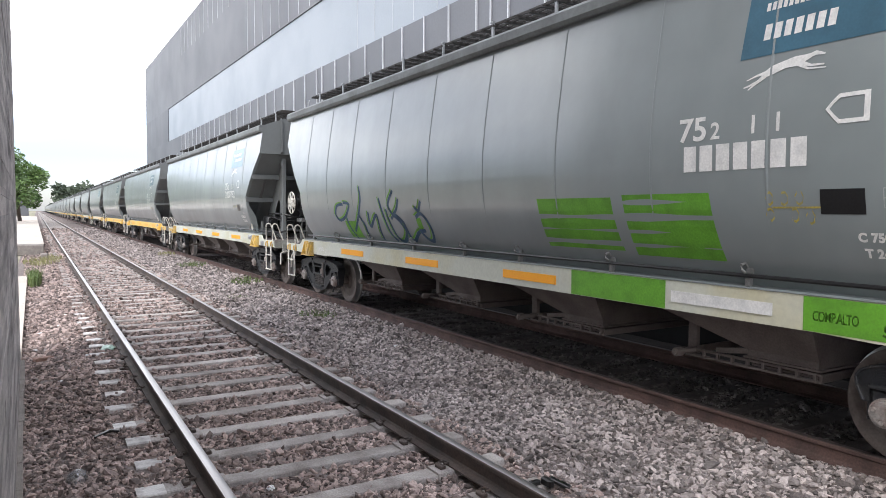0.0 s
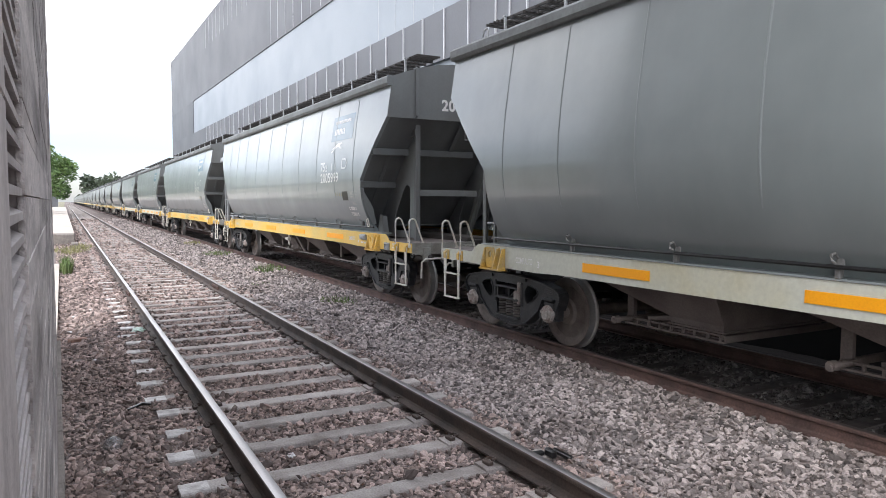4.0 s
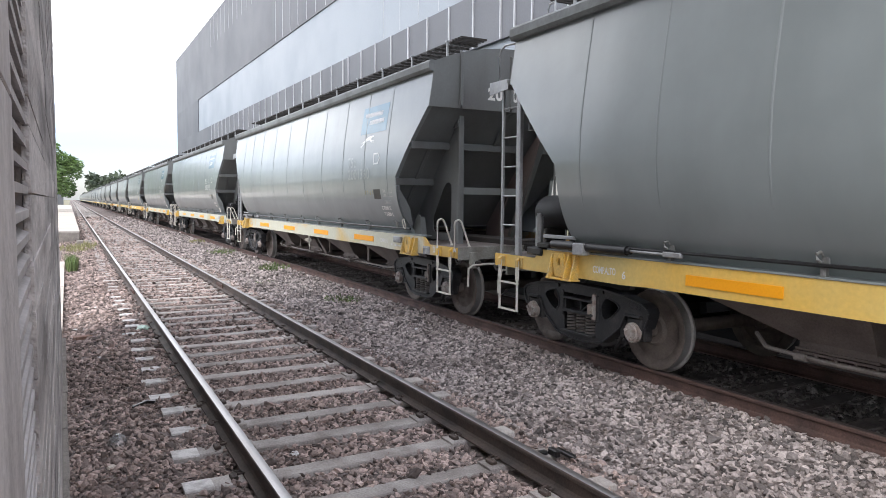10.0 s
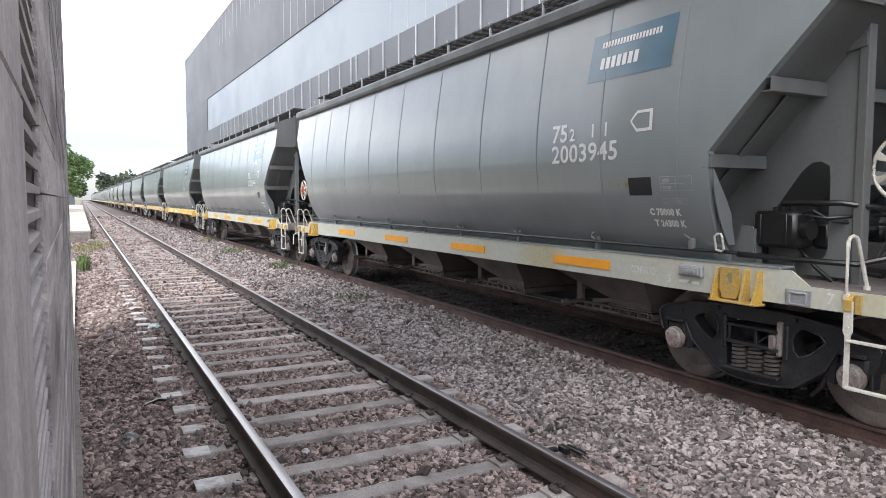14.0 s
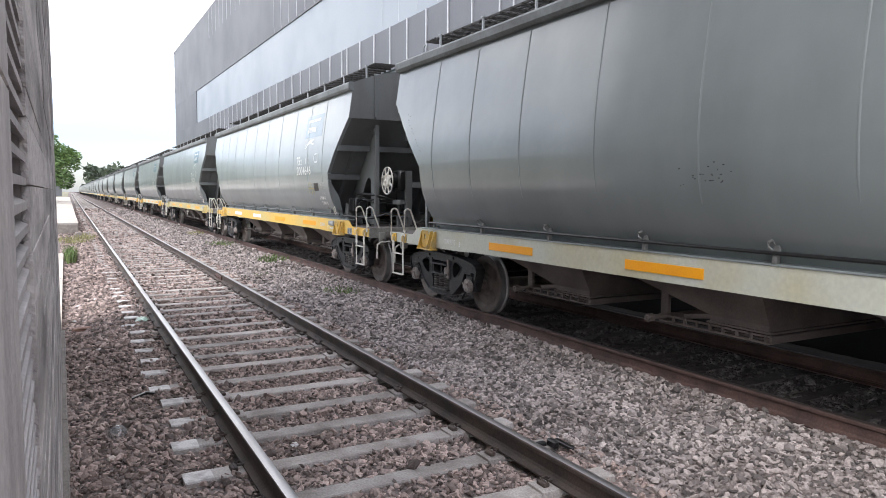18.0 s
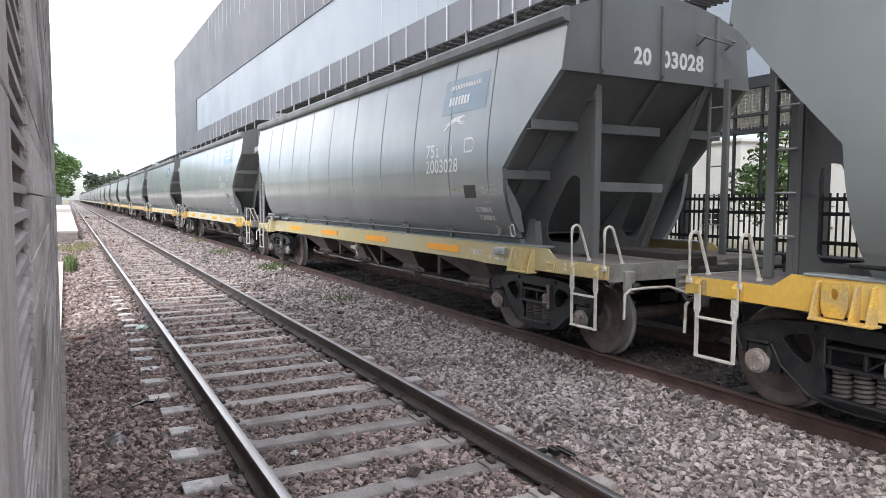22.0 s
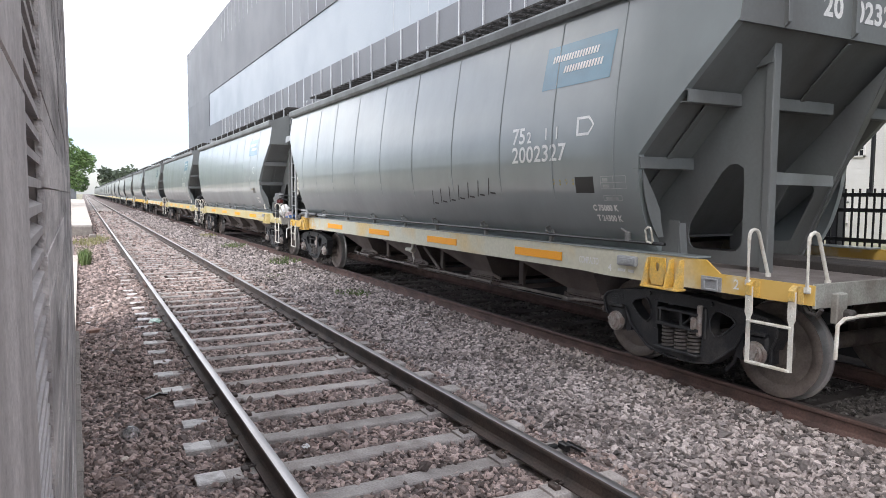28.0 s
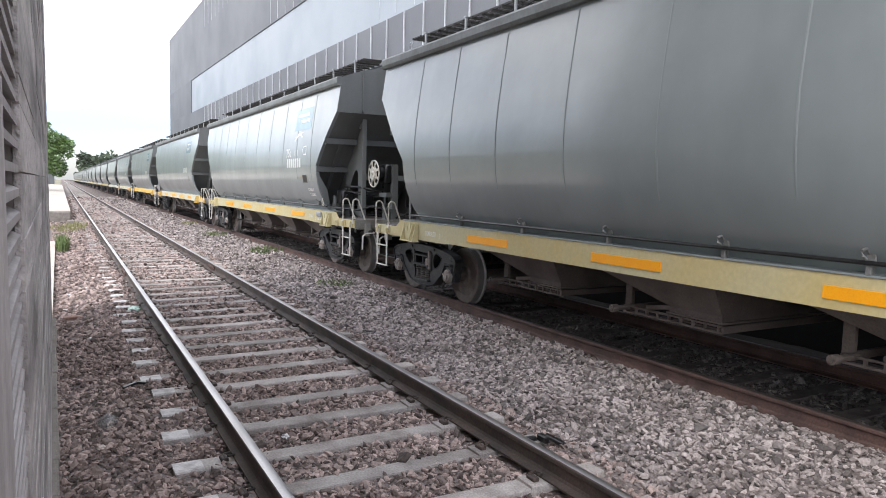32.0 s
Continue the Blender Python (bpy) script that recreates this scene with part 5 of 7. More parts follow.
def make_gear_case(g):
    g.box((-0.70, -7.22, 1.98), (0.16, 0.36, 0.40), 0.05)
    g.cyl((-0.70, -7.18, 1.98), (-0.84, -7.18, 1.98), 0.15, 18)
    g.cyl((-0.84, -7.18, 1.98), (-0.93, -7.18, 1.98), 0.05, 12)
    for k in range(10):
        g.box((-0.73, -7.16, 1.76 - 0.045 * k), (0.022 + 0.012 * (k % 2), 0.012 + 0.02 * ((k + 1) % 2), 0.04), 0.006)
    g.tube([(-0.60, -7.30, 1.20), (-0.52, -7.34, 1.13), (-0.35, -7.36, 1.12), (-0.22, -7.30, 1.20)], 0.02, 6)


# hoses from the brake valve across the end platform: their way and thickness
VALVE_HOSES = [
    ([(-1.06, -6.08, 1.715), (-1.04, -6.30, 1.72), (-0.98, -6.55, 1.72), (-0.80, -6.75, 1.68), (-0.55, -6.80, 1.60)], 0.022),
    ([(-1.08, -6.10, 1.64), (-1.06, -6.30, 1.62), (-1.00, -6.45, 1.60), (-0.85, -6.60, 1.62), (-0.60, -6.66, 1.62)], 0.014),
    ([(-1.10, -6.10, 1.60), (-1.06, -6.36, 1.66), (-0.98, -6.46, 1.58), (-0.80, -6.62, 1.55), (-0.40, -6.70, 1.55)], 0.012),
    ([(-1.30, -5.85, 1.28), (-1.22, -6.3, 1.27), (-1.0, -6.7, 1.25), (-0.8, -6.95, 1.34), (-0.66, -7.1, 1.30)], 0.024),
    ([(-1.0, -6.2, 1.36), (-1.0, -6.36, 1.2), (-0.92, -6.45, 1.09)], 0.018),
    ([(-0.72, -6.36, 1.28), (-0.72, -6.5, 1.16), (-0.5, -6.6, 1.12)], 0.018),
    ([(-0.4, -7.2, 1.11), (-0.2, -7.3, 1.2), (0.1, -7.25, 1.13)], 0.02),
]


def make_valve_gear(g):
    """Brake valve: a black boxed body with a round cap."""
    g.box((-1.06, -6.10, 1.50), (0.26, 0.40, 0.30), 0.03)
    g.cyl((-1.06, -6.28, 1.50), (-1.06, -6.36, 1.50), 0.08, 12)
    for y in (-5.98, -6.22):
        g.box((-1.195, y, 1.50), (0.02, 0.03, 0.26), 0.006)
    for y in (-6.02, -6.10, -6.18):
        g.cyl((-1.06, y, 1.65), (-1.06, y, 1.685), 0.02, 8)


def make_valve_manifold(g):
    g.box((-0.80, -6.32, 1.45), (0.20, 0.16, 0.22), 0.03)
    g.cyl((-0.74, -6.36, 1.10), (-0.74, -6.36, 1.60), 0.045, 10)


def make_valve_union(g):
    g.box((-0.32, -6.45, 1.47), (0.14, 0.16, 0.16), 0.03)
    g.cyl((-0.56, -6.40, 1.50), (-0.38, -6.42, 1.50), 0.07, 12)


def make_valve_light(g):
    """Cast brake valve: stacked bodies with flanges, end caps, studs and pipe stubs."""
    g.box((-1.06, -5.94, 1.62), (0.20, 0.16, 0.26), 0.03)
    g.cyl((-1.16, -5.95, 1.64), (-1.185, -5.95, 1.64), 0.065, 16)
    g.box((-1.07, -6.055, 1.63), (0.25, 0.022, 0.30), 0.006)
    g.box((-1.07, -5.865, 1.58), (0.22, 0.018, 0.20), 0.006)
    g.box((-1.08, -5.80, 1.62), (0.16, 0.12, 0.12), 0.03)
    g.cyl((-1.12, -5.79, 1.46), (-1.12, -5.79, 1.66), 0.045, 12)
    g.cyl((-1.12, -5.79, 1.50), (-1.12, -5.79, 1.515), 0.062, 12)
    g.box((-1.10, -5.675, 1.61), (0.12, 0.085, 0.11), 0.025)
    g.cyl((-1.10, -5.63, 1.61), (-1.10, -5.75, 1.61), 0.035, 10)
    g.tube([(-1.13, -5.70, 1.54), (-1.15, -5.80, 1.50), (-1.15, -5.92, 1.515)], 0.012, 6)
    for y in (-5.90, -5.96, -6.02):
        g.cyl((-1.06, y, 1.74), (-1.06, y, 1.79), 0.018, 8)
    for z in (1.52, 1.58, 1.68, 1.74):
        g.cyl((-1.16, -6.035, z), (-1.16, -6.085, z), 0.014, 6)
    # second body with cooling fins
    g.box((-1.04, -6.13, 1.70), (0.12, 0.10, 0.12), 0.02)
    for z in (1.655, 1.69, 1.725):
        g.box((-1.06, -6.17, z), (0.13, 0.13, 0.014), 0.004)
    g.cyl((-1.06, -6.12, 1.75), (-1.06, -6.12, 1.80), 0.022, 8)
    for dz in (-0.05, 0.05):
        for dy in (-0.05, 0.05):
            g.cyl((-1.16, -5.94 + dy, 1.60 + dz), (-1.175, -5.94 + dy, 1.60 + dz), 0.012, 6)


def make_valve_cap(g):
    g.box((-1.08, -6.19, 1.54), (0.13, 0.20, 0.095), 0.02)
    g.cyl((-1.08, -6.27, 1.54), (-1.08, -6.34, 1.54), 0.045, 12)
    g.cyl((-1.145, -6.20, 1.54), (-1.165, -6.20, 1.54), 0.03, 10)
    for y in (-6.12, -6.26):
        g.box((-1.08, y, 1.54), (0.15, 0.018, 0.11), 0.004)
    for dy in (-0.05, 0.05):
        g.cyl((-1.08, -6.19 + dy, 1.58), (-1.08, -6.19 + dy, 1.61), 0.014, 6)


def make_valve_stand(g):
    """Upright plates under the cast valve, with a top plate."""
    g.box((-1.04, -6.02, 1.468), (0.26, 0.42, 0.014), 0.003)
    g.prism([(-1.14, 1.09), (-1.14, 1.46), (-0.92, 1.46), (-0.98, 1.09)], 1, -5.905, -5.893)
    g.prism([(-6.08, 1.09), (-5.99, 1.46), (-6.20, 1.46), (-6.24, 1.09)], 0, -1.03, -1.018)
    g.box((-1.05, -6.06, 1.30), (0.012, 0.26, 0.34), 0.003)


def make_tank(g):
    y0 = 6.28
    g.lathe([(0, 0.001), (0.02, 0.13), (0.07, 0.19), (0.14, 0.215), (0.78, 0.215), (0.85, 0.19), (0.90, 0.13), (0.92, 0.001)], (0, 0, 0), 24)
    g.v = [(-0.80 + yy, y0 + x, 1.625 + z) for x, yy, z in g.v]


def make_tank_feet(g):
    g.box((-0.80, 0, 1.25), (0.30, 0.05, 0.34), 0.006)


def make_reservoir(g):
    g.cyl((-1.08, 6.90, 1.09), (-1.08, 6.90, 1.58), 0.05, 12)
    g.cyl((-1.08, 6.90, 1.58), (-1.08, 6.90, 1.61), 0.03, 10)


def make_adjuster(g):
    """Black brake slack adjuster lying along the sill."""
    g.cyl((-1.42, 6.18, 1.275), (-1.42, 4.98, 1.275), 0.048, 14)
    g.cyl((-1.42, 4.98, 1.275), (-1.42, 4.93, 1.275), 0.034, 12)
    g.box((-1.36, 6.38, 1.25), (0.12, 0.22, 0.06), 0.01)
    g.box((-1.26, 6.56, 1.17), (0.32, 0.3, 0.10), 0.02)


def make_adjuster_rod(g):
    g.cyl((-1.42, 4.93, 1.275), (-1.42, 4.48, 1.275), 0.014, 8)
    g.box((-1.42, 4.39, 1.275), (0.05, 0.22, 0.05), 0.008)


def make_adjuster_bracket(g):
    g.box((-1.43, 5.66, 1.25), (0.13, 0.17, 0.13), 0.01)


def make_adjuster_rail(g):
    g.box((-1.36, 6.13, 1.355), (0.06, 0.57, 0.04), 0.006)


def make_coupler(g):
    g.box((0, -7.62, 0.92), (0.22, 0.36, 0.22), 0.03)
    g.box((0, -7.82, 0.92), (0.34, 0.20, 0.30), 0.06)
    g.box((0, -7.46, 0.92), (0.42, 0.04, 0.42), 0.02)


def make_hose(g):
    g.tube([(0.35, -7.5, 0.82), (0.38, -7.64, 0.66), (0.30, -7.76, 0.45), (0.16, -7.88, 0.42)], 0.025, 8)


def make_lever(g):
    """White uncoupling lever across the end."""
    g.tube([(-1.26, -7.56, 0.53), (-1.25, -7.56, 0.79), (-1.19, -7.57, 0.835), (-1.02, -7.575, 0.845), (-0.64, -7.58, 0.84), (-0.40, -7.66, 0.75), (-0.10, -7.70, 0.72)], 0.016, 6)


def make_lever_clamp(g):
    g.box((-1.08, -7.54, 0.85), (0.08, 0.08, 0.09), 0.02)


def make_hook_bar(g):
    g.tube([(-1.34, -7.34, 0.92), (-1.34, -7.38, 0.87), (-1.35, -7.46, 0.86), (-1.36, -7.50, 0.91)], 0.019, 6)


def on_side(vs, y0, z0, lift=0.0045):
    """Lay flat lettering on the side: x of the lettering runs towards the leading end."""
    return [(-(hw(z0 + v) + lift), y0 - u, z0 + v) for u, v in vs]


def side_quad(g, y0, z0, y1, z1, slant=0.0, lift=0.0035, n=4, m=2):
    """A painted patch on the side, between two corners."""
    vs, fs = [], []
    for j in range(n + 1):
        z = z0 + (z1 - z0) * j / n
        for i in range(m + 1):
            vs.append((-(hw(z) + lift), y0 + (y1 - y0) * i / m + slant * (z - z0), z))
    for j in range(n):
        for i in range(m):
            a = j * (m + 1) + i
            fs.append((a, a + 1, a + m + 2, a + m + 1))
    g.add(vs, fs)


def lettering(key, words, height, y0, z0, spread=1.0, lift=0.0045, bold=0.05, width=0.0, paint="decal"):
    """Stencilled words on the side; with a width they are drawn out to it."""
    def make(g):
        vs, fs = text_mesh(words, height, spread, bold)
        k = width / max(u for u, v in vs) if width else 1.0
        g.add(on_side([(u * k, v) for u, v in vs], y0, z0, lift), fs)
    return cached("lettering", make, paint, key=key + paint)


def end_lettering(key, words, height, x0, z0):
    def make(g):
        vs, fs = text_mesh(words, height, 1.08)
        g.add([(x0 + u, -HALF - 0.017, z0 + v) for u, v in vs], fs)
    return cached("end_lettering", make, "decal", key=key)


SIDE_FLIP = Matrix.Rotation(math.pi, 4, "Z")
BODY = pose(0, 0.08, 0)


def make_wagon(k, lead, sill, logo, number, detail):
    """One wagon. lead: 'W' if the handbrake end leads, 'H' if the other one does."""
    w = thing("hopper_wagon", "", "freight wagon", group="wagons of the grain train")
    colours = {"sill_yellow": "bright yellow", "sill_mixed": "worn yellow and cream", "sill_cream": "pale grey-green", "sill_olive": "dull olive-yellow"}
    brake = "handbrake end first" if lead == "W" else "plain end first"
    tagged(w, "grey grain hopper wagon, %s sill, %s" % (colours[sill], brake))

    def p(name, make, mats, smooth=False, label="", m=None, key=None, angle=40, parent=None):
        return part(name, cached(name, make, mats, smooth, key or name + str(mats), angle), parent or w, label, m)

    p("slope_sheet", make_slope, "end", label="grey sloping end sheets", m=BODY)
    p("roof", make_roof, "paint", True, m=BODY)
    for s in (False, True):
        turn = SIDE_FLIP if s else Matrix.Identity(4)
        p("body_side", make_side, "paint", True, "glossy grey curved steel side", m=BODY @ turn)
        p("fascia", make_fascia, "fascia", label="dull grey roof edge channel", m=BODY @ turn)
        p("end_panel", make_end_panel, "end", m=BODY @ turn)
        sl = p("side_sill", make_sill, sill, label="%s painted side sill" % colours[sill], m=turn, key="side_sill" + sill)
        p("sill_flange", make_flange, "paint", m=None, parent=sl)
        p("end_sill", make_end_sill, "sill_grey", m=turn, label="dirty grey end sill")
        p("coupler", make_coupler, "frame", label="dark steel coupler", m=turn)
    for y in (-6.5, 6.5):
        p("end_platform", make_deck, "deck", label="rubbed brown-grey end platform", m=pose(0, y, 1.072))
    p("centre_sill", make_centre_sill, "frame", label="dark dusty centre sill")
    for y in (-3.3, -1.1, 1.1, 3.3):
        p("cross_bearer", make_bearer, "frame", m=pose(0, y, 0))
    # bogies
    for by in (-5.955, 5.955):
        at = pose(0, by, 0)
        for s in (False, True):
            bogie = p("bogie_side_frame", make_frame, "bogie", label="black cast side frame", m=at @ SIDE_FLIP if s else at)
            if detail > 0:
                p("bolster_end", make_bolster, "bogie", parent=bogie)
            if detail > 1 and not s:
                p("wear_plate", make_wear_plate, "cap", parent=bogie, label="rusty pinkish wear plate")
                for sy in (-0.165, 0.0, 0.165):
                    p("spring", make_spring, "spring", True, "dusty grey-brown coil spring", m=pose(0, sy, 0), parent=bogie)
            for a in (-0.865, 0.865):
                if detail > 0 or not s:
                    p("axle_box", make_axlebox, "bogie", m=pose(0, a, 0), parent=bogie)
                if detail > 1 and not s:
                    p("bearing_cap", make_cap, "cap", True, "rusty round bearing cap", m=pose(0, a, 0.42), parent=bogie)
        if detail > 1:
            p("brake_beam", make_brake_beam, "bogie", m=at)
        for a in (-0.865, 0.865):
            ws = p("wheelset", make_wheelset, ["wheel", "tread"], True, "dusty brown disc wheels on an axle", m=pose(0, by + a, 0.425), angle=35)
            WHEELS.setdefault(k, []).append((ws, by + a))
    # discharge chutes
    for y in (-4.08, -1.65, 0.78, 3.18):
        h = p("hopper_chute", make_hopper, "chute", m=pose(0, y, 0), label="brown dusty discharge chute")
        if detail > 0:
            p("chute_gate", (lambda g: make_gate(g, 1)) if lead == "W" else (lambda g: make_gate(g, -1)), "chute", m=None, parent=h, key="chute_gate" + lead)
    if detail > 0:
        if lead == "H" and detail > 1:
            p("air_cock", make_air_cock, "white", True, "white air cock with a hanging handle")
            p("brake_strut", make_strut, "chute")
        if lead == "H":
            p("brake_pipe", make_pipe, "pipe", True, "thin dusty brake pipe")
    # ends: posts, webs, shelves
    for e, flipped in ((0, False), (1, True)):
        if detail == 0 and flipped:
            continue
        turn = BODY @ SIDE_FLIP if flipped else BODY
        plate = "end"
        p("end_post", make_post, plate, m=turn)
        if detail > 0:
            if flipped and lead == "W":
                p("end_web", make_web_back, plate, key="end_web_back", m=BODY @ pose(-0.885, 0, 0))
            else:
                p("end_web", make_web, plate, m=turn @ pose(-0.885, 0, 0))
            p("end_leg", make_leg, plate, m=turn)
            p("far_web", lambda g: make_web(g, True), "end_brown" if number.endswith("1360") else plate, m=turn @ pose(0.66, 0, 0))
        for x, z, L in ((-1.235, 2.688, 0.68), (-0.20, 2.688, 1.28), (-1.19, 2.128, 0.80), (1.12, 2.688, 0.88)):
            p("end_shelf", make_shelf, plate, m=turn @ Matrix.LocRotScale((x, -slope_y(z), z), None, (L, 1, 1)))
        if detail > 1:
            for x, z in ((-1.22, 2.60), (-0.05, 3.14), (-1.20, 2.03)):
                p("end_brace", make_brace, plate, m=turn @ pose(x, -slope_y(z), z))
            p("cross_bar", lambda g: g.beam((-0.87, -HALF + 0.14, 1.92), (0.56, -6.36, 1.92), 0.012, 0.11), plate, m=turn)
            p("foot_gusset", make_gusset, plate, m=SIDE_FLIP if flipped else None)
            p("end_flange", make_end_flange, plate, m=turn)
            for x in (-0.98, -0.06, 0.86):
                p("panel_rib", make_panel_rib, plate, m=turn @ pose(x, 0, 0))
    # grab rails, steps, brackets on the near side
    if detail > 0:
        mirror = Matrix.Scale(-1, 4, (0, 1, 0))
        for trailing in (False, True):
            t = mirror if trailing else Matrix.Identity(4)
            ktag = "_t" if trailing else ""

            def q(name, make, mats, smooth=False, label="", parent=None, tt=t, kk=ktag):
                def make2(g):
                    make(g)
                    if kk:
                        g.v = [(x, -y, z) for x, y, z in g.v]
                return p(name, make2, mats, smooth, label, key=name + kk + str(mats))

            sgn = -1 if trailing else 1
            for y in (-6.90, -7.29):
                p("step_leg", make_stirrup, "white", label="white painted step hanger", m=pose(0, sgn * y, 0))
            for z in (0.392, 0.735):
                p("step_tread", make_tread, "white", label="white painted step tread", m=pose(0, 0 if sgn > 0 else 14.19, z))
            p("jack_bracket", make_jack, "sill_olive" if sill == "sill_olive" else "jack", label="%s jacking bracket" % ("olive-yellow" if sill == "sill_olive" else "ochre yellow"), key="jack" + str(sill == "sill_olive"), m=pose(0, 11.93 if trailing else 0, 0))
            if detail > 1:
                for y in (-6.90, -7.29):
                    p("step_cleat", make_cleat, "sill_olive" if sill == "sill_olive" else "jack", key="cleat" + str(sill == "sill_olive"), m=pose(0, -y if trailing else y, 0))
                q("coupling_lever", make_lever, "white", True, "white uncoupling lever")
                q("lever_clamp", make_lever_clamp, "frame", True)
                q("hook_bar", make_hook_bar, "frame", True)
                q("brake_hose", make_hose, "black", True)
                if not trailing:
                    p("plate_holder", make_plate_box, "galv", label="small grey label holder")
                    p("pocket_plate", make_pocket, sill if sill == "sill_olive" else "galv", key="pocket" + sill)
            wheel_end = (lead == "W") != trailing
            if not (wheel_end and trailing):
                for y in (-6.87, -7.40):
                    yy = -y if trailing else y
                    p("grab_rail", make_loop, "white", True, "white bent tube grab rail", m=pose(0, yy, 0))
            if trailing:
                x = -1.37 if wheel_end else -0.93
                y0, y1 = (6.94, 7.31) if wheel_end else (6.95, 6.69)
                lad = p("ladder", lambda g: make_ladder(g, x, y0, y1, 1.09, 3.26), "galv" if wheel_end else "end", key="ladder" + lead, label="upright steel ladder")
                for i in range(5):
                    p("rung", lambda g: make_rung(g, x, y0, y1), "galv", key="rung" + lead, parent=lad, m=pose(0, 0, 1.46 + 0.367 * i))
                if wheel_end:
                    p("roof_platform", make_end_platform, "galv", True)
            if not trailing:
                x2 = -1.37 if wheel_end else -0.93
                a0, a1 = (6.94, 7.31) if wheel_end else (6.95, 6.69)
                opp = "H" if lead == "W" else "W"
                lad = p("ladder", lambda g: make_ladder(g, x2, a0, a1, 1.09, 3.26), "galv" if wheel_end else "end", key="ladder" + opp, label="upright steel ladder", m=SIDE_FLIP)
                for i in range(5):
                    p("rung", lambda g: make_rung(g, x2, a0, a1), "galv", key="rung" + opp, parent=lad, m=pose(0, 0, 1.46 + 0.367 * i))
                if wheel_end:
                    p("roof_platform", make_end_platform, "galv", True, m=SIDE_FLIP)
            if detail > 1:
                if wheel_end and not trailing:
                    tank = p("air_tank", make_tank, "steel_dark", True, "black cylindrical air tank", m=SIDE_FLIP)
                    for fy in (6.45, 6.95):
                        p("tank_foot", make_tank_feet, "frame", parent=tank, m=pose(0, fy, 0))
                    p("reservoir", make_reservoir, "galv", True, "slim pale upright cylinder", parent=tank)
                    wheel_at = pose(-0.77, -6.915, 1.99, 0, 0, -90)
                    bw = p("brake_wheel", make_brake_wheel, "white", True, "white eight-spoked handbrake wheel", m=wheel_at)
                    for i in range(8):
                        p("spoke", make_spoke, "white", parent=bw, m=Matrix.Rotation(math.pi / 8 + i * math.pi / 4, 4, "Y"))
                    hub = "red" if k == 6 else "white"
                    p("brake_hub", make_wheel_hub, hub, True, "red-orange hub" if k == 6 else "", parent=bw, key="brake_hub" + hub)
                    p("brake_stand", make_brake_stand, "end", m=pose(0.15, 0.25, 0))
                    p("gear_case", make_gear_case, "black", True, m=pose(0.17, 0.265, 0.01))
                    for i, (way, r) in enumerate(VALVE_HOSES):
                        p("valve_hose", lambda g: g.tube(way, r, 8), "black", True, key="valve_hose%d" % i)
                    if k != 11:
                        p("brake_valve", make_valve_gear, "black", True, "black boxed brake valve")
                        p("valve_manifold", make_valve_manifold, "black", True)
                        p("valve_union", make_valve_union, "black", True)
                    else:
                        p("valve_body", make_valve_light, "galv", True, "silver-grey cast valve")
                        p("valve_cap", make_valve_cap, "red_dark", True, "dark red valve cap")
                        p("valve_stand", make_valve_stand, "end")
                    if k != 11:
                        p("valve_bracket", lambda g: g.prism([(-5.92, 1.09), (-5.92, 1.36), (-6.24, 1.36), (-6.16, 1.20), (-6.20, 1.09)], 0, -1.0, -0.985), "end")
                if wheel_end and trailing:
                    tank = p("air_tank", make_tank, "steel_dark", True, "black cylindrical air tank")
                    for i in range(0 if k in (2, 3, 8) else 5):
                        p("tank_stencil", lambda g: g.box((-1.013, 6.80, 1.66), (0.006, 0.04, 0.05)), "decal", parent=tank, m=pose(0, -0.056 * i, 0))
                    for fy in (6.45, 6.95):
                        p("tank_foot", make_tank_feet, "frame", parent=tank, m=pose(0, fy, 0))
                    p("reservoir", make_reservoir, "galv", True, "slim pale upright cylinder", parent=tank)
                    p("slack_adjuster", make_adjuster, "black", True, "black slack adjuster cylinder")
                    p("adjuster_rod", make_adjuster_rod, "galv", True)
                    p("adjuster_bracket", make_adjuster_bracket, "galv")
                    p("adjuster_rail", make_adjuster_rail, "galv")
                if not wheel_end and not trailing:
                    p("end_handle", make_end_bracket, "end")
    # roof walk
    p("roof_walk", make_walk_board, "frame" if detail else "end", label="open grating running board")
    if detail > 0:
        for i in range(11):
            p("walk_post", make_walk_post, "galv", m=pose(0, -6.4 + 1.28 * i, 0))
        p("roof_hoop", make_roof_hoop, "galv", True, m=pose(0, 6.5, 0))
    # side details
    if detail > 0:
        for y in (-5.42, -4.40, -3.30, -2.02, -0.68, 0.66, 1.98, 3.30, 4.45, 5.52):
            p("weld_seam", lambda g: make_seam(g, 0.0), "seam", True, m=pose(0, y, 0), angle=80)
        tape = "orange" if k != 7 else "tape_white"
        for i, y in enumerate((-3.86, -1.32, 1.22, 3.77)):
            t = "decal" if k == 0 and i == 0 else tape if not (k == 7 and i < 2) else "orange"
            p("reflector", lambda g: g.box((SX - 0.006, 0, 1.058), (0.008, 0.97, 0.098)), t, label="orange reflective strip" if t == "orange" else "pale faded reflective strip", m=pose(0, y, 0), key="reflector" + t)
    if detail > 1:
        p("tie_rod", make_rod, "black", True)
        for y in (-4.13, -2.63, -1.15, 0.05, 1.46, 2.97, 4.45):
            p("rod_hook", make_hook, "hook", m=pose(0, y, 0))
        p("rod_handle", make_handle, "white", True)
        p("rod_latch", make_rod_latch, "hook")
        if lead == "H":
            p("brake_hose", lambda g: g.tube([(-1.385, -5.80, 1.325), (-1.27, -6.08, 1.29), (-1.12, -6.35, 1.315), (-0.95, -6.62, 1.27), (-0.72, -6.93, 1.29), (-0.45, -6.97, 1.24), (-0.25, -7.0, 1.14)], 0.018, 6), "black", True, "black hose along the end platform")
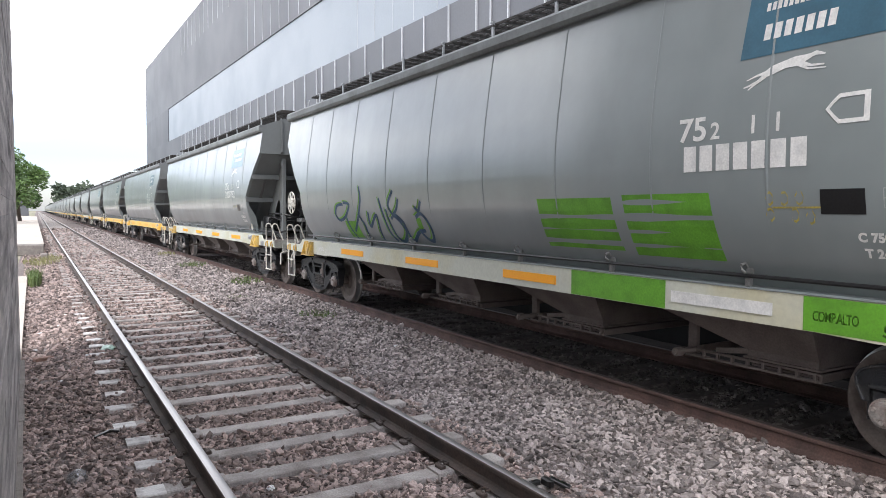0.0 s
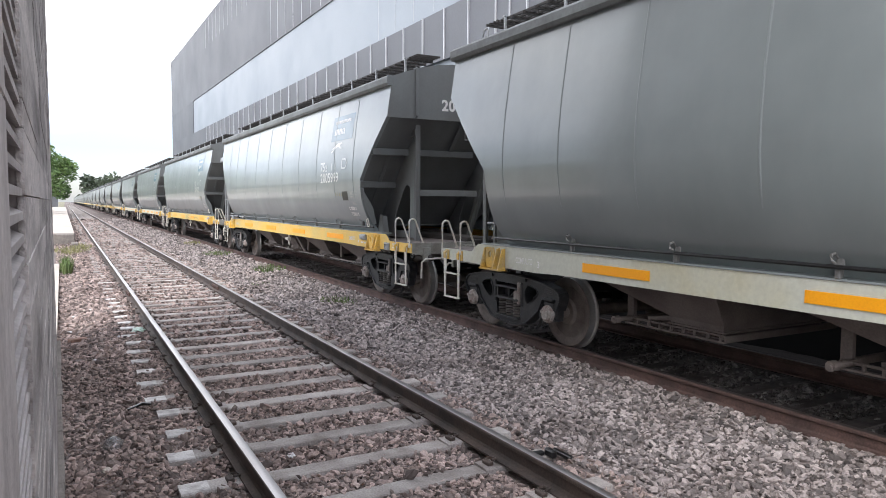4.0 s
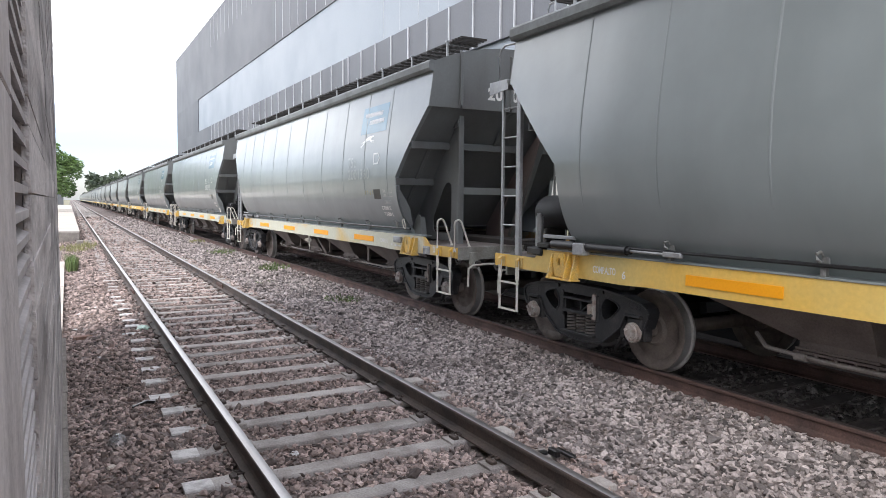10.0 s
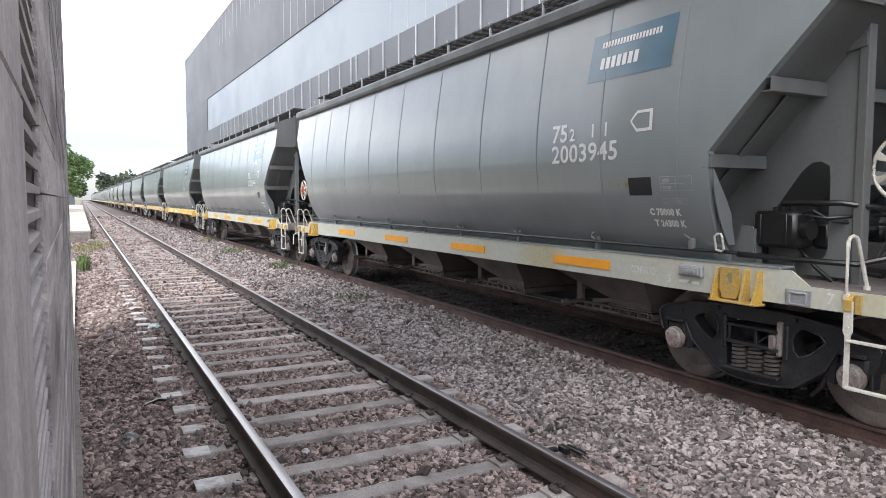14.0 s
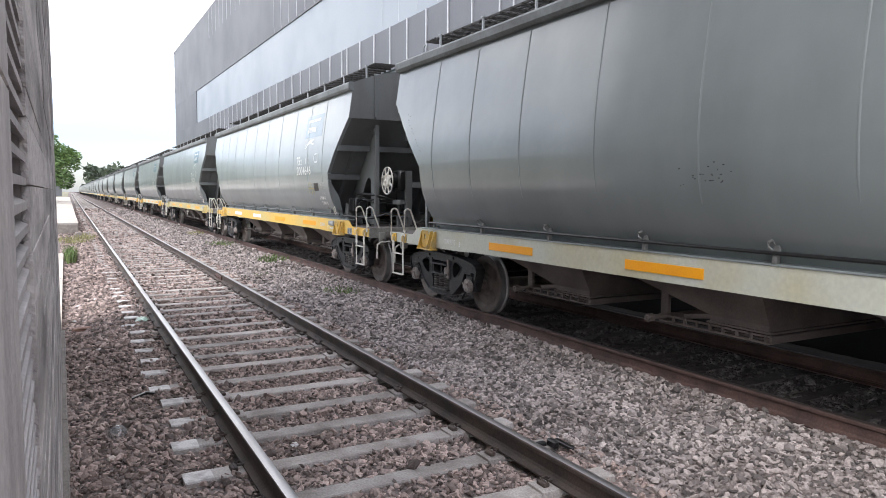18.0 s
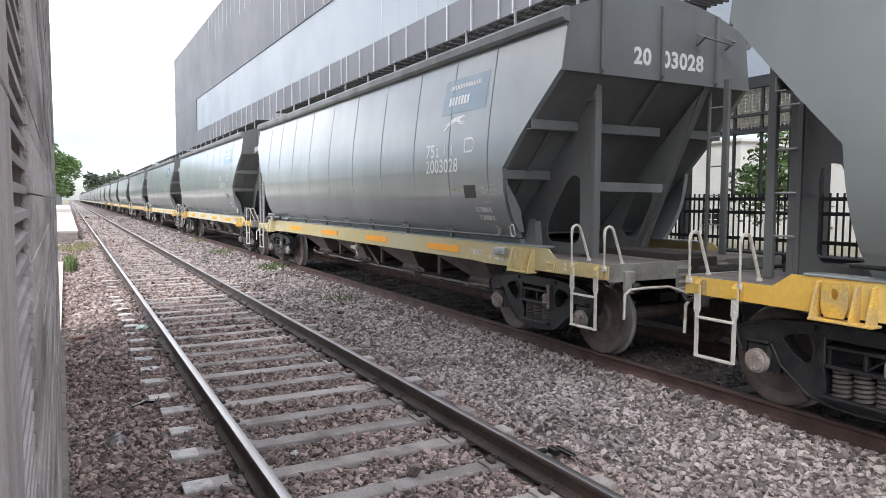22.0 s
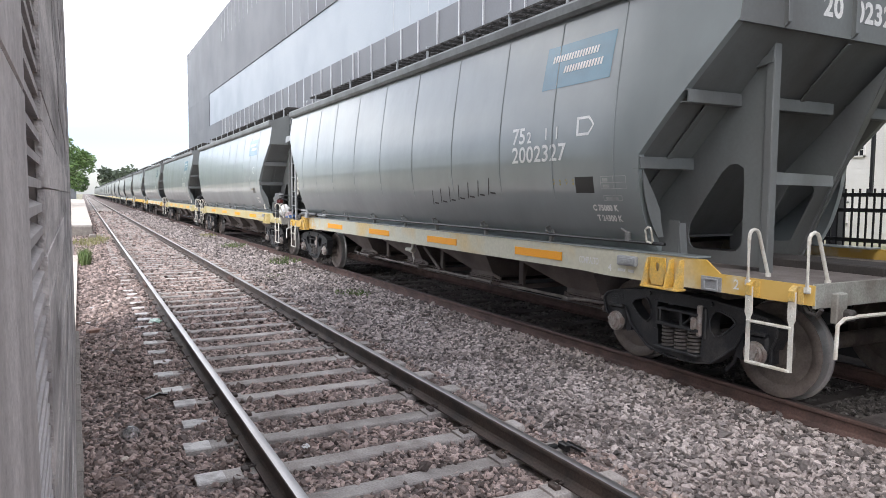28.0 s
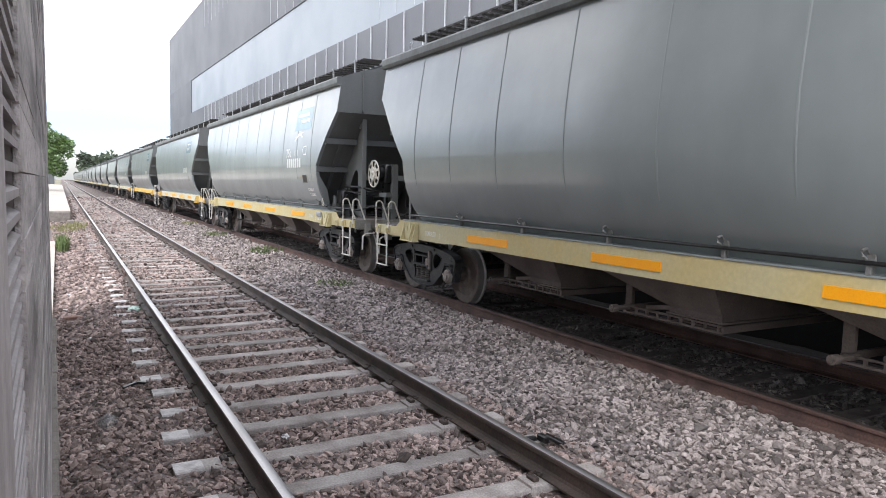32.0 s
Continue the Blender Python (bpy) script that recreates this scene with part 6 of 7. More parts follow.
        # small unreadable stencil under the label holder
        for y0, y1 in ((-5.29, -5.40), (-5.44, -5.52)):
            p("stencil_bar", lambda g: g.box((SX - 0.003, (y0 + y1) / 2, 1.0), (0.004, y0 - y1, 0.028)), "decal", key="stencil%s" % y0)
    if detail > 0:
        blue = "logo_light" if logo == "light" else "logo_dark"
        lp = p("logo_panel", lambda g: side_quad(g, -4.13, 2.945, -5.28, 3.42, -0.08), blue, label="%s painted panel with white bars" % ("light blue" if logo == "light" else "dark blue"), key="logo" + logo)

        rows = ((-4.28, -5.04, 3.235, 0.032, 0.075, -0.25), (-4.50, -5.14, 3.10, 0.032, 0.075, -0.25)) if logo == "light" else ((-4.31, -5.12, 3.275, 0.03, 0.06, -0.1), (-4.31, -4.82, 3.06, 0.055, 0.115, -0.1))
        for y0, y1, z, w_bar, h_bar, slant in rows:
            def bars(g):
                y = y0
                while y > y1:
                    side_quad(g, y, z, y - w_bar, z + h_bar, slant, 0.0065, 2, 1)
                    y -= w_bar * 1.45
            tagged(p("logo_lettering", bars, "decal", key="bars%s%s" % (logo, z), parent=lp), kind="stuff")
        p("black_panel", lambda g: side_quad(g, -4.80, 1.785, -5.10, 1.955), "black", label="small black panel")
        if detail > 1:
            strong = k in (0, 7)

            def chalk(g):
                """Loose chalk scribble of small loops in two rows."""
                rng = random.Random(60 + k)
                for row in range(2 if strong else 1):
                    for i in range(3 if strong else 4):
                        y, z, r = -4.42 - 0.075 * row * (i > 0) - 0.115 * i, 1.90 - 0.13 * row + rng.uniform(-0.01, 0.01), 0.048 if strong else 0.026
                        loop = [(y + r * 0.7 * math.cos(a + i), z + r * math.sin(a + i)) for a in (0, 0.9, 1.8, 2.7, 3.6, 4.5, 5.4 + rng.uniform(-0.4, 0.8))]
                        for (a0, b0), (a1, b1) in zip(loop, loop[1:]):
                            side_quad(g, a0, b0 - 0.009, a1, b0 + 0.009, 0, 0.003, 1, 1)
                            v = g.v[-4:]
                            g.v[-4:] = [v[0], (v[1][0], v[1][1], v[1][2] + b1 - b0), v[2], (v[3][0], v[3][1], v[3][2] + b1 - b0)]
                if strong:
                    side_quad(g, -4.44, 1.825, -4.80, 1.838, 0, 0.003, 1, 2)
            part("chalk_mark", cached("chalk_mark", chalk, "patch", key="chalk%d" % k), w, "yellow chalk scribble")
        if detail > 1:
            def hound(g):
                """A plain leaping silhouette: tapered strokes for body, head, tail and legs."""
                limbs = [[(-4.30, 2.80, 0.05), (-4.42, 2.845, 0.085), (-4.55, 2.875, 0.075), (-4.66, 2.885, 0.095), (-4.76, 2.90, 0.06), (-4.84, 2.92, 0.03)],
                         [(-4.78, 2.905, 0.035), (-4.86, 2.925, 0.042), (-4.95, 2.905, 0.014)], [(-4.33, 2.83, 0.03), (-4.24, 2.815, 0.02), (-4.13, 2.785, 0.010)],
                         [(-4.36, 2.82, 0.05), (-4.27, 2.765, 0.03), (-4.17, 2.735, 0.02), (-4.10, 2.72, 0.012)], [(-4.34, 2.80, 0.04), (-4.24, 2.745, 0.022), (-4.15, 2.695, 0.012)],
                         [(-4.70, 2.865, 0.05), (-4.82, 2.825, 0.022), (-4.95, 2.815, 0.014)], [(-4.68, 2.86, 0.04), (-4.79, 2.80, 0.02), (-4.97, 2.785, 0.010)]]
                for limb in limbs:
                    vs, fs = [], []
                    for i, (y, z, w) in enumerate([(-4.50 + 0.72 * (y + 4.54), 2.80 + 0.8 * (z - 2.81), 0.75 * w) for y, z, w in limb]):
                        a, b = limb[max(i - 1, 0)], limb[min(i + 1, len(limb) - 1)]
                        d = Vector((0.9 * (b[0] - a[0]), b[1] - a[1])).normalized()
                        for e in (-0.5, 0.5):
                            yy, zz = y - d.y * w * e, z + d.x * w * e
                            vs.append((-(hw(zz) + 0.0042 + 0.0001 * limbs.index(limb)), yy, zz))
                    fs = [(2 * i, 2 * i + 1, 2 * i + 3, 2 * i + 2) for i in range(len(limb) - 1)]
                    g.add(vs, fs)
            if k not in (5, 9, 10, 11):
                p("running_mark", hound, "decal", label="white painted running emblem")

            def tag_outline(g):
                loop = [(-4.83, 2.49), (-4.87, 2.54), (-4.92, 2.585), (-5.12, 2.585), (-5.12, 2.385), (-4.92, 2.385), (-4.87, 2.44)]
                if lead == "H":
                    loop = [(-9.95 - a, b) for a, b in loop]
                c = (sum(a for a, b in loop) / len(loop), sum(b for a, b in loop) / len(loop))
                inner = [(c[0] + (a - c[0]) * 0.78, c[1] + (b - c[1]) * 0.72) for a, b in loop]
                n = len(loop)
                g.add([(-(hw(z) + 0.0042), y, z) for y, z in loop + inner], [(i, (i + 1) % n, (i + 1) % n + n, i + n) for i in range(n)])
            p("tag_mark", tag_outline, "decal", label="white tag outline", key="tag" + lead)

            def tables(g):
                for y0, z0, y1, z1 in ((-5.21, 1.825, -5.58, 1.95), (-5.23, 1.705, -5.50, 1.755)):
                    for a, b in ((z0, z0 + 0.006), (z1, z1 + 0.006)) + (((z0 + z1) / 2, (z0 + z1) / 2 + 0.006),) * (y1 < -5.55):
                        side_quad(g, y0, a, y1, b, 0, 0.004, 1, 2)
                    for a in (y0, (y0 + y1) / 2, y1):
                        side_quad(g, a, z0, a - 0.006, z1, 0, 0.004, 2, 1)
                side_quad(g, -5.24, 1.90, -5.32, 1.935, 0, 0.0045, 1, 1)
                side_quad(g, -5.24, 1.84, -5.34, 1.87, 0, 0.0045, 1, 1)
                side_quad(g, -5.27, 1.715, -5.45, 1.745, 0, 0.0045, 1, 1)
            p("data_table", tables, "decal_faint", label="small white stencilled data table")
            part("load_limit", lettering("load", "C 75000 K", 0.056, -5.03, 1.605, 1.05, bold=0.075), w, "white stencilled lettering")
            part("tare", lettering("tare", "T 24300 K", 0.056, -5.06, 1.50, 1.05, bold=0.075), w, "white stencilled lettering")
            ink, dy = "decal_faint" if k in (4, 11) else "decal", -0.12 if k == 8 else 0.0
            for key, words, size, y0, z0, run in (("class75", "75", 0.18, -3.60, 2.37, 0.27), ("class2", "2", 0.125, -3.91, 2.37, 0.0), ("class11", "1  1", 0.13, -4.24, 2.385, 0.0)):
                part("class_mark", lettering(key + str(dy), words, size, y0 + (0.0 if "11" in key else dy), z0, bold=0.03, width=run, paint=ink), w, "white stencilled lettering")

            for words, h, y0, z0, squeeze in (("COMP.ALTO", 0.07, -4.66, 1.02, 0.62), ("5" if lead == "W" else "4", 0.07, -5.14, 0.975, 1.1), ("7" if lead == "W" else "2", 0.08, -6.72, 0.975, 1.0),
                                              ("COMP.ALTO", 0.07, 5.52, 1.01, 0.66), ("6" if lead == "H" else "3", 0.075, 5.08, 0.985, 1.0)):
                def comp(g):
                    vs, fs = text_mesh(words, h, 0.9, 0.03)
                    g.add([(SX - 0.004, y0 - u * squeeze, z0 + v) for u, v in vs], fs)
                p("sill_lettering", comp, "decal", key="comp%s%s" % (words, y0), label="white stencilled sill lettering")
        if number:
            part("wagon_number", lettering("n" + number, number, 0.182, -3.60 + (-0.12 if k == 8 else 0.0), 2.145, 1.04, bold=0.022, width=0.95 if k == 8 else 1.06, paint="decal_faint" if k in (4, 11) else "decal"), w, "white stencilled wagon number")
            if detail > 1:
                part("end_number", end_lettering("e20", "20", 0.18, -0.485, 3.345), w, "white stencilled lettering", BODY)
                part("end_number", end_lettering("e" + number, number[2:], 0.18, -0.035, 3.345), w, "white stencilled lettering", BODY)
        else:
            def number_bars(g):
                for i in range(7):
                    side_quad(g, -3.66 - 0.155 * i, 2.12, -3.78 - 0.155 * i, 2.325, 0, 0.004, 1, 1)
            tagged(p("wagon_number", number_bars, "decal", label="white stencilled number, unreadable"), kind="stuff")
    return w


# lead end, sill, logo and number of each wagon, in the order in which they pass
TRAIN = [
    ("W", "sill_cream", "dark", ""), ("W", "sill_cream", "light", "2000792"), ("H", "sill_yellow", "dark", "2005999"), ("H", "sill_yellow", "dark", "2004083"),
    ("H", "sill_mixed", "light", "2001360"), ("W", "sill_cream", "dark", "2003945"), ("W", "sill_cream", "light", "2000644"), ("W", "sill_yellow", "dark", "2004646"),
    ("H", "sill_olive", "dark", "2003028"), ("H", "sill_mixed", "light", "2002780"), ("H", "sill_mixed", "light", "2002327"), ("W", "sill_olive", "light", "2002947"),
    ("W", "sill_olive", "light", ""), ("H", "sill_mixed", "dark", ""), ("H", "sill_yellow", "light", "")]
WHEELS = {}
WAGONS = []
rng_train = random.Random(21)
for k in range(-1, 34):
    if k < 0:
        lead_end, sill_kind, logo_kind, number_text = "H", "sill_mixed", "dark", ""
    elif k < len(TRAIN):
        lead_end, sill_kind, logo_kind, number_text = TRAIN[k]
    else:
        lead_end, sill_kind = rng_train.choice("WH"), rng_train.choice(("sill_mixed", "sill_olive", "sill_cream", "sill_cream"))
        logo_kind, number_text = rng_train.choice(("light", "dark")), ""
    WAGONS.append((k, make_wagon(k, lead_end, sill_kind, logo_kind, number_text, 2 if -1 <= k <= 12 else 1 if k <= 15 else 0)))


# ---- trees ----
def leaf_cloud(g, rng, blobs, count, size):
    """Small leaf sprays scattered through lumpy clumps."""
    for _ in range(count):
        c, r = rng.choice(blobs)
        while True:
            d = Vector((rng.uniform(-1, 1), rng.uniform(-1, 1), rng.uniform(-1, 1)))
            if 0.25 < d.length < 1:
                break
        p = Vector(c) + d * r
        s = size * rng.uniform(0.6, 1.4)
        u = Vector((rng.uniform(-1, 1), rng.uniform(-1, 1), rng.uniform(-0.6, 0.6))).normalized()
        w = u.cross(Vector((rng.uniform(-1, 1), rng.uniform(-1, 1), rng.uniform(-1, 1)))).normalized()
        g.add([p - u * s, p + w * s * 0.5, p + u * s, p - w * s * 0.45], [(0, 1, 2, 3)])


def make_tree(name, at, height, spread, seed, label, leaves=7500, size=0.24, leaf="leaf"):
    rng = random.Random(seed)
    t = thing(name, label, "tree", group="trees beside the line", m=pose(*at))
    g = Geo()
    trunk = [Vector((0, 0, -0.3))]
    for i in range(5):
        trunk.append(Vector((rng.uniform(-0.3, 0.3), rng.uniform(-0.3, 0.3), height * 0.13 * (i + 1))))
    for i in range(5):
        g.cyl(trunk[i], trunk[i + 1], 0.035 * height * (1 - 0.15 * i), 8, 0.035 * height * (0.85 - 0.15 * i))
    blobs = []
    for i in range(14):
        a = rng.uniform(0, 2 * math.pi)
        r = spread * rng.uniform(0.2, 0.75)
        z = height * rng.uniform(0.32, 0.86)
        r *= 1.15 - 0.6 * abs(z / height - 0.5)
        c = (r * math.cos(a), r * math.sin(a), z)
        blobs.append((c, spread * rng.uniform(0.28, 0.46)))
        g.cyl(trunk[rng.randint(2, 5)], c, 0.012 * height, 5, 0.004 * height)
    part("trunk", g.mesh("trunk", "bark"), t)
    g = Geo()
    leaf_cloud(g, rng, blobs, leaves, size)
    part("crown", g.mesh("crown", leaf), t)


make_tree("tree", (-4.6, 96, 0), 9.8, 4.6, 3, "broad green tree beside the line")
make_tree("tree", (-1.9, 112, 0), 8.4, 4.0, 8, "broad green tree beside the line")
make_tree("tree", (-9.5, 118, 0), 12.5, 5.0, 14, "tall green tree beside the line")
make_tree("tree", (-14.5, 132, 0), 12.0, 6.0, 15, "tall green tree beside the line")
make_tree("shrub", (27.5, 20.0, -0.5), 6.0, 2.6, 31, "loose leafy tree before a white house", leaves=1500, size=0.17)
# the wooded side of the line, which shows in the paint of the wagons
for i, (x, y, h, s) in enumerate(((-58, 30, 7, 5), (-64, 44, 8, 6), (-56, 57, 6, 5), (-62, 72, 8, 6.5), (-57, 88, 7, 5.5), (-66, 106, 8, 7), (-60, 126, 7, 6), (-59, 16, 6, 5), (-62, 150, 8, 7), (-63, 180, 8, 8))):
    make_tree("tree", (x, y, 0), h, s, 40 + i, "green tree on the open side of the line", leaves=900, size=0.8)

rng = random.Random(77)
g = Geo()
blobs = [((rng.uniform(10, 52), 430 + rng.uniform(-30, 30), rng.uniform(2, 5) + 8.5 * max(0, 1 - abs((i % 40) - 20) / 20)), rng.uniform(3, 5)) for i in range(70)]
leaf_cloud(g, rng, blobs, 5200, 1.5)
single("far_woods", g.mesh("far_woods", "leaf_far"), "low dark green woods on the horizon", "woods", kind="stuff")
g = Geo()
blobs = [((rng.uniform(-260, -8), 380 + rng.uniform(-40, 40), rng.uniform(1, 6)), rng.uniform(4, 7)) for i in range(70)]
leaf_cloud(g, rng, blobs, 4200, 2.2)
single("horizon_woods", g.mesh("horizon_woods", "leaf_far"), "low dark green woods on the horizon", "woods", kind="stuff")

# small pale station buildings far down the line
for x, y, w, d, h in ((-4.5, 240, 5, 10, 3.6),):
    hut = thing("station_hut", "small pale station building far down the line", "building", m=pose(x, y, 0))
    part("wall", Geo().box((0, 0, h / 2), (w, d, h)).mesh("wall", "facade"), hut)
    part("roof", Geo().prism([(-w / 2 - 0.5, h), (0, h + 1.2), (w / 2 + 0.5, h)], 1, -d / 2 - 0.4, d / 2 + 0.4).mesh("roof", "facade"), hut)
    part("door", Geo().box((0, -d / 2 - 0.02, 1.05), (1.0, 0.04, 2.1)).mesh("door", "frame"), hut)


# ---- weeds ----
def make_weeds(name, at, rx, ry, h, blades, seed, leaf, label):
    rng = random.Random(seed)
    g = Geo()
    for _ in range(blades):
        a, r = rng.uniform(0, 2 * math.pi), rng.random() ** 0.7
        x, y = rx * r * math.cos(a), ry * r * math.sin(a)
        hh, lean, d = h * rng.uniform(0.35, 1.0), rng.uniform(0.1, 0.7), rng.uniform(0, 2 * math.pi)
        ux, uy = math.cos(d), math.sin(d)
        w = rng.uniform(0.006, 0.014)
        z = ground_z(at[0] + x, at[1] + y) - at[2]
        b, m, t = Vector((x, y, z)), Vector((x + ux * lean * hh * 0.3, y + uy * lean * hh * 0.3, z + hh * 0.6)), Vector((x + ux * lean * hh, y + uy * lean * hh, z + hh))
        s = Vector((-uy, ux, 0)) * w
        g.add([b - s, b + s, m + s * 0.8, m - s * 0.8, t], [(0, 1, 2, 3), (3, 2, 4)])
    single(name, g.mesh(name, leaf), label, "weeds", kind="stuff", m=pose(*at))


make_weeds("weeds", (5.02, 19.4, -0.2), 0.42, 0.75, 0.15, 300, 1, "grass", "low green weeds growing in ballast")
make_weeds("weeds", (4.66, 12.75, -0.2), 0.36, 0.50, 0.09, 230, 2, "grass", "low green weeds growing in ballast")
make_weeds("weeds", (4.84, 26.1, -0.2), 0.5, 1.1, 0.15, 260, 3, "grass", "low green weeds growing in ballast")
make_weeds("weeds", (5.0, 33.0, -0.2), 0.35, 1.0, 0.14, 240, 6, "dry", "low dry weeds growing in ballast")
make_weeds("weeds", (-0.02, 22.6, -0.3), 0.16, 1.2, 0.50, 420, 4, "grass", "tall bright green weeds beside the paving")
make_weeds("weeds", (0.25, 31.5, -0.3), 0.7, 2.6, 0.22, 620, 5, "dry", "dry yellowish weeds at the platform end")
make_weeds("weeds", (4.0, 16.2, -0.2), 0.25, 0.4, 0.06, 90, 7, "grass", "low green weeds growing in ballast")

# ---- litter beside the track ----
def crumpled(g, c, r, seed, n=30, m=18, crease=1.0):
    """A lump of creased cloth or film with sharp folds."""
    vs, fs = [], []
    for j in range(m + 1):
        for i in range(n):
            a, b = 2 * math.pi * i / n, math.pi * j / m
            d = Vector((math.cos(a) * math.sin(b), math.sin(a) * math.sin(b), math.cos(b)))
            k = 1 + crease * 0.40 * rough_noise(d.x * 2.2 + seed, d.y * 2.2, d.z * 2.2) + 0.24 * abs(rough_noise(d.x * 4.6, d.y * 4.6 + seed, d.z * 4.6)) - 0.10
            k += 0.12 * rough_noise(d.x * 11, d.y * 11, d.z * 11 + seed)
            vs.append((c[0] + d.x * r[0] * k, c[1] + d.y * r[1] * k, c[2] + d.z * r[2] * k))
    for j in range(m):
        for i in range(n):
            fs.append((j * n + i, j * n + (i + 1) % n, (j + 1) * n + (i + 1) % n, (j + 1) * n + i))
    g.add(vs, fs)


g = Geo()
crumpled(g, (0.90, 11.08, -0.17), (0.09, 0.17, 0.045), 3)
single("plastic_bag", g.mesh("plastic_bag", "bag_green", True, 70), "crumpled pale green plastic bag beside the rail", "litter")
g = Geo().box((0.10, 11.22, -0.27), (0.24, 0.12, 0.07), 0.012, Matrix.Rotation(0.4, 3, "Z"))
single("brick", g.mesh("brick", "brick"), "loose pinkish brick lying on the ballast", "brick")
g = Geo()
for j in range(7):
    for i in range(16):
        a, b = 2 * math.pi * i / 16, 0.5 * math.pi * j / 6
        k = 0.086 * (1 + 0.06 * (i % 2))
        g.v.append((0.285 + k * math.cos(a) * math.cos(b), 6.07 + k * math.sin(a) * math.cos(b), -0.26 + 0.11 * math.sin(b)))
for j in range(6):
    for i in range(16):
        g.f.append((j * 16 + i, j * 16 + (i + 1) % 16, (j + 1) * 16 + (i + 1) % 16, (j + 1) * 16 + i))
        g.m.append(0)
single("plastic_cup", g.mesh("plastic_cup", "clear", True, 60), "clear ribbed plastic cup upturned on the ballast", "litter")
g = Geo().box((3.20, 4.12, -0.155), (0.05, 0.11, 0.06), 0.015).beam((3.22, 4.12, -0.13), (3.31, 4.0, -0.18), 0.05, 0.03, 0.01).box((3.13, 4.18, -0.17), (0.09, 0.05, 0.04), 0.01)
single("iron_shoe", g.mesh("iron_shoe", "black"), "black broken iron shoe beside the rail", "scrap")
rng = random.Random(9)
for i in range(26):
    x, y = rng.choice((rng.uniform(0.0, 0.7), rng.uniform(3.3, 5.0), rng.uniform(1.3, 2.6))), rng.uniform(5, 26)
    g = Geo()
    crumpled(g, (x, y, ground_z(x, y) + 0.02), (rng.uniform(0.018, 0.04), rng.uniform(0.018, 0.045), 0.014), i)
    single("paper_scrap", g.mesh("paper_scrap", rng.choice(("bag", "pale", "kerb"))), "small pale scrap lying on the ballast", "litter", group="scraps on the ballast")
g = Geo().beam((0.46, 6.98, -0.20), (0.60, 7.04, -0.17), 0.03, 0.02).beam((0.58, 7.03, -0.17), (0.66, 7.0, -0.18), 0.025, 0.02)
single("plastic_strip", g.mesh("plastic_strip", "black"), "dark bent strip lying on the ballast", "litter")


# ---- spray paint on some wagons ----
def stroke(g, pts, width, lift=0.0045):
    """A sprayed line of varying width on the side, through points of (y, z)."""
    for (y0, z0), (y1, z1) in zip(pts, pts[1:]):
        d = Vector((y1 - y0, z1 - z0))
        if d.length < 1e-4:
            continue
        n = Vector((-d.y, d.x)).normalized() * width / 2
        e = d.normalized() * width * 0.35
        q = [(y0 - e.x + n.x, z0 - e.y + n.y), (y1 + e.x + n.x, z1 + e.y + n.y), (y1 + e.x - n.x, z1 + e.y - n.y), (y0 - e.x - n.x, z0 - e.y - n.y)]
        g.add([(-(hw(z) + lift), y, z) for y, z in q], [(0, 1, 2, 3)])


def scrawl(rng, y, z, w, h, n=9):
    """A loose looping line."""
    pts = []
    a = rng.uniform(0, 6)
    for i in range(n * 3):
        f = i / (n * 3 - 1)
        pts.append((y - w * f + 0.3 * w / 3 * math.sin(a + 5 * f), z + h * (0.5 + 0.5 * math.sin(a + 2 * math.pi * f * rng.uniform(0.95, 1.05)))))
    return pts


WAGON = dict(WAGONS)


def paint(k, name, material, label, make):
    g = Geo()
    make(g)
    part(name, g.mesh(name, material), WAGON[k], label)


def smooth(pts, n=6):
    """A rounded line through the points."""
    out = []
    for i in range(len(pts) - 1):
        p0, p1, p2, p3 = (Vector(pts[min(max(j, 0), len(pts) - 1)]) for j in (i - 1, i, i + 1, i + 2))
        for k in range(n):
            f = k / n
            out.append(tuple(0.5 * ((2 * p1) + (p2 - p0) * f + (2 * p0 - 5 * p1 + 4 * p2 - p3) * f ** 2 + (3 * p1 - p0 - 3 * p2 + p3) * f ** 3)))
    return out + [tuple(pts[-1])]


LOOPS = [
    [(3.75, 1.91), (4.01, 1.88), (4.14, 1.72), (3.99, 1.63), (3.68, 1.71), (3.46, 1.9), (3.69, 1.94)], [(3.68, 1.71), (3.64, 1.51), (3.57, 1.33)],
    [(2.99, 2.18), (2.96, 1.98), (3.15, 1.7), (3.48, 1.45)], [(3.13, 1.73), (2.99, 1.56), (3.02, 1.35)], [(2.72, 1.76), (2.76, 1.54), (2.42, 1.73), (2.46, 1.44), (2.5, 1.34)],
    [(2.25, 1.98), (2.17, 1.76), (2.11, 1.45), (2.02, 1.34)]]
LOOPS_2 = [
    [(2.04, 1.81), (1.99, 1.61), (1.92, 1.38), (1.76, 1.34), (1.55, 1.48), (1.65, 1.64), (1.85, 1.76), (1.93, 1.9), (1.76, 2.09)], [(1.9, 1.68), (1.67, 1.83), (1.59, 1.96)],
    [(1.79, 1.76), (1.54, 1.62), (1.45, 1.36), (1.15, 1.49), (0.95, 1.52)], [(0.91, 1.92), (0.99, 1.8), (1.08, 1.84)], [(1.1, 1.71), (0.95, 1.76), (0.81, 1.67), (0.75, 1.51), (0.84, 1.38), (0.99, 1.41), (1.1, 1.52)]]
for loop in LOOPS + LOOPS_2:
    paint(0, "graffiti_line", "g_blue", "looping blue sprayed line", lambda g: stroke(g, smooth(loop), 0.05))
    paint(0, "graffiti_line", "g_green", "thin green sprayed edge line", lambda g: stroke(g, smooth([(a + 0.05, b + 0.03) for a, b in loop]), 0.03, 0.0035))
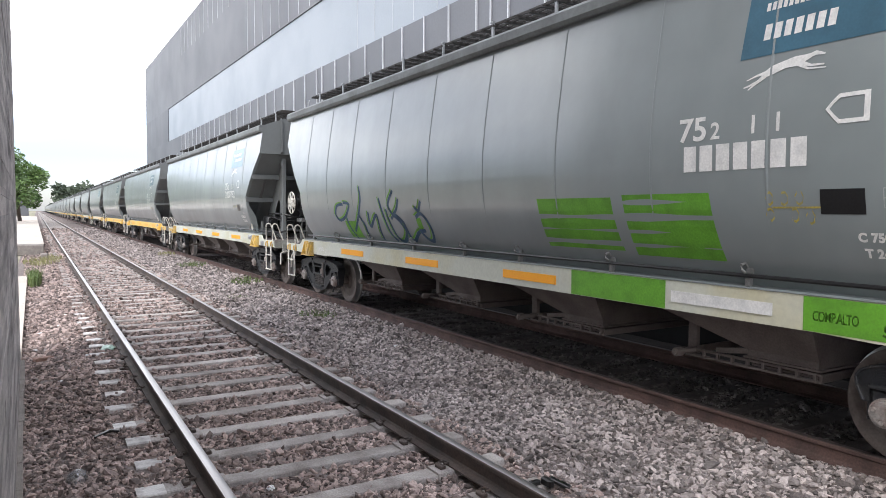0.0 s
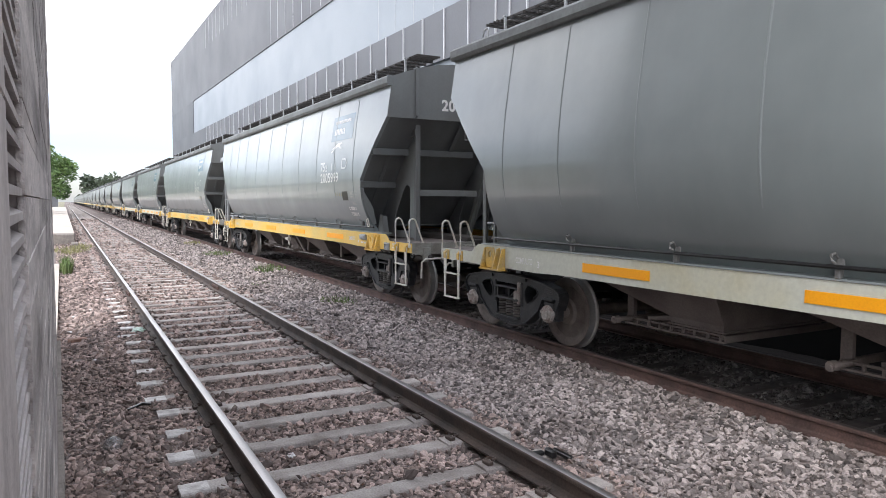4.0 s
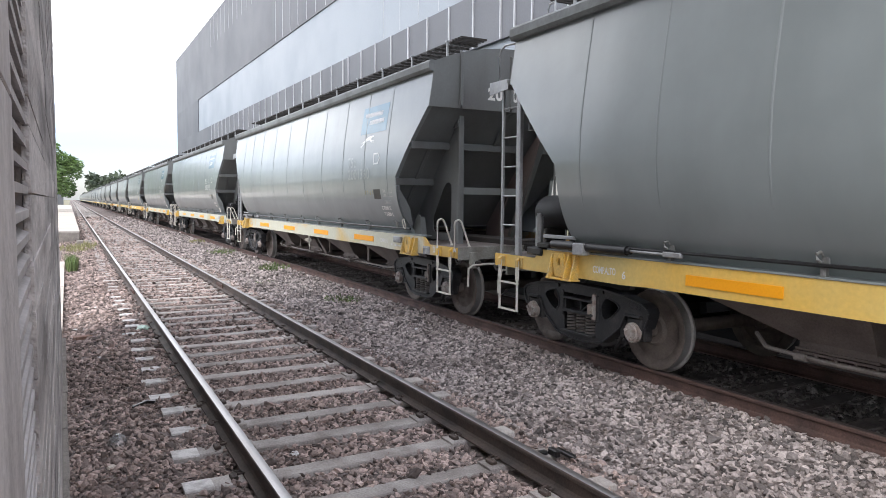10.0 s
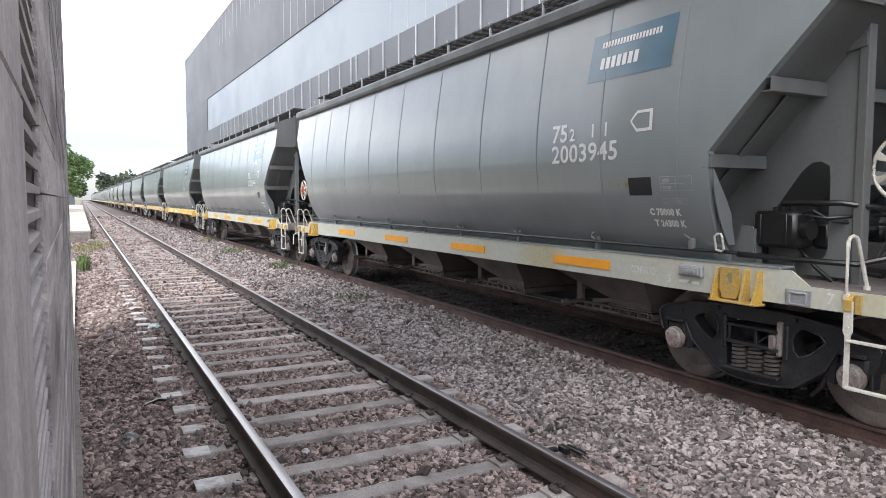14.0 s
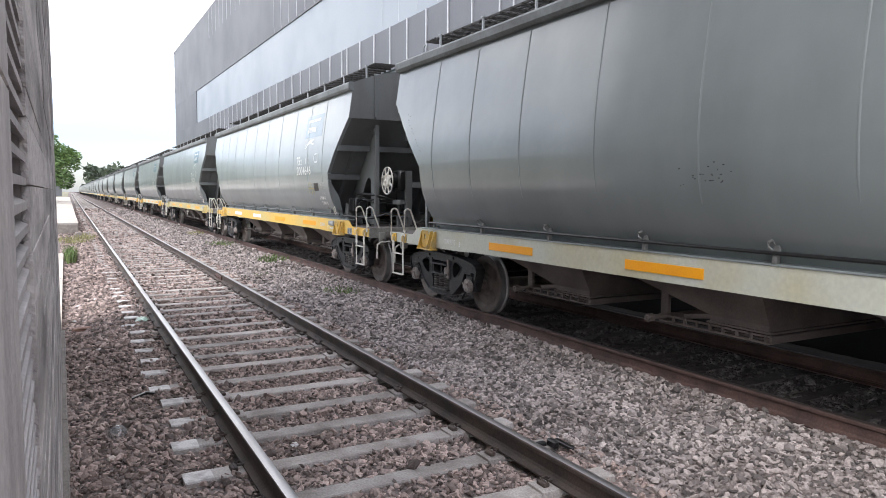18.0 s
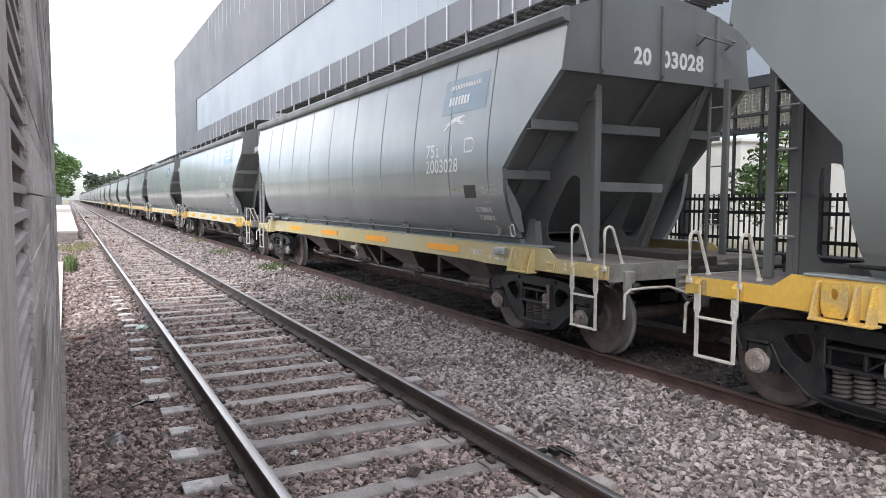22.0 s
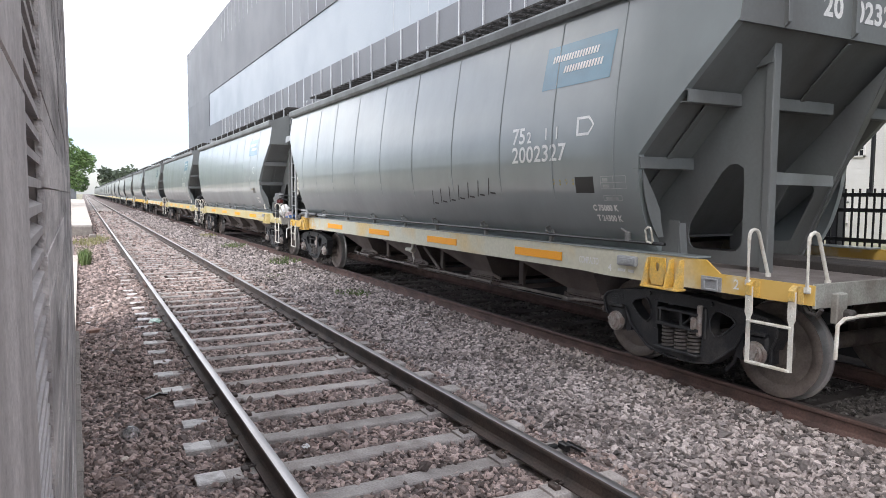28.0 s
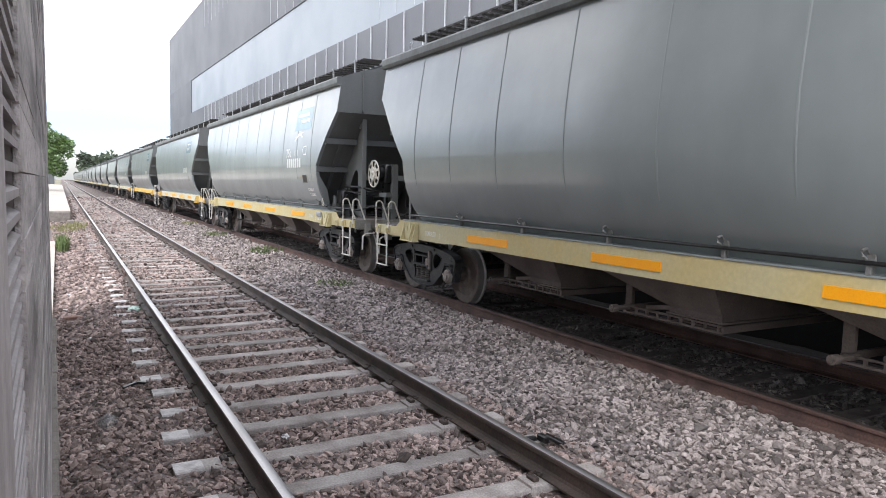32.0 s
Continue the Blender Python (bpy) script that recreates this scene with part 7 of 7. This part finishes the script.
for y0, z0, y1, z1 in ((3.78, 1.34, 3.25, 1.62), (1.11, 1.55, 0.97, 1.70), (-1.75, 1.43, -2.85, 1.93), (-3.0, 1.40, -3.95, 1.95)):
    paint(0, "graffiti_patch", "g_green", "green sprayed patch", lambda g: side_quad(g, y0, z0, y1, z1, 0.1, 0.0028))
for y, w in ((-2.68, 1.25), (-4.92, 0.66)):
    part("sill_green", Geo().box((SX - 0.002, y, 1.065), (0.004, w, 0.25)).mesh("sill_green", "g_green"), WAGON[0], "green sprayed stretch of the sill")


for i in range(7):
    y = -1.30 - 0.28 * i
    paint(10, "graffiti_bar", "g_black", "plain black sprayed bar", lambda g: stroke(g, [(y, 1.62 + 0.025 * i), (y - 0.03, 1.71 + 0.025 * i), (y - 0.05, 1.82 + 0.025 * i)], 0.022))
    paint(10, "graffiti_bar", "g_black", "plain black sprayed bar", lambda g: stroke(g, [(y - 0.06, 1.64 + 0.025 * i), (y - 0.17, 1.63 + 0.025 * i)], 0.022))


def sill_line(k, name, pts, width, material, label):
    """A sprayed line on the flat of the sill."""
    g = Geo()
    pts = smooth(pts, 5)
    for (y0, z0), (y1, z1) in zip(pts, pts[1:]):
        d = Vector((y1 - y0, z1 - z0)).normalized()
        n, e = Vector((-d.y, d.x)) * width / 2, d * width * 0.3
        q = [(y0 - e.x + n.x, z0 - e.y + n.y), (y1 + e.x + n.x, z1 + e.y + n.y), (y1 + e.x - n.x, z1 + e.y - n.y), (y0 - e.x - n.x, z0 - e.y - n.y)]
        g.add([(SX - 0.0025, y, z) for y, z in q], [(0, 1, 2, 3)])
    tagged(part(name, g.mesh(name, material), WAGON[k], label), kind="stuff")


sill_line(3, "sill_scrawl", [(-1.87, 1.01), (-2.07, 1.07), (-2.27, 1.10), (-2.58, 1.07), (-2.82, 1.01)], 0.012, "g_faint", "thin rubbed brown scrawl on the sill")
sill_line(3, "sill_scrawl", [(-2.0, 1.03), (-2.22, 1.055), (-2.48, 1.085), (-2.7, 1.05)], 0.010, "g_faint", "thin rubbed brown scrawl on the sill")
sill_line(3, "sill_blue", [(-0.08, 1.04), (0.08, 1.10), (0.17, 1.02), (0.03, 0.94), (-0.2, 0.96), (-0.34, 1.03), (-0.12, 1.05)], 0.045, "g_slate", "rubbed slate-blue looping mark")
sill_line(3, "sill_blue", [(0.08, 1.12), (-0.2, 1.15), (-0.45, 1.12), (-0.55, 1.04), (-0.5, 0.97)], 0.03, "g_slate", "rubbed slate-blue looping mark")

# scuffs on the near side of one wagon
g = Geo()
rng = random.Random(15)
for i in range(14):
    z = 2.98 - 0.045 * i
    y = 6.50 - 0.045 * i + 0.10 * (i < 4) * (i - 3) / 3 + rng.uniform(-0.02, 0.02)
    stroke(g, [(y, z), (y - rng.uniform(0.02, 0.08), z - rng.uniform(-0.01, 0.03))], 0.005)
part("scuff_marks", g.mesh("scuff_marks", "g_black"), WAGON[6], "short dark scuff marks")
g = Geo()
for i in range(26):
    y, z = 0.6 + rng.gauss(0, 0.14), 1.92 + rng.gauss(0, 0.06)
    stroke(g, [(y, z), (y - rng.uniform(0.004, 0.015), z)], 0.008)
part("scuff_spots", g.mesh("scuff_spots", "g_black"), WAGON[6], "small dark spots")

for y0, z0, sy, sz, n in ((4.21, 2.245, 0.09, 0.045, 16), (4.06, 1.82, 0.03, 0.035, 12), (4.73, 1.588, 0.01, 0.01, 2)):
    g = Geo()
    for i in range(n):
        y, z = y0 + rng.gauss(0, sy), z0 + rng.gauss(0, sz)
        stroke(g, [(y, z), (y - rng.uniform(0.003, 0.01), z + rng.uniform(-0.006, 0.006))], rng.uniform(0.004, 0.008))
    tagged(part("scuff_spots", g.mesh("scuff_spots", "g_black"), WAGON[4], "small dark spots"), kind="stuff")

# ---- load left on one end platform: a sack, a cloth and a tarpaulin ----
g = Geo()
crumpled(g, (-1.04, -6.60, 1.26), (0.17, 0.19, 0.19), 5, crease=0.45)
part("white_sack", g.mesh("white_sack", "bag", True, 70), WAGON[11], "full white woven sack")
g = Geo()
crumpled(g, (-1.00, -6.93, 1.16), (0.11, 0.12, 0.09), 8)
part("pink_bundle", g.mesh("pink_bundle", "pink", True, 70), WAGON[11], "faded pink cloth bundle")
g = Geo()
crumpled(g, (-1.02, -7.24, 1.115), (0.16, 0.27, 0.055), 11, 44, 24)
crumpled(g, (-0.86, -7.47, 1.04), (0.12, 0.06, 0.15), 13)
part("blue_tarpaulin", g.mesh("blue_tarpaulin", "tarp", True, 70), WAGON[11], "crumpled blue tarpaulin")
g = Geo()
crumpled(g, (0.13, -7.07, 1.15), (0.14, 0.16, 0.08), 17)
part("green_bag", g.mesh("green_bag", "bag_green", True, 70), WAGON[3], "crumpled green plastic bag")


# ---- motion of the train ----
def travelled(t):
    """Metres that the train has rolled towards the camera after t seconds."""
    u = t / 16
    slack = np.interp(t, (0, 1, 3, 7.2, 10.8, 13.2, 16.5, 19.7, 24.4, 30.8, 32), (-0.16, 0, 0.01, 0.13, -0.015, 0.06, 0, -0.06, 0.10, 0.03, 0.02))
    return 91.02925 * u - 5.70776 * u ** 2 + 4.88711 * u ** 3 - 1.45966 * u ** 4 + 0.134655 * u ** 5 - float(slack)


def motions():
    for k, w in WAGONS:
        y0 = 8.024 + 15.9184 * k
        walk(w, [(t, pose(TRAIN_X, y0 - travelled(t), 0)) for t in range(33)])
    steps = [i / 10 for i in range(321)]
    for k, sets in WHEELS.items():
        if k > 13:
            continue
        for ws, y in sets:
            walk(ws, [(t, pose(0, y, 0.425, 0, 0, 0) @ Matrix.Rotation(travelled(t) / 0.425, 4, "X")) for t in steps])


motions()
